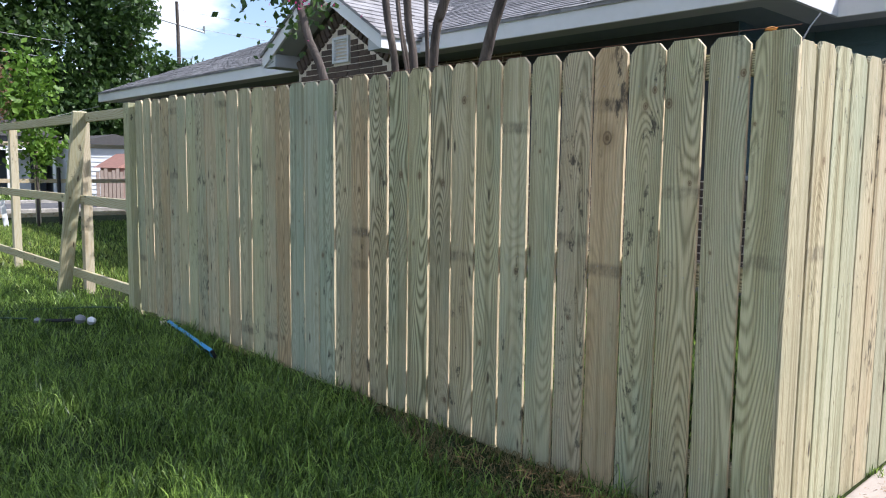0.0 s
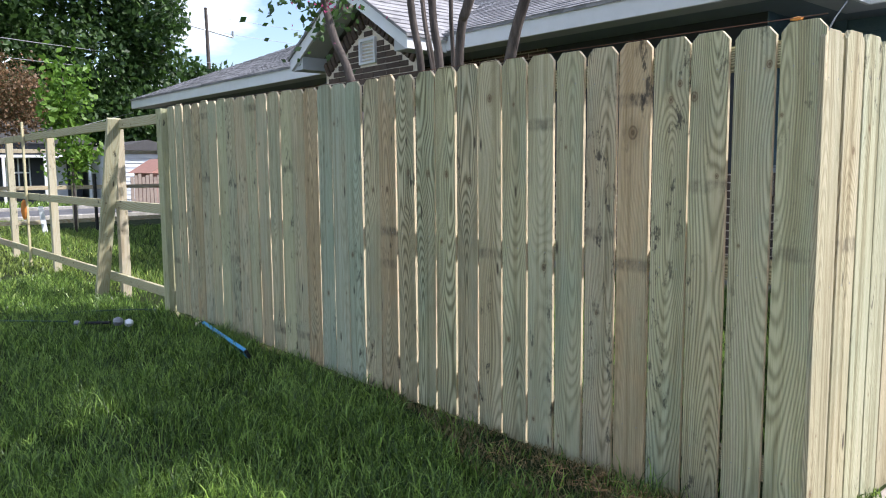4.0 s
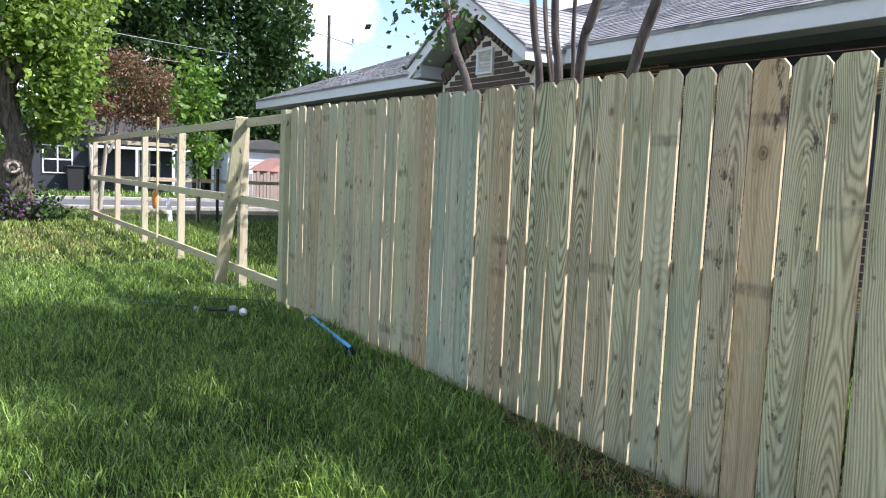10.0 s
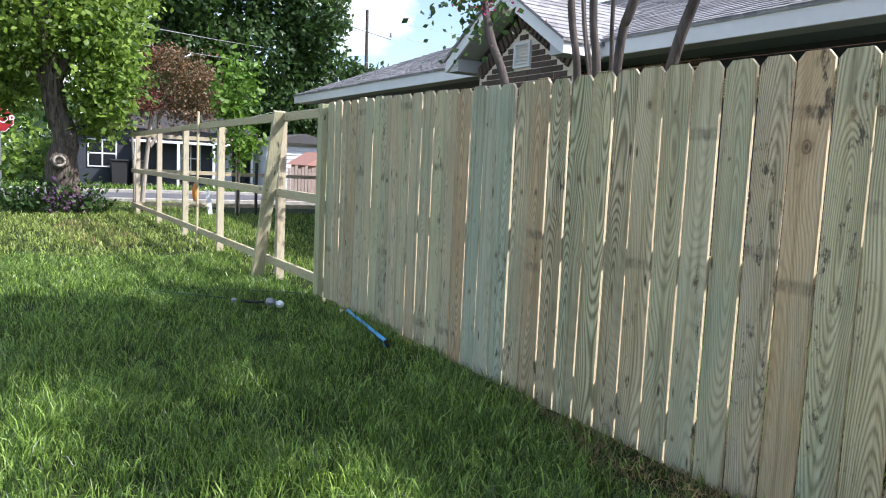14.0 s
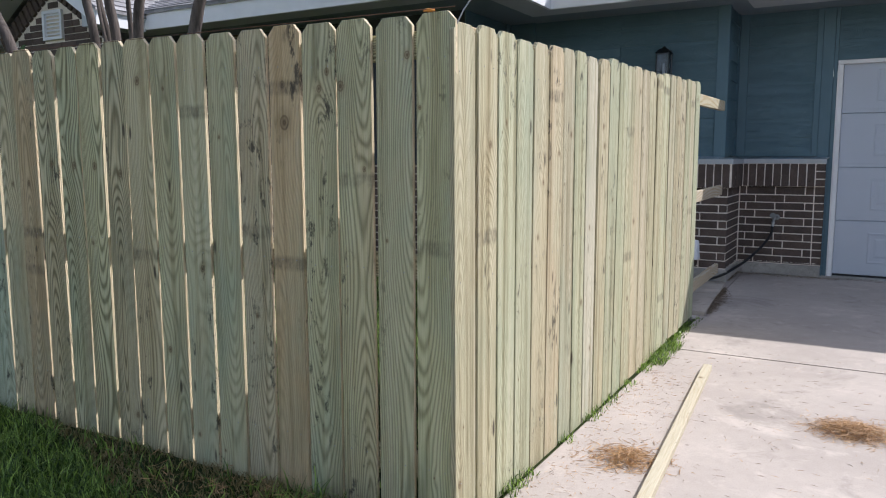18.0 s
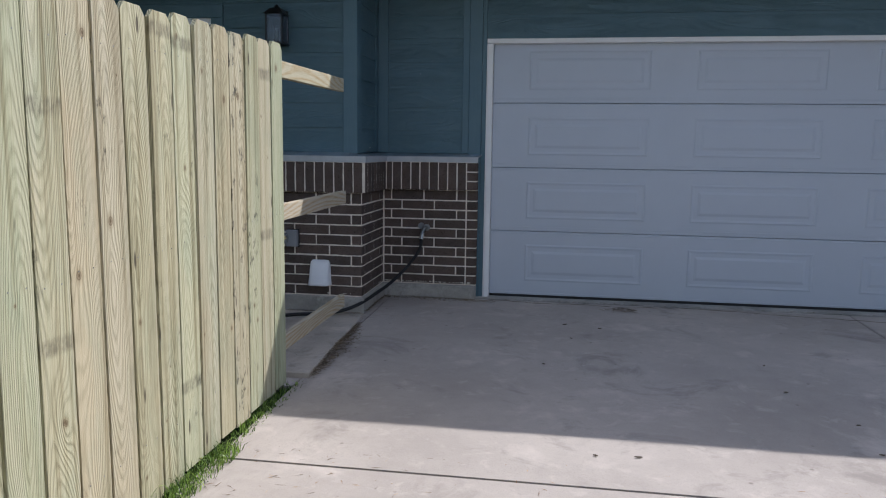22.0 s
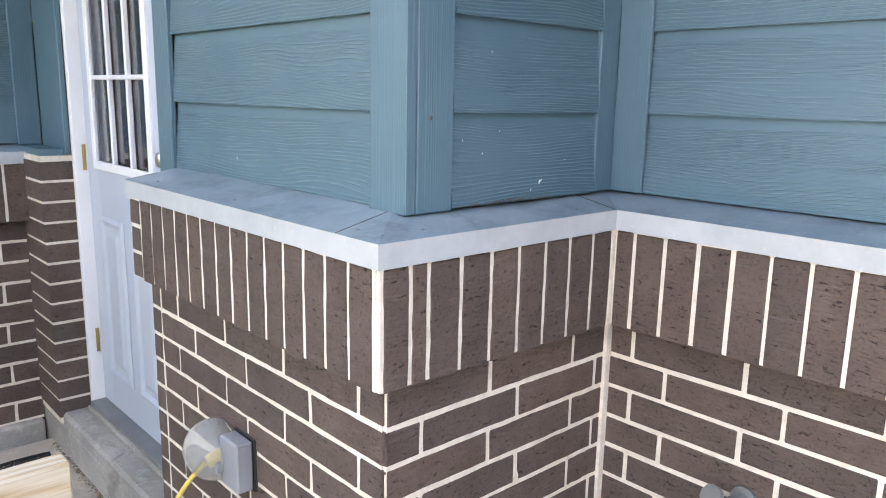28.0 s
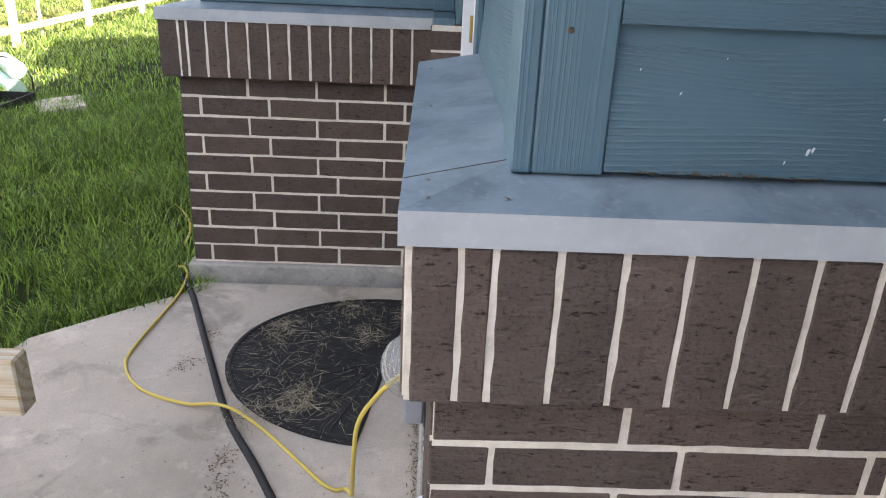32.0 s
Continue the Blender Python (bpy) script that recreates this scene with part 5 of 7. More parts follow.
def shingle_slope(name, poly, origin, u, up, label):
    """Overlapping shingle courses over a convex polygon (s along u, t up the slope)."""
    u, up = Vector(u).normalized(), Vector(up).normalized()
    nrm = u.cross(up).normalized()
    if nrm.z < 0:
        nrm = -nrm
    o = Vector(origin)
    tmax = max(t for s, t in poly)
    bm = bmesh.new()
    exp = 0.143
    n = int(math.ceil(tmax / exp))

    def span(t):
        xs = []
        for (s0, t0), (s1, t1) in zip(poly, poly[1:] + poly[:1]):
            if (t0 - t) * (t1 - t) <= 0 and abs(t1 - t0) > 1e-6:
                xs.append(s0 + (s1 - s0) * (t - t0) / (t1 - t0))
        return (min(xs), max(xs)) if len(xs) > 1 else None

    rg = random.Random(3)
    for k in range(n):
        ta, tb = k * exp + 0.001, min((k + 1) * exp, tmax - 0.002)
        A, B = span(ta), span(tb)
        if not A or not B or tb <= ta:
            continue
        s = A[0]
        while s < A[1] - 0.01:
            e = min(s + rg.choice((0.17, 0.25, 0.33)), A[1])
            lift = rg.choice((0.008, 0.012))

            def cl(q):
                return min(max(q, B[0]), B[1])

            p = [o + u * s + up * ta + nrm * lift, o + u * (e - 0.004) + up * ta + nrm * lift, o + u * cl(e - 0.004) + up * tb + nrm * 0.001, o + u * cl(s) + up * tb + nrm * 0.001]
            q = [o + u * s + up * ta, o + u * (e - 0.004) + up * ta]
            v = [bm.verts.new(x) for x in p + q]
            bm.faces.new(v[:4])
            bm.faces.new((v[0], v[4], v[5], v[1]))
            s = e
    ob = part(name, bm, SHINGLE)
    return tagged(ob, label, "roof", kind="structure")


def slope_of(k):
    """Up-slope direction in (horizontal, vertical) for a pitch k, with its length per metre."""
    return math.sqrt(1 + k * k)


def deck(name, pts, label="roof deck under the shingles"):
    bm = bmesh.new()
    top = [bm.verts.new(p) for p in pts]
    bot = [bm.verts.new((p[0], p[1], p[2] - 0.03)) for p in pts]
    bm.faces.new(top)
    bm.faces.new(bot[::-1])
    for i in range(len(pts)):
        j = (i + 1) % len(pts)
        bm.faces.new((top[i], bot[i], bot[j], top[j]))
    bmesh.ops.recalc_face_normals(bm, faces=bm.faces)
    return tagged(part(name, bm, SHINGLE), label, "roof", kind="structure")


KR = 0.42
RZ0 = FZ1 + 0.03
sl = slope_of(KR)
# main front slope with a hip at its far end, rising to the ridge at y = 9
def zr(y, y0):
    return RZ0 + KR * (y - y0)


RIDGE_Y = 9.0
run = RIDGE_Y - 3.81
deck("roof_main", [(-17.65, 3.81, RZ0), (-1.69, 3.81, RZ0), (-1.69, RIDGE_Y, zr(RIDGE_Y, 3.81)), (-17.65 + run, RIDGE_Y, zr(RIDGE_Y, 3.81))])
shingle_slope("roof_main_shingles", [(0, 0), (15.96, 0), (15.96, run * sl), (run, run * sl)], (-17.65, 3.81, RZ0 + 0.004), (1, 0, 0), (0, 1, KR), "weathered grey asphalt shingles")
deck("roof_hip", [(-17.65, 3.81, RZ0), (-17.65 + run, RIDGE_Y, zr(RIDGE_Y, 3.81)), (-17.65, 14.2, RZ0)])
deck("roof_rear", [(-17.65 + run, RIDGE_Y, zr(RIDGE_Y, 3.81)), (8.6, RIDGE_Y, zr(RIDGE_Y, 3.81)), (8.6, 14.3, RZ0), (-17.65, 14.3, RZ0)])
deck("roof_porch", [(-1.69, 5.03, RZ0), (GC - 0.01, 5.03, RZ0), (GC - 0.01, RIDGE_Y, zr(RIDGE_Y, 5.03)), (-1.69, RIDGE_Y, zr(RIDGE_Y, 5.03))])
deck("roof_garage", [(GC, 5.71, RZ0), (8.6, 5.71, RZ0), (8.6, RIDGE_Y, zr(RIDGE_Y, 5.71)), (GC, RIDGE_Y, zr(RIDGE_Y, 5.71))])
shingle_slope("roof_garage_shingles", [(0, 0), (8.2, 0), (8.2, 1.5), (0, 1.5)], (GC, 5.71, RZ0 + 0.004), (1, 0, 0), (0, 1, KR), "weathered grey asphalt shingles")
tagged(part("roof_vent_pipe", tube([(-5.1, 6.2, zr(6.2, 3.81) - 0.1), (-5.1, 6.2, zr(6.2, 3.81) + 0.22)], 0.05, 12), TRIMW), "short white plumbing vent pipe on the roof", "vent pipe")


def front_gable():
    """The small brick gable that stands forward of the wing."""
    gx, hw, yw, ye, k = -7.60, 1.36, 3.62, 3.20, 0.62
    zb = 2.80
    wall = thing("wall_gable", "brick gable wall with a louvred vent and raked soldier course", "wall", kind="structure")
    inner = hw - 0.28
    part("brickwork", cube(gx - inner, gx + inner, yw, yw + 0.12, BR0, 2.40), FARBRICK, wall)
    apex = 3.26
    z, i = 2.40, 0
    while z < apex - 0.05:
        half = min(inner, (apex - (z + BH)) / k)
        if half < 0.06:
            break
        p = gx - half - (0.127 if i % 2 else 0.0)
        while p < gx + half - 0.01:
            a, b = max(p, gx - half), min(p + BL, gx + half)
            vent = (a < gx + 0.20 and b > gx - 0.20 and 2.74 < z + BH and z < 3.12)
            if vent:
                if a < gx - 0.20:
                    b = gx - 0.20
                elif b > gx + 0.20:
                    a = gx + 0.20
                else:
                    a = b
            if b - a > 0.03:
                lay(wall, (a + b) / 2, yw + 0.04, z + BH / 2, b - a, 0.08, BH)
            p += BL + JOINT
        z += COURSE
        i += 1
    part("mortar", prism([(gx - inner, 2.40), (gx + inner, 2.40), (gx + inner, apex - k * inner + 0.24), (gx, apex + 0.24), (gx - inner, apex - k * inner + 0.24)], "y", yw + 0.009, yw + 0.11), MORTAR, wall)
    for sgn in (-1, 1):
        for j in range(14):
            s = 0.05 + j * 0.088
            cx, cz = gx + sgn * s, apex + 0.145 - k * s
            if abs(cx - gx) > inner - 0.02:
                break
            ob = part("brick", brick_mesh(0.072, 0.10, 0.20), None, wall)
            ob.location, ob.rotation_euler = (cx, yw + 0.02, cz), (0, sgn * math.atan(k), 0)
    vent = thing("gable_vent", "white louvred attic vent in the brick gable", "vent")
    for a, b, c, d in ((-0.19, -0.15, 2.75, 3.10), (0.15, 0.19, 2.75, 3.10), (-0.15, 0.15, 2.75, 2.785), (-0.15, 0.15, 3.065, 3.10)):
        part("frame", cube(gx + a, gx + b, yw - 0.03, yw + 0.03, c, d, 0.003), PLASTW, vent)
    for j in range(6):
        zz = 2.80 + j * 0.046
        part("slat", cube(-0.15, 0.15, -0.02, 0.02, -0.004, 0.004, 0, Matrix.Translation((gx, yw, zz + 0.02)) @ Euler((radians(38), 0, 0)).to_matrix().to_4x4()), PLASTW, vent)
    # Near-black sheet stands in for the unlit attic between the slats.
    part("dark_backing", cube(gx - 0.15, gx + 0.15, yw + 0.02, yw + 0.03, 2.78, 3.07), DARKIN, vent)
    rk = thing("gable_rake", "white painted rake boards and boxed eave ends", "fascia", kind="structure")
    for sgn in (-1, 1):
        e, t = gx + sgn * hw, zb + k * hw
        part("rake_board", prism([(e, zb - 0.04), (e, zb + 0.15), (gx, t + 0.15), (gx, t - 0.04)], "y", ye, ye + 0.035, 0.0), FASCIA, rk)
        part("soffit", prism([(e, zb + 0.00), (e, zb + 0.02), (gx, t + 0.02), (gx, t)], "y", ye + 0.036, yw), SOFFIT, rk)
        part("eave_box", prism([(e, zb - 0.04), (e, zb + 0.06), (gx + sgn * (hw - 0.27), zb + 0.14), (gx + sgn * (hw - 0.27), zb - 0.04)], "y", ye + 0.036, yw + 0.1), SOFFIT, rk)
        part("fascia_board", cube(min(e, e + sgn * 0.03), max(e, e + sgn * 0.03), ye, 3.84, zb - 0.04, zb + 0.15), FASCIA, rk)
        pts = [(e + sgn * 0.06, ye - 0.03, zb + 0.13), (gx, ye - 0.03, t + 0.17), (gx, ye + (t - zb) / KR + 0.75, t + 0.17), (e + sgn * 0.06, 3.95, zb + 0.13)]
        deck("roof_gable", pts if sgn > 0 else pts[::-1])
    L = math.hypot(hw + 0.06, k * hw + 0.04)
    rn = (zb + k * hw + 0.17 - RZ0) / KR + 0.6
    for sgn in (-1, 1):
        d = Vector((-sgn * (hw + 0.06), 0, k * hw + 0.04))
        shingle_slope("roof_gable_shingles", [(0, 0), (0.75, 0), (rn, L), (0, L)], (gx + sgn * (hw + 0.06), ye - 0.03, zb + 0.134), (0, 1, 0), d, "weathered grey asphalt shingles")


front_gable()


# ---------------------------------------------------------------- fixtures on the wall
def lantern():
    la = thing("wall_lantern", "black metal carriage lantern beside the door", "wall lamp")
    x, y, z = -0.735, 5.835, 2.28
    part("back_plate", cube(x - 0.055, x + 0.055, y - 0.015, y, z - 0.12, z + 0.12, 0.004), BLACKM, la)
    part("arm", tube([(x, y - 0.01, z + 0.13), (x, y - 0.10, z + 0.15)], 0.008, 8), BLACKM, la)
    yc = y - 0.10
    for sx in (-1, 1):
        for sy in (-1, 1):
            part("post", cube(x + sx * 0.062 - 0.006, x + sx * 0.062 + 0.006, yc + sy * 0.062 - 0.006, yc + sy * 0.062 + 0.006, z - 0.13, z + 0.08), BLACKM, la)
    for sx in (-1, 1):
        part("pane", cube(x + sx * 0.062 - 0.0015, x + sx * 0.062 + 0.0015, yc - 0.055, yc + 0.055, z - 0.125, z + 0.075), SMOKED, la)
        part("pane", cube(x - 0.055, x + 0.055, yc + sx * 0.062 - 0.0015, yc + sx * 0.062 + 0.0015, z - 0.125, z + 0.075), SMOKED, la)
    bm = bmesh.new()
    bmesh.ops.create_cone(bm, cap_ends=True, segments=4, radius1=0.112, radius2=0.055, depth=0.045, matrix=Matrix.Translation((x, yc, z + 0.102)) @ Matrix.Rotation(radians(45), 4, "Z"))
    part("roof", bm, BLACKM, la)
    part("base", cube(x - 0.075, x + 0.075, yc - 0.075, yc + 0.075, z - 0.15, z - 0.13, 0.004), BLACKM, la)
    part("finial", tube([(x, yc, z + 0.124), (x, yc, z + 0.150)], [0.030, 0.012], 8), BLACKM, la)
    part("candle", tube([(x, yc, z - 0.13), (x, yc, z - 0.02)], 0.013, 10), PLASTW, la)


lantern()


def dryer_vent():
    dv = thing("dryer_vent", "white plastic dryer vent hood on the brick", "vent")
    x0, x1, yw = -0.485, -0.300, 5.735
    part("flange", cube(x0, x1, yw - 0.008, yw, 0.262, 0.475, 0.003), PLASTW, dv)
    bm = bmesh.new()
    xc, rings = (x0 + x1) / 2, []
    for z, half, deep in ((0.474, 0.058, 0.012), (0.468, 0.072, 0.034), (0.447, 0.080, 0.060), (0.40, 0.083, 0.078), (0.34, 0.086, 0.092), (0.29, 0.091, 0.106), (0.276, 0.093, 0.110)):
        rings.append([bm.verts.new((xc + half * math.copysign(abs(math.cos(a)) ** 0.5, math.cos(a)), yw - 0.006 - deep * math.sin(a) ** 0.6, z)) for a in [math.pi * k / 12 for k in range(13)]])
    for a, b in zip(rings, rings[1:]):
        for k in range(12):
            bm.faces.new((a[k], a[k + 1], b[k + 1], b[k]))
    bm.faces.new(rings[0])
    bm.faces.new(rings[-1][::-1])
    bmesh.ops.recalc_face_normals(bm, faces=bm.faces)
    part("hood", bm, PLASTW, dv, smooth=True)


dryer_vent()


def outlet():
    ob = thing("outlet_cover", "clear bubble cover over an outdoor socket", "socket")
    part("box", cube(-0.660, -0.570, 5.664, 5.709, 0.575, 0.705, 0.005), PLASTG, ob)
    part("gasket", cube(-0.666, -0.564, 5.7095, 5.735, 0.569, 0.711, 0.003), BLACK, ob, "black rubber gasket")
    part("latch", cube(-0.672, -0.6605, 5.655, 5.672, 0.60, 0.63, 0.003), PLASTG, ob)
    bm = bmesh.new()
    bmesh.ops.create_uvsphere(bm, u_segments=16, v_segments=10, radius=1.0, matrix=Matrix.Translation((-0.718, 5.675, 0.64)) @ Matrix.Diagonal((0.085, 0.075, 0.078, 1)))
    part("bubble", bm, CLEARP, ob, smooth=True)
    part("plug", tube([(-0.70, 5.715, 0.635), (-0.715, 5.66, 0.615)], [0.02, 0.014], 10), YELLOW, ob)


outlet()


def faucet():
    fb = thing("hose_bib", "weathered brass garden tap on the brick wall", "tap")
    x, y, z = 0.33, 6.425, 0.68
    part("flange", tube([(x, y, z), (x, y - 0.008, z)], 0.03, 14), GREYPOST, fb)
    bm = tube([(x, y - 0.005, z), (x - 0.015, y - 0.05, z - 0.005), (x - 0.03, y - 0.075, z - 0.05)], [0.016, 0.018, 0.014], 12)
    part("body", bm, GREYPOST, fb)
    part("valve_wheel", tube([(x - 0.03, y - 0.085, z + 0.02), (x - 0.033, y - 0.095, z + 0.025)], 0.028, 12), GREYPOST, fb)


faucet()
HOSE = [(0.30, 6.35, 0.61), (0.290, 6.31, 0.50), (0.21, 6.22, 0.37), (0.10, 6.06, 0.25), (0.02, 5.86, 0.19), (-0.07, 5.675, 0.135), (-0.20, 5.60, 0.09), (-0.34, 5.56, 0.072), (-0.53, 5.49, 0.072), (-0.768, 5.35, 0.064), (-1.037, 5.20, 0.064), (-1.314, 5.038, 0.064), (-1.766, 4.844, 0.064), (-2.213, 4.655, 0.064), (-2.45, 4.53, 0.05), (-2.75, 4.42, 0.02), (-3.2, 4.4, 0.01)]
hose = thing("garden_hose", "black rubber garden hose trailing from the tap", "hose")
part("hose", tube(spline(HOSE, 7), 0.0135, 10), BLACK, hose, smooth=True)
part("coupling", tube([(0.305, 6.36, 0.635), (0.297, 6.34, 0.585)], 0.017, 12), NICKEL, hose)
CORD = [(-0.715, 5.655, 0.615), (-0.735, 5.60, 0.55), (-0.75, 5.545, 0.45), (-0.76, 5.53, 0.32), (-0.82, 5.52, 0.17), (-0.90, 5.508, 0.088), (-0.950, 5.487, 0.066), (-0.945, 5.45, 0.066), (-0.985, 5.40, 0.066), (-1.065, 5.33, 0.066), (-1.218, 5.192, 0.066), (-1.30, 5.075, 0.088), (-1.335, 4.99, 0.088), (-1.365, 4.88, 0.066), (-1.444, 4.702, 0.066), (-1.591, 4.591, 0.066), (-1.75, 4.57, 0.066), (-2.163, 4.594, 0.066), (-2.40, 4.575, 0.068), (-2.50, 4.53, 0.07), (-2.62, 4.45, 0.05), (-3.3, 4.3, 0.03), (-4.2, 3.6, 0.03)]
cord = thing("extension_cord", "yellow extension cord snaking over the slab", "cable")
part("cable", tube(spline(CORD, 7), 0.0062, 8), YELLOW, cord, smooth=True)


MAT_AT = pose(-1.69, 5.573, 0, 0, 0, -8.3)


def doormat():
    mt = thing("doormat", "black half-round doormat littered with dry grass", "doormat", at=MAT_AT)
    rx, ry = 0.535, 0.63
    arc = [math.pi * k / 40 for k in range(41)]
    part("mat", prism([(rx * math.cos(a), -ry * math.sin(a)) for a in arc], "z", 0.0585, 0.0675, 0.002), MATC, mt)
    for k in range(1, 18):
        a = math.pi * k / 18
        part("rib", tube([(0.10 * math.cos(a), -0.02 - 0.10 * math.sin(a), 0.0675), (0.49 * math.cos(a), -0.58 * math.sin(a), 0.0675)], 0.005, 5), MATC, mt)
    part("rim", tube([(0.515 * math.cos(a), -0.012 - 0.60 * math.sin(a), 0.0675) for a in arc], 0.008, 6), MATC, mt)
    part("rim", tube([(-0.515, -0.012, 0.0675), (0.515, -0.012, 0.0675)], 0.008, 6), MATC, mt)


doormat()


# ---------------------------------------------------------------- loose things on the lawn and the drive
def level():
    lv = thing("spirit_level", "bright blue four-foot spirit level lying in the grass", "level")
    a, b = Vector((-4.78, -0.10, 0.06)), Vector((-3.63, -0.29, 0.055))
    m = Matrix.Translation(a) @ (b - a).to_track_quat("X", "Z").to_matrix().to_4x4() @ pose(0, 0, 0, 28, 0, 0)
    L = (b - a).length
    o = [(-0.012, -0.03), (0.012, -0.03), (0.012, -0.024), (0.004, -0.022), (0.004, 0.022), (0.012, 0.024), (0.012, 0.03), (-0.012, 0.03), (-0.012, 0.024), (-0.004, 0.022), (-0.004, -0.022), (-0.012, -0.024)]
    part("beam", prism(o, "x", 0.02, L - 0.02), BLUEL, lv, at=m)
    for x in (0.0, L - 0.02):
        part("end_cap", cube(x, x + 0.02, -0.0125, 0.0125, -0.031, 0.031, 0.003), BLACK, lv, at=m)
    for x in (0.16, L - 0.30, L - 0.13):
        part("vial_window", tube([(x, -0.0135, 0), (x, 0.0135, 0)], 0.019, 16), BLACK, lv, at=m)
    part("vial_window", cube(L / 2 - 0.03, L / 2 + 0.03, -0.0135, 0.0135, 0.004, 0.026, 0.003), BLACK, lv, at=m)


level()


def lump(seed, r, m, sub=2, rough=0.3):
    bm = bmesh.new()
    bmesh.ops.create_icosphere(bm, subdivisions=sub, radius=r)
    noise.seed_set(seed)
    for v in bm.verts:
        v.co *= 1 + rough * noise.noise(v.co * (2.2 / r))
    bmesh.ops.transform(bm, matrix=m, verts=bm.verts)
    return bm


tool = thing("power_tool", "grey and white cordless nailer lying in the grass", "tool")
part("body", lump(4, 0.050, Matrix.Translation((-5.33, -0.60, 0.075)) @ Matrix.Diagonal((1.2, 0.8, 0.75, 1))), PLASTG, tool)
part("magazine", lump(5, 0.042, Matrix.Translation((-5.28, -0.53, 0.06)) @ Matrix.Diagonal((1.3, 0.8, 0.8, 1))), PLASTW, tool)
part("handle", tube([(-5.40, -0.64, 0.06), (-5.50, -0.72, 0.05), (-5.58, -0.79, 0.05)], [0.012, 0.014, 0.012], 8), BLACK, tool)
part("battery", lump(6, 0.030, Matrix.Translation((-5.62, -0.84, 0.05)) @ Matrix.Diagonal((1.2, 0.9, 0.8, 1))), PLASTG, tool)
whip = thing("air_hose", "thin dark green hose coiled through the grass", "hose")
part("hose", tube(spline([(-5.75, -0.12, 0.05), (-5.9, -0.35, 0.06), (-6.2, -0.9, 0.05), (-6.0, -1.1, 0.05), (-5.7, -0.9, 0.06), (-6.4, -1.5, 0.05)], 6), 0.006, 6), m_plain("green_hose", (0.06, 0.12, 0.06), 0.5), whip)
scrap = thing("wood_offcut", "pale broken board offcut at the fence foot", "offcut")
part("chip", lump(9, 0.05, Matrix.Translation((-4.86, -0.09, 0.045)) @ Matrix.Diagonal((1.6, 0.8, 0.5, 1)), 1, 0.5), LUMBER_PALE, scrap)["tint"] = [0.62, 0.54, 0.38]

tagged(tint(part("loose_board", lumber_mesh(0.052, 0.036, 2.44, 0.003), LUMBER_PALE, at=Matrix.Translation((0.375, 2.56, 0.020)) @ (Vector((0.548, 0.13, 0.02)) - Vector((0.375, 2.56, 0.02))).to_track_quat("Z", "Y").to_matrix().to_4x4() @ pose(0, 0, 0, 0, 0, 0)), "w", RNG), "long pale pine batten lying on the driveway", "board")


def strands(name, label, n, centre, spread, length, width, mat, seed, z=0.0, lift=0.012, cat="debris", shape=None):
    rng = np.random.default_rng(seed)
    if shape is None:
        xy = np.array(centre) + rng.normal(size=(n, 2)) * np.array(spread)
    else:
        xy = shape(rng, n)
    a = rng.uniform(0, math.tau, n)
    L = length * rng.uniform(0.35, 1.2, n)
    d = np.stack([np.cos(a), np.sin(a)], 1) * L[:, None] * 0.5
    s = np.stack([-np.sin(a), np.cos(a)], 1) * width * 0.5 * rng.uniform(0.6, 1.5, n)[:, None]
    fall = np.exp(-(((xy - xy.mean(0)) / (np.std(xy, 0) + 1e-6)) ** 2).sum(1) * 0.5)
    zz = z + 0.002 + lift * fall * rng.random(n) * 2
    v = np.zeros((n, 4, 3))
    v[:, 0, :2], v[:, 1, :2], v[:, 2, :2], v[:, 3, :2] = xy - d, xy + s, xy + d, xy - s
    v[:, :, 2] = zz[:, None]
    v[:, 1, 2] += width * 0.8
    v[:, 3, 2] += width * 0.4
    v[:, 2, 2] += rng.random(n) * lift * 0.6
    me = raw_mesh(name, v.reshape(-1, 3), (np.arange(n)[:, None] * 4 + np.array([[0, 1, 2, 3]])))
    me.materials.append(mat)
    ob = new(name, me)
    return tagged(ob, label, cat, kind="stuff")


STRAW2 = m_leaf("straw_strand", (0.24, 0.12, 0.045), (0.58, 0.36, 0.17), 0.1)
STRAWG = m_leaf("grey_straw_strand", (0.12, 0.10, 0.065), (0.50, 0.43, 0.31), 0.1)
TWIG = m_leaf("twig_strand", (0.07, 0.05, 0.03), (0.25, 0.18, 0.11), 0.05)
strands("straw_pile", "heap of dry grass clippings on the driveway", 2600, (1.195, 1.800), (0.090, 0.075), 0.075, 0.0022, STRAW2, 1, 0, 0.02)
strands("straw_pile", "thin scatter of dry grass clippings on concrete", 130, (1.42, 1.95), (0.10, 0.05), 0.07, 0.0025, STRAW2, 12, 0, 0.006)
strands("straw_pile", "heap of dry grass clippings by the fence", 900, (0.345, 0.95), (0.075, 0.075), 0.075, 0.003, STRAW2, 2, 0, 0.014)
strands("straw_pile", "heap of dry grass clippings on concrete", 900, (1.35, 0.35), (0.12, 0.10), 0.08, 0.003, STRAW2, 3, 0, 0.015)
strands("driveway_litter", "scattered dry bits and twigs on the driveway", 480, (0, 0), (0, 0), 0.05, 0.0022, TWIG, 4, 0.0, 0.002,
        shape=lambda r, n: np.stack([0.06 + np.abs(r.normal(0.35, 0.5, n)), r.uniform(-0.6, 3.3, n)], 1))
strands("driveway_litter", "orange-brown grass bits along the fence foot", 700, (0, 0), (0, 0), 0.035, 0.0024, STRAW2, 24, 0.0, 0.003,
        shape=lambda r, n: np.stack([0.05 + np.abs(r.normal(0.10, 0.14, n)), r.uniform(-0.3, 2.4, n)], 1))
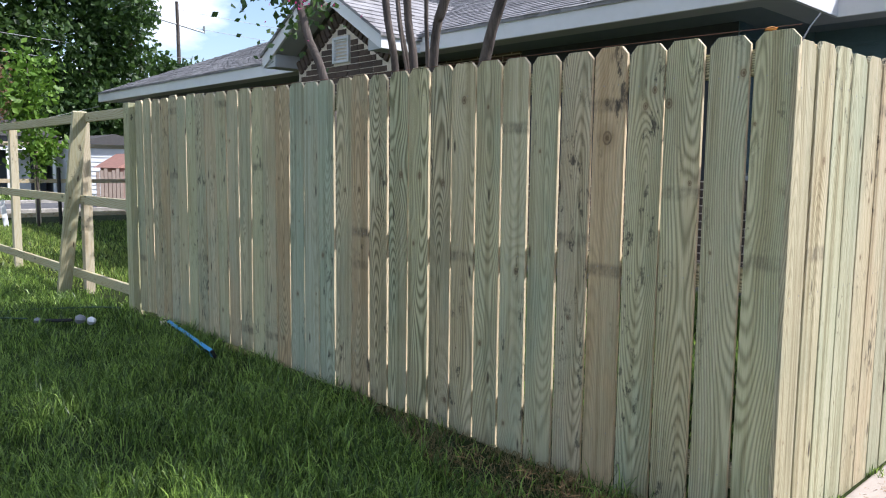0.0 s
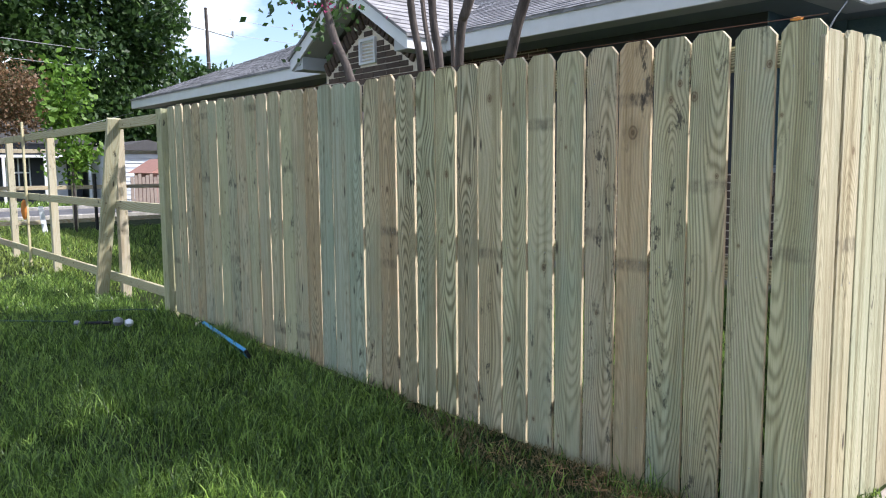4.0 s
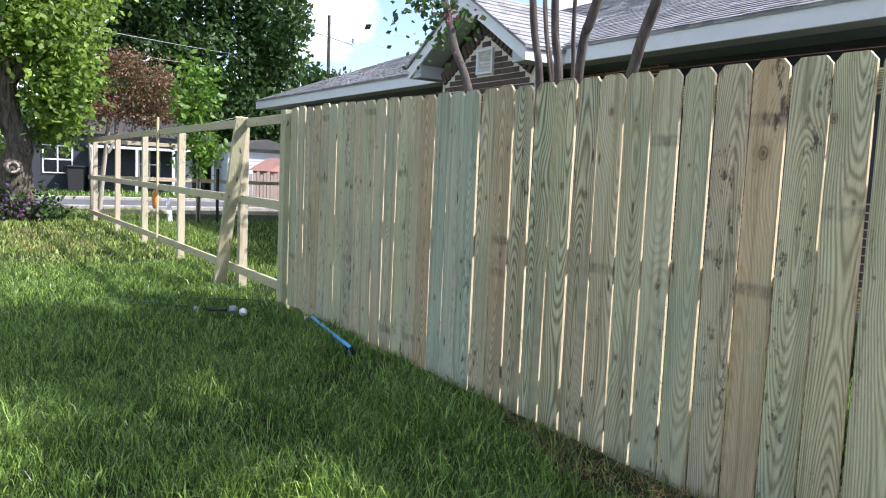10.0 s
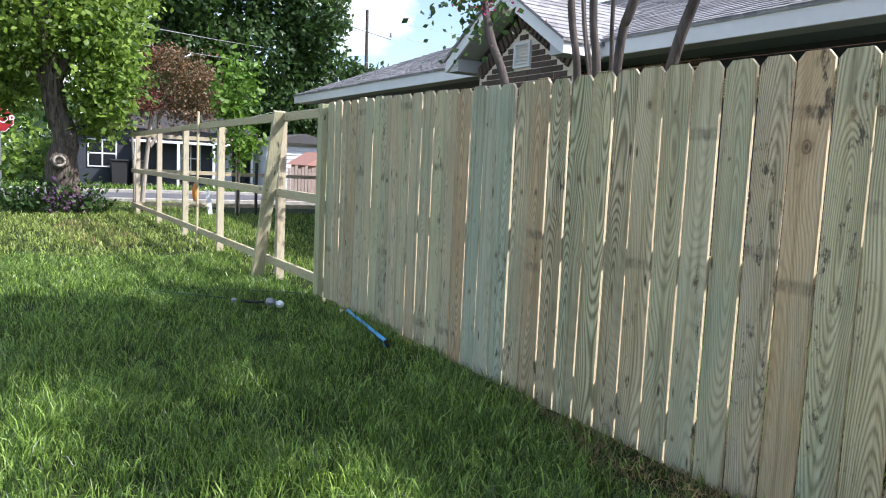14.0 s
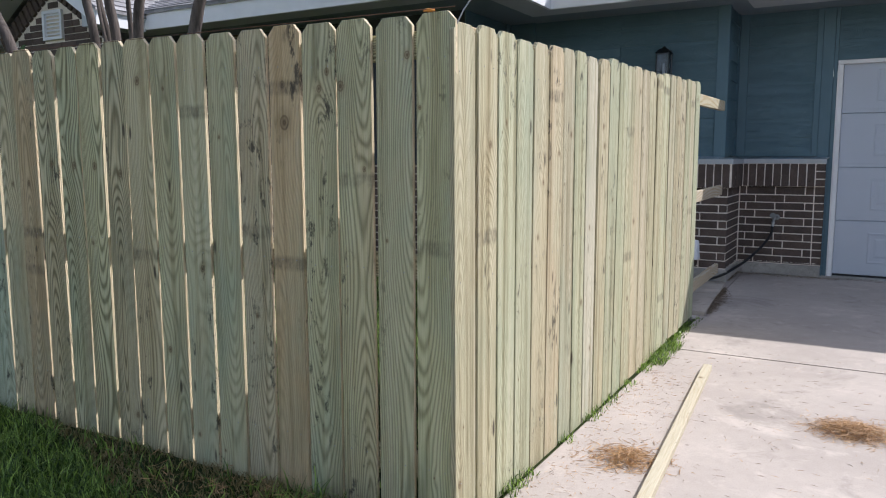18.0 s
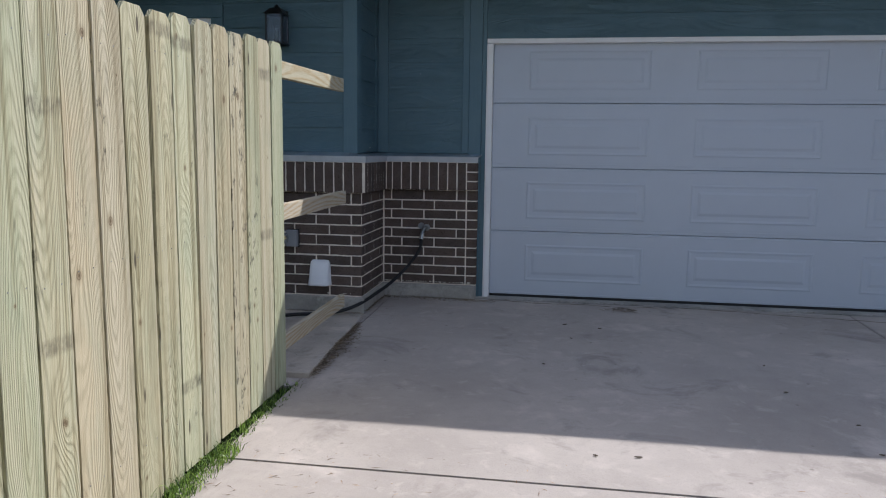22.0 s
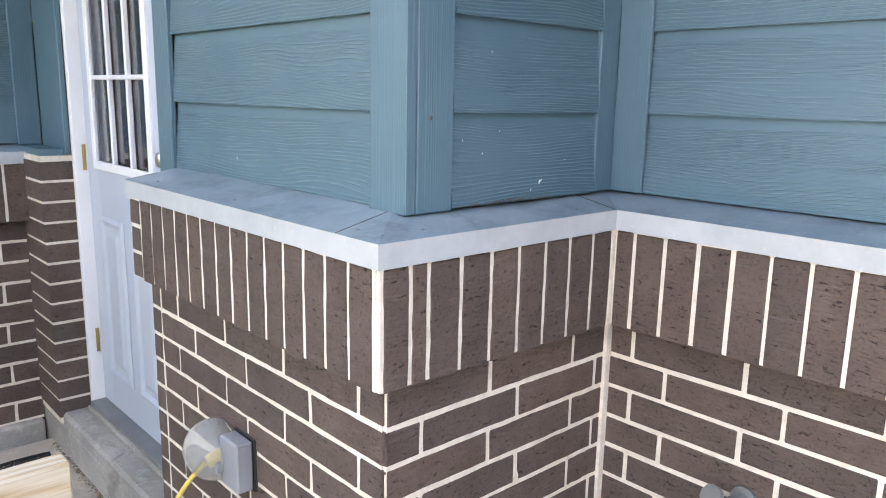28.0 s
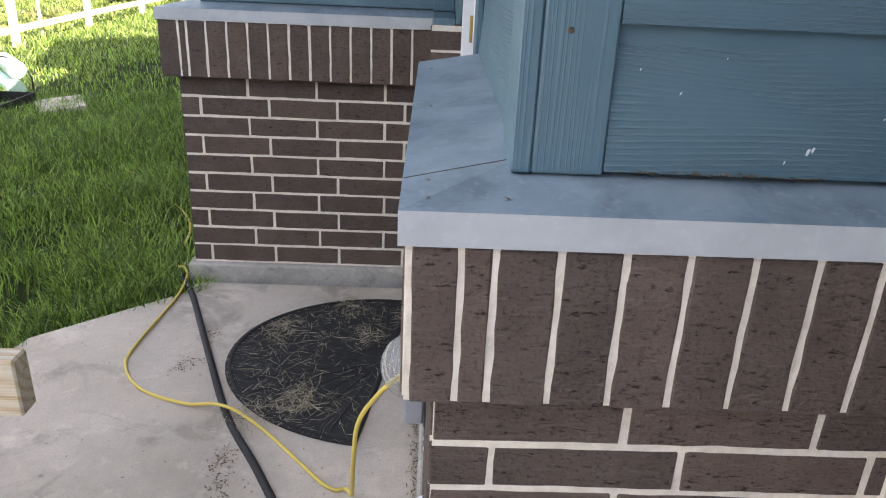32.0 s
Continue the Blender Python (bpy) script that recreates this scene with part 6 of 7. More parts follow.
strands("straw_scatter", "dry straw lying by the fence corner", 420, (-0.55, -0.22), (0.42, 0.08), 0.09, 0.003, STRAW2, 15, 0.035, 0.01)
strands("driveway_litter", "sparse straw scattered over the driveway", 500, (0, 0), (0, 0), 0.045, 0.002, STRAW2, 5, 0.0, 0.002,
        shape=lambda r, n: np.stack([r.uniform(0.1, 3.6, n), r.uniform(-1.0, 3.2, n)], 1))
strands("joint_litter", "dead leaves and twigs in the joint beside the slab", 1100, (0, 0), (0, 0), 0.04, 0.004, TWIG, 6, 0.042, 0.016,
        shape=lambda r, n: (lambda y: np.stack([0.068 - 0.0665 * (y - 4.1) + 0.008 + np.abs(r.normal(0, 0.034, n)) * (0.4 + np.exp(-((y - 4.75) / 0.5) ** 2)), y], 1))(4.05 + 1.68 * r.beta(1.6, 2.0, n)))
strands("joint_litter", "dirt and dead bits along the foundation foot", 520, (0, 0), (0, 0), 0.03, 0.0035, TWIG, 16, 0.058, 0.006,
        shape=lambda r, n: np.stack([r.uniform(-2.3, -0.05, n), 5.695 - np.abs(r.normal(0, 0.012, n))], 1))
strands("joint_litter", "dirt and dead bits along the foundation corner", 520, (0, 0), (0, 0), 0.03, 0.0035, TWIG, 17, 0.072, 0.006,
        shape=lambda r, n: (lambda k: np.where(k[:, None], np.stack([-0.03 + np.abs(r.normal(0, 0.012, n)), r.uniform(5.7, 6.38, n)], 1), np.stack([r.uniform(-0.03, 0.75, n), 6.375 - np.abs(r.normal(0, 0.012, n))], 1)))(r.random(n) < 0.5))


def crumbs(name, label, pts, r0, r1, seed):
    """Small mortar droppings, one joined mesh."""
    rng = random.Random(seed)
    bm = bmesh.new()
    for x, y, z in pts:
        r = rng.uniform(r0, r1)
        bmesh.ops.create_icosphere(bm, subdivisions=1, radius=r, matrix=Matrix.Translation((x, y, z)) @ Matrix.Diagonal((rng.uniform(0.8, 2.2), rng.uniform(0.6, 1.0), rng.uniform(0.4, 0.9), 1)))
    return tagged(part(name, bm, MORTAR), label, "mortar", kind="stuff")


rm = random.Random(88)
crumbs("mortar_droppings", "pale mortar droppings on the foundation ledge", [(rm.uniform(-1.1, -0.06), rm.uniform(5.715, 5.735), 0.207) for k in range(70)] + [(rm.uniform(-0.072, -0.055), rm.uniform(5.75, 6.4), 0.207) for k in range(40)]
       + [(rm.uniform(-0.05, 0.72), rm.uniform(6.40, 6.42), 0.207) for k in range(60)], 0.003, 0.009, 89)
strands("joint_litter", "fallen bits heaped in the corner by the foundation", 420, (0, 0), (0, 0), 0.028, 0.004, TWIG, 27, 0.068, 0.006,
        shape=lambda r, n: np.stack([r.uniform(-0.02, 0.95, n), 6.37 - np.abs(r.normal(0, 0.055, n))], 1))
strands("door_litter", "dead leaves along the garage door sill", 260, (0, 0), (0, 0), 0.035, 0.004, TWIG, 8, 0.073, 0.006,
        shape=lambda r, n: np.stack([r.uniform(0.78, 5.0, n), 6.40 + np.abs(r.normal(0, 0.02, n))], 1))
strands("door_litter", "small clump of dry leaves by the garage door", 160, (2.0, 6.20), (0.07, 0.03), 0.05, 0.004, TWIG, 9, 0.068, 0.012)
strands("mat_litter", "dry grass clippings strewn over the doormat", 1000, (0, 0), (0, 0), 0.085, 0.0014, STRAWG, 10, 0.064, 0.008,
        shape=lambda r, n: (lambda a, q: np.stack([-1.69 + 0.51 * q * np.cos(a) - 0.087 * q * np.sin(a), 5.565 - 0.60 * q * np.sin(a) - 0.077 * q * np.cos(a)], 1))(r.uniform(0.03, 3.11, n), np.sqrt(np.clip(0.35 + 0.3 * r.normal(size=n) + 0.25 * r.integers(0, 3, n), 0, 1))))
for k, (x, y, n) in enumerate(((-1.869, 5.474, 110), (-1.40, 5.264, 170), (-1.908, 5.119, 150), (-1.307, 5.116, 130), (-2.133, 5.376, 110))):
    strands("mat_litter", "small clump of dry grass on the doormat", n, (x, y), (0.055, 0.045), 0.080, 0.0022, STRAWG, 110 + k, 0.066, 0.012)
for k, (x, y) in enumerate(((-1.08, 5.09), (-1.86, 4.83), (-1.62, 4.80), (-0.96, 5.12))):
    strands("slab_litter", "brown dirt specks beside the hose", 70, (x, y), (0.035, 0.03), 0.014, 0.004, TWIG, 130 + k, 0.059, 0.002)
strands("slab_litter", "dark specks of dirt over the slab", 260, (0, 0), (0, 0), 0.012, 0.003, TWIG, 140, 0.059, 0.001,
        shape=lambda r, n: np.stack([r.uniform(-2.2, -0.1, n), r.uniform(4.2, 5.6, n)], 1))
strands("slab_litter", "dry bits along the hose on the slab", 240, (0, 0), (0, 0), 0.03, 0.002, STRAW2, 11, 0.052, 0.003,
        shape=lambda r, n: (lambda t: np.stack([-1.0 - 1.2 * t + r.normal(0, 0.05, n), 5.22 - 0.58 * t + r.normal(0, 0.05, n)], 1))(r.random(n)))
strands("ledge_litter", "dark dirt and husks along the siding foot", 90, (0, 0), (0, 0), 0.012, 0.003, TWIG, 23, 1.318, 0.003,
        shape=lambda r, n: np.stack([-0.108 + np.abs(r.normal(0, 0.004, n)), r.normal(6.09, 0.07, n)], 1))
rngd = random.Random(21)
for k in range(15):
    x, y = rngd.uniform(0.9, 5.0), rngd.uniform(3.2, 6.2)
    tagged(part("dead_leaf", lump(40 + k, 0.010, Matrix.Translation((x, y, drive_z(y) + 0.006)) @ pose(0, 0, 0, 0, 0, rngd.uniform(0, 180)) @ Matrix.Diagonal((rngd.uniform(1, 2.4), 0.6, 0.35, 1)), 1, 0.5), DEBRIS), "small dark dead leaf on the concrete", "leaf", "fallen leaves")
worn = m_plain("worn_patch", (0.31, 0.285, 0.26), 0.9, vary=0.4, bump=0.6, scale=80)
rp = random.Random(5)
rim_ = [(1.775 + (0.165 + rp.uniform(-0.035, 0.02)) * math.cos(a) * 0.9 + 0.06 * math.sin(a), 1.755 + (0.075 + rp.uniform(-0.02, 0.012)) * math.sin(a) - 0.07 * math.cos(a)) for a in [math.tau * k / 30 for k in range(30)]]
tagged(part("concrete_patch", prism(rim_, "z", 0.0, 0.0025), worn), "rough grey spalled patch in the driveway", "patch", kind="structure")

# things in the yard
rolls = thing("pipe_rolls", "two pale green plastic pipe lengths strapped together", "pipe")
for z, dx in ((0.09, 0.0), (0.26, -0.06)):
    part("pipe", tube([(-6.95 + dx, 1.33, z), (-6.45 + dx, 1.72, z)], 0.085, 18), GREENP, rolls)
part("strap", tube(spline([(-6.62, 1.45, 0.0), (-6.55, 1.42, 0.2), (-6.66, 1.5, 0.36), (-6.75, 1.7, 0.2), (-6.7, 1.75, 0.0)], 5), 0.008, 6), BLACK, rolls)
tray = thing("black_tray", "black plastic tray lying on the grass", "tray")
part("base", cube(-6.15, -5.55, 1.72, 2.05, 0.015, 0.03, 0.004), BLACK, tray)
for a in ((-6.15, -6.13, 1.72, 2.05), (-5.57, -5.55, 1.72, 2.05), (-6.13, -5.57, 1.72, 1.74), (-6.13, -5.57, 2.03, 2.05)):
    part("side", cube(*a, 0.03, 0.13, 0.003), BLACK, tray)
tagged(part("paver", cube(-0.26, 0.26, -0.2, 0.2, 0.0, 0.05, 0.008, Matrix.Translation((-6.02, 2.33, 0.02)) @ pose(0, 0, 0, 4, 0, 30)), SLAB), "flat grey stone paver lying in the grass", "paver")
tagged(part("marker_stake", lumber_mesh(0.10, 0.02, 0.60), PLASTW, at=Matrix.Translation((-16.4, 1.5, -0.02)) @ Euler((0.0, -0.12, 1.57)).to_matrix().to_4x4()), "white plastic boundary stake leaning in the lawn", "stake")
tagged(part("tree_stake", tube([(-16.1, 2.45, 0), (-16.1, 2.45, 1.25)], 0.035, 8), BLACKM), "black steel post beside the young maple", "post")


# ---------------------------------------------------------------- trees
def tree(name, label, trunks, bark, blobs, count, size, leafmat, seed, extra=()):
    """trunks: lists of (x, y, z, radius)."""
    tr = thing(name, label, "tree")
    for k, t in enumerate(trunks):
        pts = spline([p[:3] for p in t], 5)
        n = len(pts)
        rad = []
        for i in range(n):
            s = i / (n - 1) * (len(t) - 1)
            j = min(int(s), len(t) - 2)
            rad.append(t[j][3] + (t[j + 1][3] - t[j][3]) * (s - j))
        bm = tube(pts, rad, 12 if rad[0] > 0.1 else 8)
        for v in bm.verts:
            v.co += Vector(noise.noise_vector(v.co * 3.0)) * (0.10 * max(rad[0], 0.05))
        part("trunk" if k == 0 else "limb", bm, bark, tr, smooth=True)
    rng = np.random.default_rng(seed)
    me = leaves("crown", clumps(rng, blobs, count), size, rng)
    part("crown", me, leafmat, tr)
    for bl, n, sz, mt, lab in extra:
        part("foliage", leaves("foliage", clumps(rng, bl, n), sz, rng), mt, tr, lab)
    return tr


big = tree("street_tree", "large spreading tree with rough bark and bright leaves",
     [[(-17.2, -1.38, -0.1, 0.46), (-17.15, -1.42, 0.3, 0.34), (-17.05, -1.50, 1.1, 0.30), (-17.0, -1.42, 1.6, 0.245), (-17.0, -1.62, 2.3, 0.23), (-16.95, -1.68, 2.9, 0.21), (-16.9, -1.9, 4.2, 0.17), (-16.9, -2.3, 6.0, 0.10)],
      [(-16.95, -1.68, 2.7, 0.15), (-16.7, -1.2, 3.5, 0.12), (-16.6, -0.7, 4.8, 0.08), (-16.5, -0.3, 6.2, 0.04)],
      [(-16.95, -1.72, 2.6, 0.10), (-16.9, -2.3, 3.2, 0.07), (-16.8, -3.6, 3.9, 0.04)],
      [(-16.95, -1.65, 2.5, 0.04), (-16.8, -2.0, 2.9, 0.03), (-16.7, -2.5, 3.1, 0.015)],
      [(-17.0, -1.75, 3.2, 0.12), (-17.9, -1.4, 4.2, 0.08), (-18.9, -0.9, 5.5, 0.05)]],
     BARK,
     [(-16.6, -0.55, 2.35, 0.7, 0.45, 0.55), (-16.6, -0.45, 3.0, 0.8, 0.55, 0.6), (-16.5, -1.0, 2.9, 0.6, 0.4, 0.8), (-16.7, -0.7, 3.8, 1.0, 0.8, 0.7), (-17.6, -0.8, 1.95, 0.6, 0.45, 0.35),
      (-16.9, -2.6, 3.3, 1.0, 0.9, 0.6), (-16.6, -2.0, 4.3, 1.3, 1.5, 0.9), (-16.9, -4.0, 3.4, 1.2, 1.2, 1.0), (-17.4, -2.9, 2.55, 0.8, 0.8, 0.5),
      (-17.2, -0.5, 4.9, 1.3, 1.0, 1.0), (-17.0, -2.4, 6.2, 2.0, 2.4, 1.4), (-17.2, -5.2, 5.2, 1.8, 1.8, 1.6), (-18.4, -1.2, 4.2, 1.2, 1.6, 1.2), (-18.6, -3.2, 3.2, 1.2, 1.4, 1.0), (-17.6, -5.4, 2.7, 1.3, 1.2, 0.9), (-20.6, -2.3, 2.55, 0.4, 0.35, 0.35), (-20.6, -2.2, 3.0, 0.8, 0.9, 0.55), (-20.8, -3.3, 1.9, 0.4, 0.4, 0.4)],
     40000, 0.15, LEAF_A, 31)
part("burl", lump(17, 0.20, Matrix.Translation((-16.72, -1.56, 1.10)) @ Matrix.Diagonal((0.55, 0.95, 0.9, 1)), 3, 0.2), BARK, big, "round bark burl with a healed cut")
ring_ = [(-16.60, -1.56 + 0.105 * math.cos(k * math.tau / 16), 1.10 + 0.10 * math.sin(k * math.tau / 16)) for k in range(17)]
part("healed_cut", tube(ring_, 0.03, 6), BARKP, big, "pale rounded lip round the healed cut", smooth=True)
tree("shade_tree", "tall dense dark-green tree across the street",
     [[(-40, 8.5, 0, 0.5), (-40, 8.3, 3, 0.4), (-40, 8.0, 8, 0.25)], [(-40, 8.2, 3.5, 0.25), (-39.5, 11, 6, 0.15), (-39, 13.5, 8, 0.08)], [(-40, 8.2, 3.5, 0.25), (-39.5, 5.5, 6, 0.15), (-39, 4, 9, 0.08)]],
     BARK,
     [(-40, 6.0, 6.5, 2.5, 3.0, 2.6), (-40, 9.5, 7.0, 2.5, 3.2, 2.6), (-39, 5.0, 10.0, 2.5, 2.8, 2.4), (-40, 9.0, 11.5, 2.5, 3.4, 2.8), (-39, 12.2, 9.2, 2.2, 2.0, 2.2), (-38, 4.2, 4.6, 1.6, 1.6, 1.6),
      (-40, 13.5, 5.6, 2, 2.6, 2.2), (-39, 15.8, 5.4, 1.5, 1.6, 1.6), (-39, 11.0, 4.2, 1.5, 2.5, 1.6), (-39, 8.0, 4.0, 1.5, 3.0, 1.4), (-41, 11.5, 3.2, 1.2, 4.5, 1.6), (-41, 5.5, 3.2, 1.2, 3.0, 1.5)],
     42000, 0.32, LEAF_B, 32)
tree("red_crape_myrtle", "crape myrtle with pale trunks and faded reddish crown",
     [[(-19.0, 0.42, 0, 0.07), (-19.0, 0.45, 0.4, 0.06), (-19.0, 0.58, 1.75, 0.052), (-19.0, 0.66, 2.46, 0.045), (-19, 0.81, 3.04, 0.02)], [(-19, 0.80, 1.85, 0.045), (-18.95, 0.82, 2.34, 0.042), (-18.9, 1.0, 2.6, 0.035), (-18.9, 1.2, 2.74, 0.025)],
      [(-19.1, 0.26, 0.1, 0.04), (-19.1, 0.26, 0.75, 0.035), (-19.1, 0.19, 1.94, 0.028), (-19.1, 0.12, 2.3, 0.02)], [(-19, 0.60, 1.5, 0.04), (-19, 0.72, 1.7, 0.042), (-19, 0.80, 1.88, 0.045)]],
     BARKP, [(-19, 1.0, 3.7, 0.6, 0.55, 0.3), (-19, 1.6, 3.4, 0.7, 0.6, 0.35), (-19, 0.45, 3.2, 0.5, 0.3, 0.3), (-19, 2.0, 2.85, 0.6, 0.35, 0.5), (-19, 1.35, 2.9, 0.7, 0.5, 0.4), (-19, 0.45, 2.5, 0.5, 0.4, 0.3), (-19, 1.5, 2.4, 0.5, 0.5, 0.25)],
     7500, 0.075, LEAF_D, 33, extra=(([(-18.85, 0.75, 2.75, 0.3, 0.4, 0.18), (-18.9, 0.6, 3.8, 0.3, 0.3, 0.12), (-18.85, 0.5, 2.55, 0.35, 0.35, 0.2), (-18.85, 0.35, 3.15, 0.3, 0.25, 0.2)], 750, 0.07, LEAF_R, "faded red blossom clusters"),))
tree("young_maple", "slim young maple with bright yellow-green leaves",
     [[(-16.2, 2.05, 0, 0.03), (-16.2, 2.05, 1.4, 0.025), (-16.2, 1.95, 3.4, 0.01)]], BARKS,
     [(-16.2, 1.95, 2.9, 0.28, 0.26, 0.4), (-16.2, 1.9, 3.4, 0.15, 0.14, 0.3), (-16.2, 2.3, 3.1, 0.15, 0.18, 0.25), (-16.2, 1.8, 2.6, 0.25, 0.24, 0.25), (-16.2, 1.95, 2.2, 0.30, 0.30, 0.3), (-16.2, 2.25, 1.75, 0.3, 0.25, 0.22), (-16.2, 2.05, 1.5, 0.3, 0.38, 0.22)],
     1500, 0.14, LEAF_C, 34)
tree("crape_myrtle", "multi-trunk crape myrtle rising behind the fence",
     [[(-4.2, 1.5, 0, 0.05), (-4.55, 1.5, 1.2, 0.048), (-4.95, 1.5, 2.18, 0.042), (-5.23, 1.5, 2.63, 0.04), (-5.5, 1.5, 3.4, 0.03), (-5.6, 1.6, 4.4, 0.012), (-4.2, 2.2, 5.0, 0.006)],
      [(-3.95, 1.5, 0, 0.04), (-3.88, 1.5, 1.4, 0.036), (-3.9, 1.5, 2.17, 0.034), (-4.02, 1.5, 2.7, 0.032), (-4.3, 1.6, 4.0, 0.018)],
      [(-3.75, 1.55, 0, 0.028), (-3.70, 1.5, 1.5, 0.024), (-3.75, 1.5, 2.18, 0.022), (-3.87, 1.5, 2.7, 0.020), (-4.0, 1.5, 4.2, 0.01)],
      [(-3.65, 1.5, 0, 0.045), (-3.62, 1.5, 1.4, 0.040), (-3.66, 1.5, 2.17, 0.036), (-3.75, 1.5, 2.68, 0.034), (-3.8, 1.5, 4.2, 0.016)],
      [(-3.55, 1.55, 0, 0.022), (-3.50, 1.5, 1.5, 0.019), (-3.49, 1.5, 2.16, 0.018), (-3.515, 1.5, 2.65, 0.017), (-3.5, 1.5, 4.2, 0.01)],
      [(-3.5, 1.45, 0, 0.045), (-3.44, 1.5, 1.4, 0.038), (-3.42, 1.5, 2.15, 0.035), (-3.38, 1.5, 2.45, 0.036), (-3.30, 1.5, 2.62, 0.040), (-3.0, 1.6, 3.6, 0.026), (-2.7, 1.7, 4.5, 0.012)],
      [(-3.58, 1.42, 1.6, 0.010), (-3.66, 1.42, 2.1, 0.012), (-3.72, 1.42, 2.35, 0.012), (-3.80, 1.42, 2.8, 0.008)],
      [(-3.4, 1.5, 0, 0.05), (-3.12, 1.5, 1.2, 0.045), (-2.86, 1.5, 2.13, 0.041), (-2.70, 1.5, 2.55, 0.04), (-2.2, 1.6, 3.8, 0.028), (-1.2, 1.8, 5.0, 0.012), (0.6, 2.2, 5.2, 0.006)]],
     BARKS,
     # Unseen crown, blobs placed to drop dappled shade on the lawn.
     [(-2.15, 1.55, 5.0, 0.75, 0.6, 0.35), (-1.35, 1.85, 5.0, 0.7, 0.42, 0.35), (-1.3, 0.95, 5.0, 0.75, 0.55, 0.35), (-2.2, 0.7, 4.9, 0.7, 0.5, 0.35), (-0.72, 1.8, 5.0, 0.3, 0.4, 0.3),
      (0.78, 2.05, 5.0, 0.32, 0.25, 0.25), (0.95, 1.75, 5.0, 0.32, 0.28, 0.3), (-0.35, 0.25, 5.0, 0.45, 0.28, 0.3), (-0.25, 1.75, 5.0, 0.36, 0.25, 0.3), (-0.5, 0.35, 5.0, 0.7, 0.4, 0.3), (-2.6, 1.1, 5.0, 0.35, 0.5, 0.3)],
     19000, 0.12, LEAF_B, 35,
     extra=(([(-5.62, 1.5, 2.72, 0.14, 0.12, 0.18), (-5.50, 1.48, 3.0, 0.28, 0.2, 0.2), (-5.75, 1.5, 3.1, 0.2, 0.2, 0.15)], 260, 0.085, LEAF_B, "low sprig of dark leaves"),
            ([(-5.22, 1.45, 2.86, 0.07, 0.06, 0.09)], 60, 0.035, LEAF_P, "small pink blossom cluster")))
bush = thing("liriope_bush", "low dark bush with purple flowers under the tree", "bush")
rb = np.random.default_rng(41)
part("foliage", leaves("foliage", clumps(rb, [(-16.9, -1.5, 0.2, 0.4, 0.7, 0.3), (-16.9, -2.2, 0.2, 0.4, 0.5, 0.3), (-17.0, -0.9, 0.15, 0.3, 0.4, 0.2)], 1500), 0.13, rb, -0.6), LEAF_B, bush)
tagged(part("purple_blossom", leaves("purple_blossom", clumps(rb, [(-16.6, -1.5, 0.25, 0.25, 0.5, 0.22)], 260), 0.07, rb, -0.6), m_leaf("purple_flower", (0.10, 0.04, 0.12), (0.28, 0.14, 0.30)), bush), kind="stuff")


def woods():
    rng = np.random.default_rng(51)
    blobs = []
    for k in range(60):
        a = -1.15 + 2.6 * k / 60
        r = rng.uniform(58, 80)
        blobs.append((-r * math.cos(a), r * math.sin(a) + 2, rng.uniform(1.5, 5.5), 4, 5, rng.uniform(2.5, 5)))
    return leaves("distant_woods", clumps(rng, blobs, 26000), 0.95, rng)


tagged(part("distant_woods", woods(), LEAF_B), "belt of dark trees along the far streets", "woods", kind="stuff")

# Unseen leaf belt, added to cut sky light on the walls facing +x.
rc = np.random.default_rng(53)
belt = [(12.5 + rc.uniform(-0.8, 0.8), -15 + k * 1.5, rc.uniform(2.0, 4.2), 1.3, 1.4, 2.2) for k in range(20)]
tagged(part("sky_block_trees", leaves("sky_block_trees", clumps(rc, belt, 10000), 0.5, rc), LEAF_B), "belt of unseen trees added to block sky light", "woods", kind="stuff")

# ---------------------------------------------------------------- street and neighbours
street = thing("road", "grey asphalt street with pale concrete kerbs", "road", kind="structure")
part("asphalt", cube(-27.0, -21.6, -120, 120, -0.06, -0.006), ASPHALT, street)
for x0, x1 in ((-21.6, -21.45), (-27.15, -27.0)):
    part("kerb", cube(x0, x1, -120, 120, -0.06, 0.10, 0.02), PLINTH, street)


def stop_sign():
    sg = thing("stop_sign", "red octagonal stop sign half hidden by leaves", "sign")
    x, y, z, r = -23.0, -2.62, 2.10, 0.36
    o = [(y + r * math.cos(math.tau * (k + 0.5) / 8), z + r * math.sin(math.tau * (k + 0.5) / 8)) for k in range(8)]
    i = [(y + (r - 0.02) * math.cos(math.tau * (k + 0.5) / 8), z + (r - 0.02) * math.sin(math.tau * (k + 0.5) / 8)) for k in range(8)]
    part("border", prism(o, "x", x, x + 0.004), TRIMW, sg)
    part("plate", prism(i, "x", x + 0.0045, x + 0.008), REDS, sg)
    cu = bpy.data.curves.new("lettering", "FONT")
    cu.body, cu.size, cu.align_x, cu.align_y, cu.extrude = "STOP", 0.31, "CENTER", "CENTER", 0.001
    tx = new("lettering_source", cu)
    tx.matrix_basis = Matrix.Identity(4)
    me = bpy.data.meshes.new_from_object(tx.evaluated_get(bpy.context.evaluated_depsgraph_get()))
    bpy.data.objects.remove(tx)
    me.materials.clear()
    part("lettering", me, TRIMW, sg, "white letters reading STOP", at=Matrix.Translation((x + 0.011, y, z)) @ pose(0, 0, 0, 90, 0, 90))
    part("post", cube(x - 0.05, x - 0.005, y - 0.03, y + 0.03, -0.05, z + 0.3, 0.008), GREYPOST, sg)


stop_sign()


DARKROOF = m_plain("dark_roof_shingle", (0.07, 0.068, 0.068), 0.9, vary=0.3, bump=0.5, scale=60)


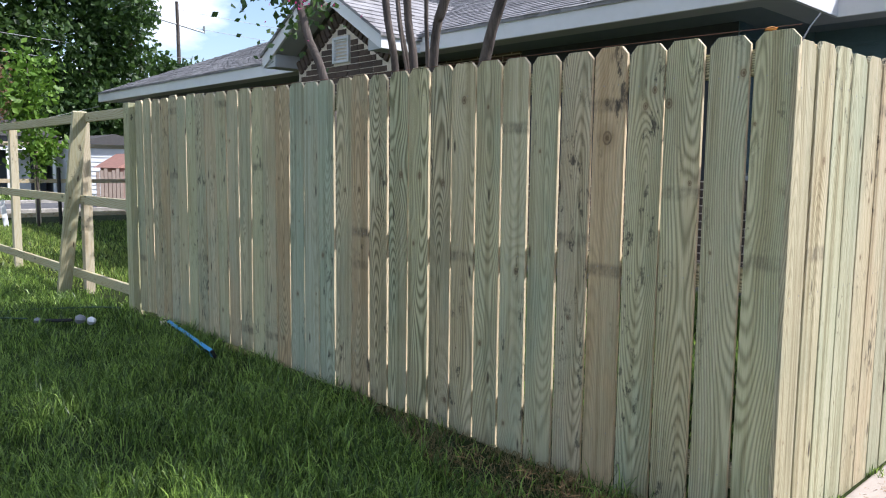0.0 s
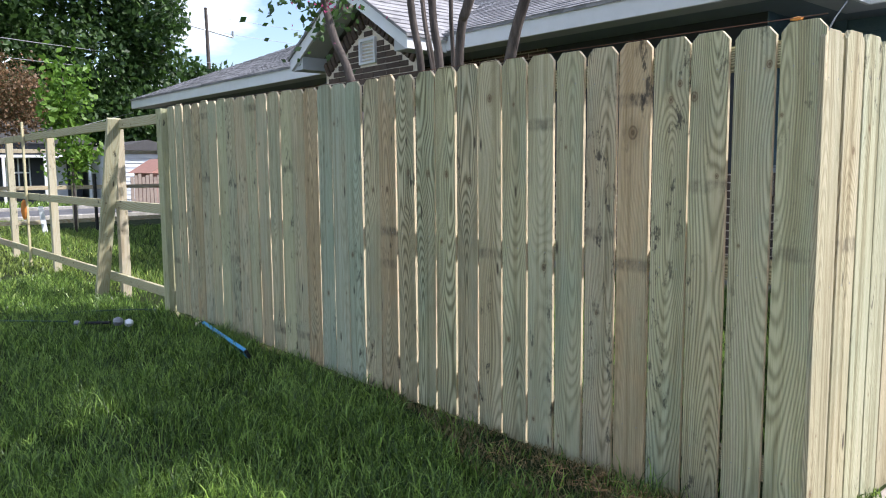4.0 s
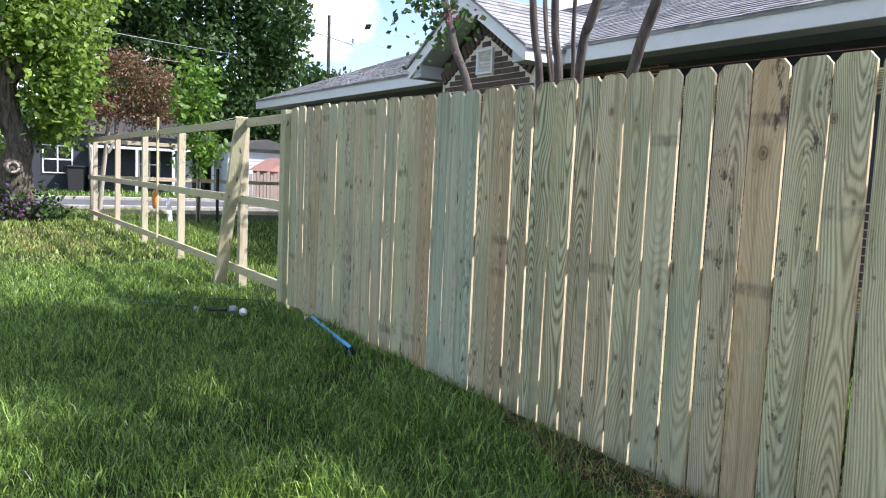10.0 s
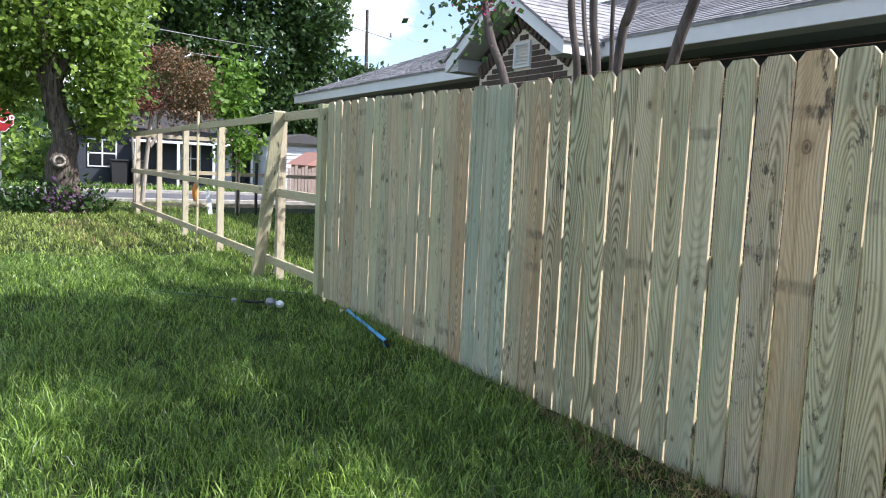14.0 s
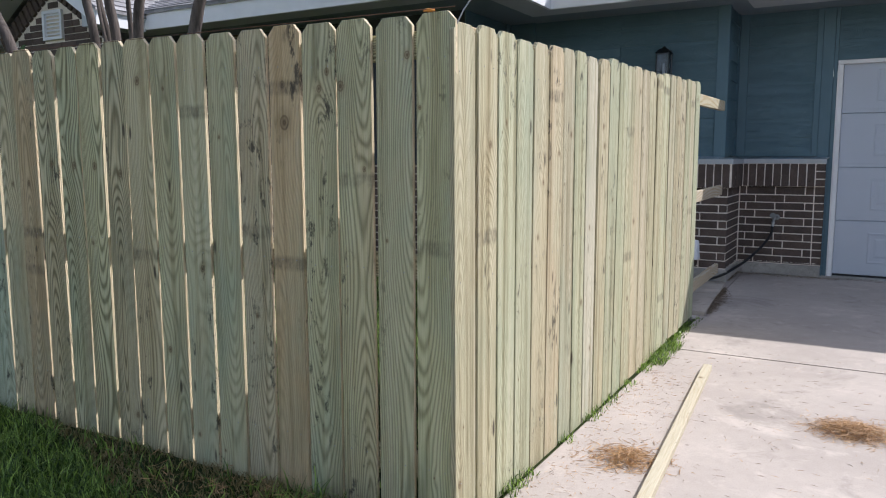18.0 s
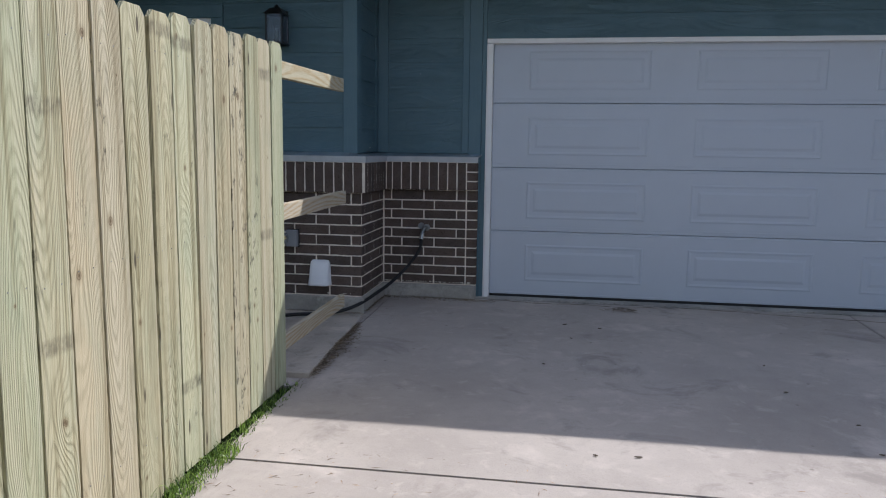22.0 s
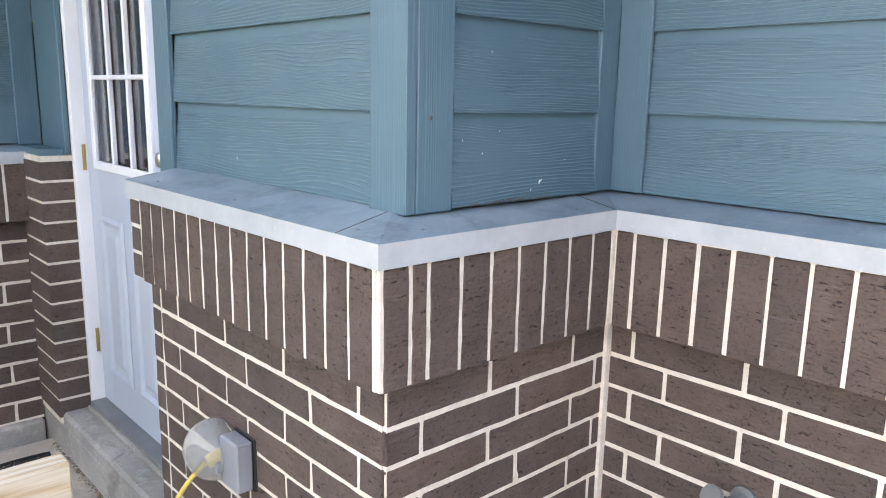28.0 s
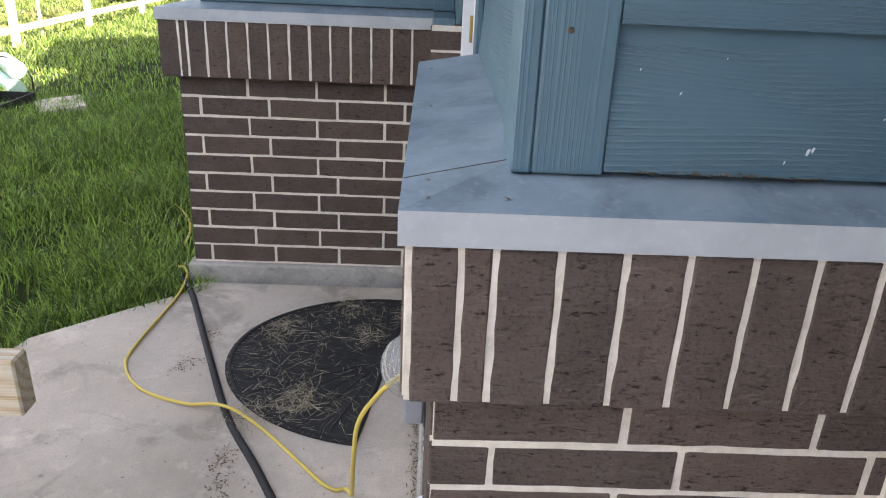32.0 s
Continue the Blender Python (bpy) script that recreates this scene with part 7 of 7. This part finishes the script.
def neighbour():
    hs = thing("neighbour_house", "low slate-painted house with white-framed windows across the street", "house")
    x = -34.0
    part("wall", cube(x - 8, x, 0.0, 7.2, -0.05, 2.45), BLUEHOUSE, hs)
    part("roof", prism([(-0.5, 2.45), (7.7, 2.45), (5.6, 3.3), (1.6, 3.3)], "x", x - 8.4, x + 0.5), DARKROOF, hs)
    for y0, y1, z0, z1 in ((0.55, 1.70, 0.72, 1.90), (4.3, 5.2, 0.6, 1.9)):
        w = part("window", cube(x, x + 0.05, y0, y1, z0, z1, 0.01), TRIMW, hs)
        n = 2
        for a in range(n):
            for b in range(2):
                yy, zz = y0 + 0.06 + a * (y1 - y0 - 0.06) / n, z0 + 0.06 + b * (z1 - z0 - 0.06) / 2
                part("pane", cube(x + 0.04, x + 0.056, yy, yy + (y1 - y0 - 0.18) / n, zz, zz + (z1 - z0 - 0.18) / 2), DARKIN, w)
    part("door", cube(x, x + 0.05, 5.7, 6.6, 0.0, 2.05, 0.01), WHITEHOUSE, hs)
    part("porch_beam", cube(x + 0.02, x + 1.2, 2.2, 7.4, 1.86, 1.96), TRIMW, hs)
    for y in (2.3, 4.0, 5.5, 7.2):
        part("porch_post", cube(x + 1.1, x + 1.2, y - 0.05, y + 0.05, 0, 1.86), TRIMW, hs)
    for y in (1.7, 2.5):
        bn = thing("wheelie_bin", "black plastic wheeled rubbish bin", "bin", "rubbish bins")
        part("body", prism([(y - 0.28, 0.05), (y + 0.28, 0.05), (y + 0.33, 1.0), (y - 0.33, 1.0)], "x", x + 0.3, x + 0.95), BLACK, bn)
        part("lid", cube(x + 0.26, x + 1.0, y - 0.35, y + 0.35, 1.0, 1.08, 0.02), BLACK, bn)
    ws = thing("white_garage", "small white clapboard garage across the street", "garage")
    part("body", cube(-36, -32, 7.6, 11.0, 0, 2.1), WHITEHOUSE, ws)
    for k in range(11):
        part("clapboard", prism([(-31.98, 0.1 + k * 0.19), (-31.96, 0.1 + k * 0.19), (-31.995, 0.29 + k * 0.19), (-32.0, 0.29 + k * 0.19)], "y", 7.6, 11.0), WHITEHOUSE, ws)
    part("roof", prism([(7.3, 2.1), (11.3, 2.1), (9.3, 2.6)], "x", -36.3, -31.7), DARKROOF, ws)
    sh = thing("salmon_shed", "salmon-painted garden shed with a gable roof", "shed")
    part("body", cube(-29.5, -27.4, 7.9, 9.3, 0, 1.25), PINKHOUSE, sh)
    part("roof", prism([(7.7, 1.2), (9.5, 1.2), (8.6, 1.75)], "x", -29.7, -27.2), PINKHOUSE, sh)
    gf = thing("weathered_fence", "weathered grey picket fence by the shed", "fence")
    for k in range(15):
        part("picket", cube(-23.2, -23.18, 5.6 + k * 0.12, 5.7 + k * 0.12, 0, 1.1 + 0.05 * (k % 3)), GREYFENCE, gf)


neighbour()
hedge = thing("far_hedge", "rough hedge and bushes beyond the street", "hedge")
rh = np.random.default_rng(77)
part("foliage", leaves("foliage", clumps(rh, [(-36 + 2 * math.sin(k), -1.8 - k * 2.0, 1.2 + 0.5 * math.sin(k * 2.1), 1.4, 1.5, 1.5) for k in range(14)], 9000), 0.30, rh), LEAF_A, hedge)

pole = thing("utility_pole", "wooden utility pole with a lamp arm and wires", "utility pole")
part("pole", tube([(-58, 24.2, 0), (-58, 23.95, 14.2)], [0.20, 0.13], 10), BARKS, pole)
part("cross_arm", tube([(-58, 22.05, 12.75), (-58, 26.25, 12.1)], 0.08, 6), GREYPOST, pole)
part("insulator", tube([(-58, 26.2, 12.1), (-58, 26.2, 12.6)], 0.09, 6), GREYPOST, pole)
wires = thing("overhead_wires", "thin dark overhead power lines", "wires")
WIRE = m_plain("wire", (0.25, 0.25, 0.26), 0.5)
for a, b in (((-20, -6.3, 5.1), (-58, 26.2, 9.95)), ((-20, -6.0, 4.55), (-58, 24.7, 8.87)), ((-58, 24.0, 13.6), (-58.5, 60, 13.3)), ((-58, 24.0, 12.4), (-58.5, 60, 12.0)), ((-17.4, 1.0, 1.9), (-17.7, 3.9, 2.7))):
    va, vb = Vector(a), Vector(b)
    part("wire", tube([va + (vb - va) * (k / 8) - Vector((0, 0, (va - vb).length * 0.006 * (1 - (k / 4 - 1) ** 2))) for k in range(9)], 0.017 if abs(a[0] - b[0]) > 5 or a[0] < -50 else 0.006, 5), WIRE, wires)


# ---------------------------------------------------------------- grass
def lawn(name, label, n, x0, x1, y0, y1, h, w, seed, mat=None, lean=0.7, keep=None):
    rng = np.random.default_rng(seed)
    xy = np.stack([rng.uniform(x0, x1, n), rng.uniform(y0, y1, n)], 1)
    # uneven growth
    g = np.sin(xy[:, 0] * 3.1 + 1.3 * np.sin(xy[:, 1] * 2.3)) * np.sin(xy[:, 1] * 3.7 + np.sin(xy[:, 0] * 1.9))
    g = 0.5 * g + 0.5 * np.sin(xy[:, 0] * 11.3 + 2 * np.sin(xy[:, 1] * 7.1)) * np.sin(xy[:, 1] * 12.7 + 2 * np.sin(xy[:, 0] * 6.3))
    k = rng.random(n) < 0.66 + 0.5 * g
    if keep is not None:
        k &= keep(xy)
    xy = xy[k]
    hh = h * (1 + 0.5 * g[k]) * np.where(rng.random(k.sum()) < 0.12, 1.35, 1.0)
    me = blades(name, xy, -0.012, hh, w, rng, lean)
    me.materials.append(mat or GRASS)
    return tagged(new(name, me), label, "grass", kind="stuff")


LAB = "thick green lawn grass"
lawn("grass", LAB, 125000, -4.6, 0.05, -4.0, 0.0, 0.098, 0.0058, 61, lean=1.1, keep=lambda p: (p[:, 1] < -0.035 + 0.03 * np.sin(p[:, 0] * 7)) & ((p[:, 1] < -0.30 + 0.12 * np.sin(p[:, 0] * 2.3 + 0.6)) | (p[:, 0] < -2.2) | (np.sin(p[:, 0] * 41) + np.sin(p[:, 1] * 57 + p[:, 0] * 13) > 0.75)))
lawn("grass", LAB, 105000, -9.2, -4.6, -6.0, 0.0, 0.088, 0.0085, 62, lean=1.0, keep=lambda p: (p[:, 1] < -0.04) | (p[:, 0] < -5.75))
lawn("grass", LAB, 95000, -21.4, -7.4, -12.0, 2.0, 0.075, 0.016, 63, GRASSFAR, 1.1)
lawn("grass", LAB, 9000, -34.0, -27.2, -12.0, 8.0, 0.12, 0.05, 73)
lawn("grass", LAB, 36000, -17.0, -2.65, 0.12, 4.5, 0.09, 0.010, 64)
lawn("grass", LAB, 110000, -6.6, -2.42, 0.4, 4.56, 0.115, 0.0068, 65, lean=1.0)
lawn("grass", LAB, 16000, -2.7, -0.1, 0.15, 4.22, 0.095, 0.007, 66, keep=lambda p: p[:, 1] < 4.14 + 0.06 * np.sin(p[:, 0] * 9))
lawn("grass", "ragged grass along the slab edge", 9500, -2.62, -1.55, 4.0, 4.70, 0.10, 0.006, 67, lean=1.0, keep=lambda p: p[:, 1] < 4.10 + 0.03 * np.sin(p[:, 0] * 17) + np.clip(-1.78 - p[:, 0], 0, 1) * 1.2)
lawn("grass_strip", "green grass growing along the fence foot", 4200, -0.05, 0.065, 0.0, 4.02, 0.045, 0.005, 68, lean=0.9, keep=lambda p: np.clip((p[:, 1] - 1.2) * 0.9, -0.5, 1.3) + np.sin(p[:, 1] * 5.1) + np.sin(p[:, 1] * 13.0 + 1) + 1.4 * np.exp(-((p[:, 1] - 2.85) / 0.2) ** 2) > -0.2)
lawn("grass_strip", "bushy grass tuft at the fence foot", 1100, -0.02, 0.11, 2.5, 3.1, 0.075, 0.005, 69, lean=1.1)
lawn("dry_grass", "dry brown grass at the fence foot", 9000, -2.4, 0.03, -0.55, 0.0, 0.05, 0.005, 70, GRASSDRY, 1.3, keep=lambda p: np.sin(p[:, 0] * 2.3 + 0.6) * 0.2 - 0.28 < p[:, 1])
lawn("dry_grass", "dry yellowed grass patch in the lawn", 6000, -17.0, -9.0, -3.2, -0.4, 0.07, 0.014, 71, GRASSDRY, 1.0, keep=lambda p: ((p[:, 0] + 12.5) / 2.6) ** 2 + ((p[:, 1] + 1.3) / 0.6) ** 2 < 1)
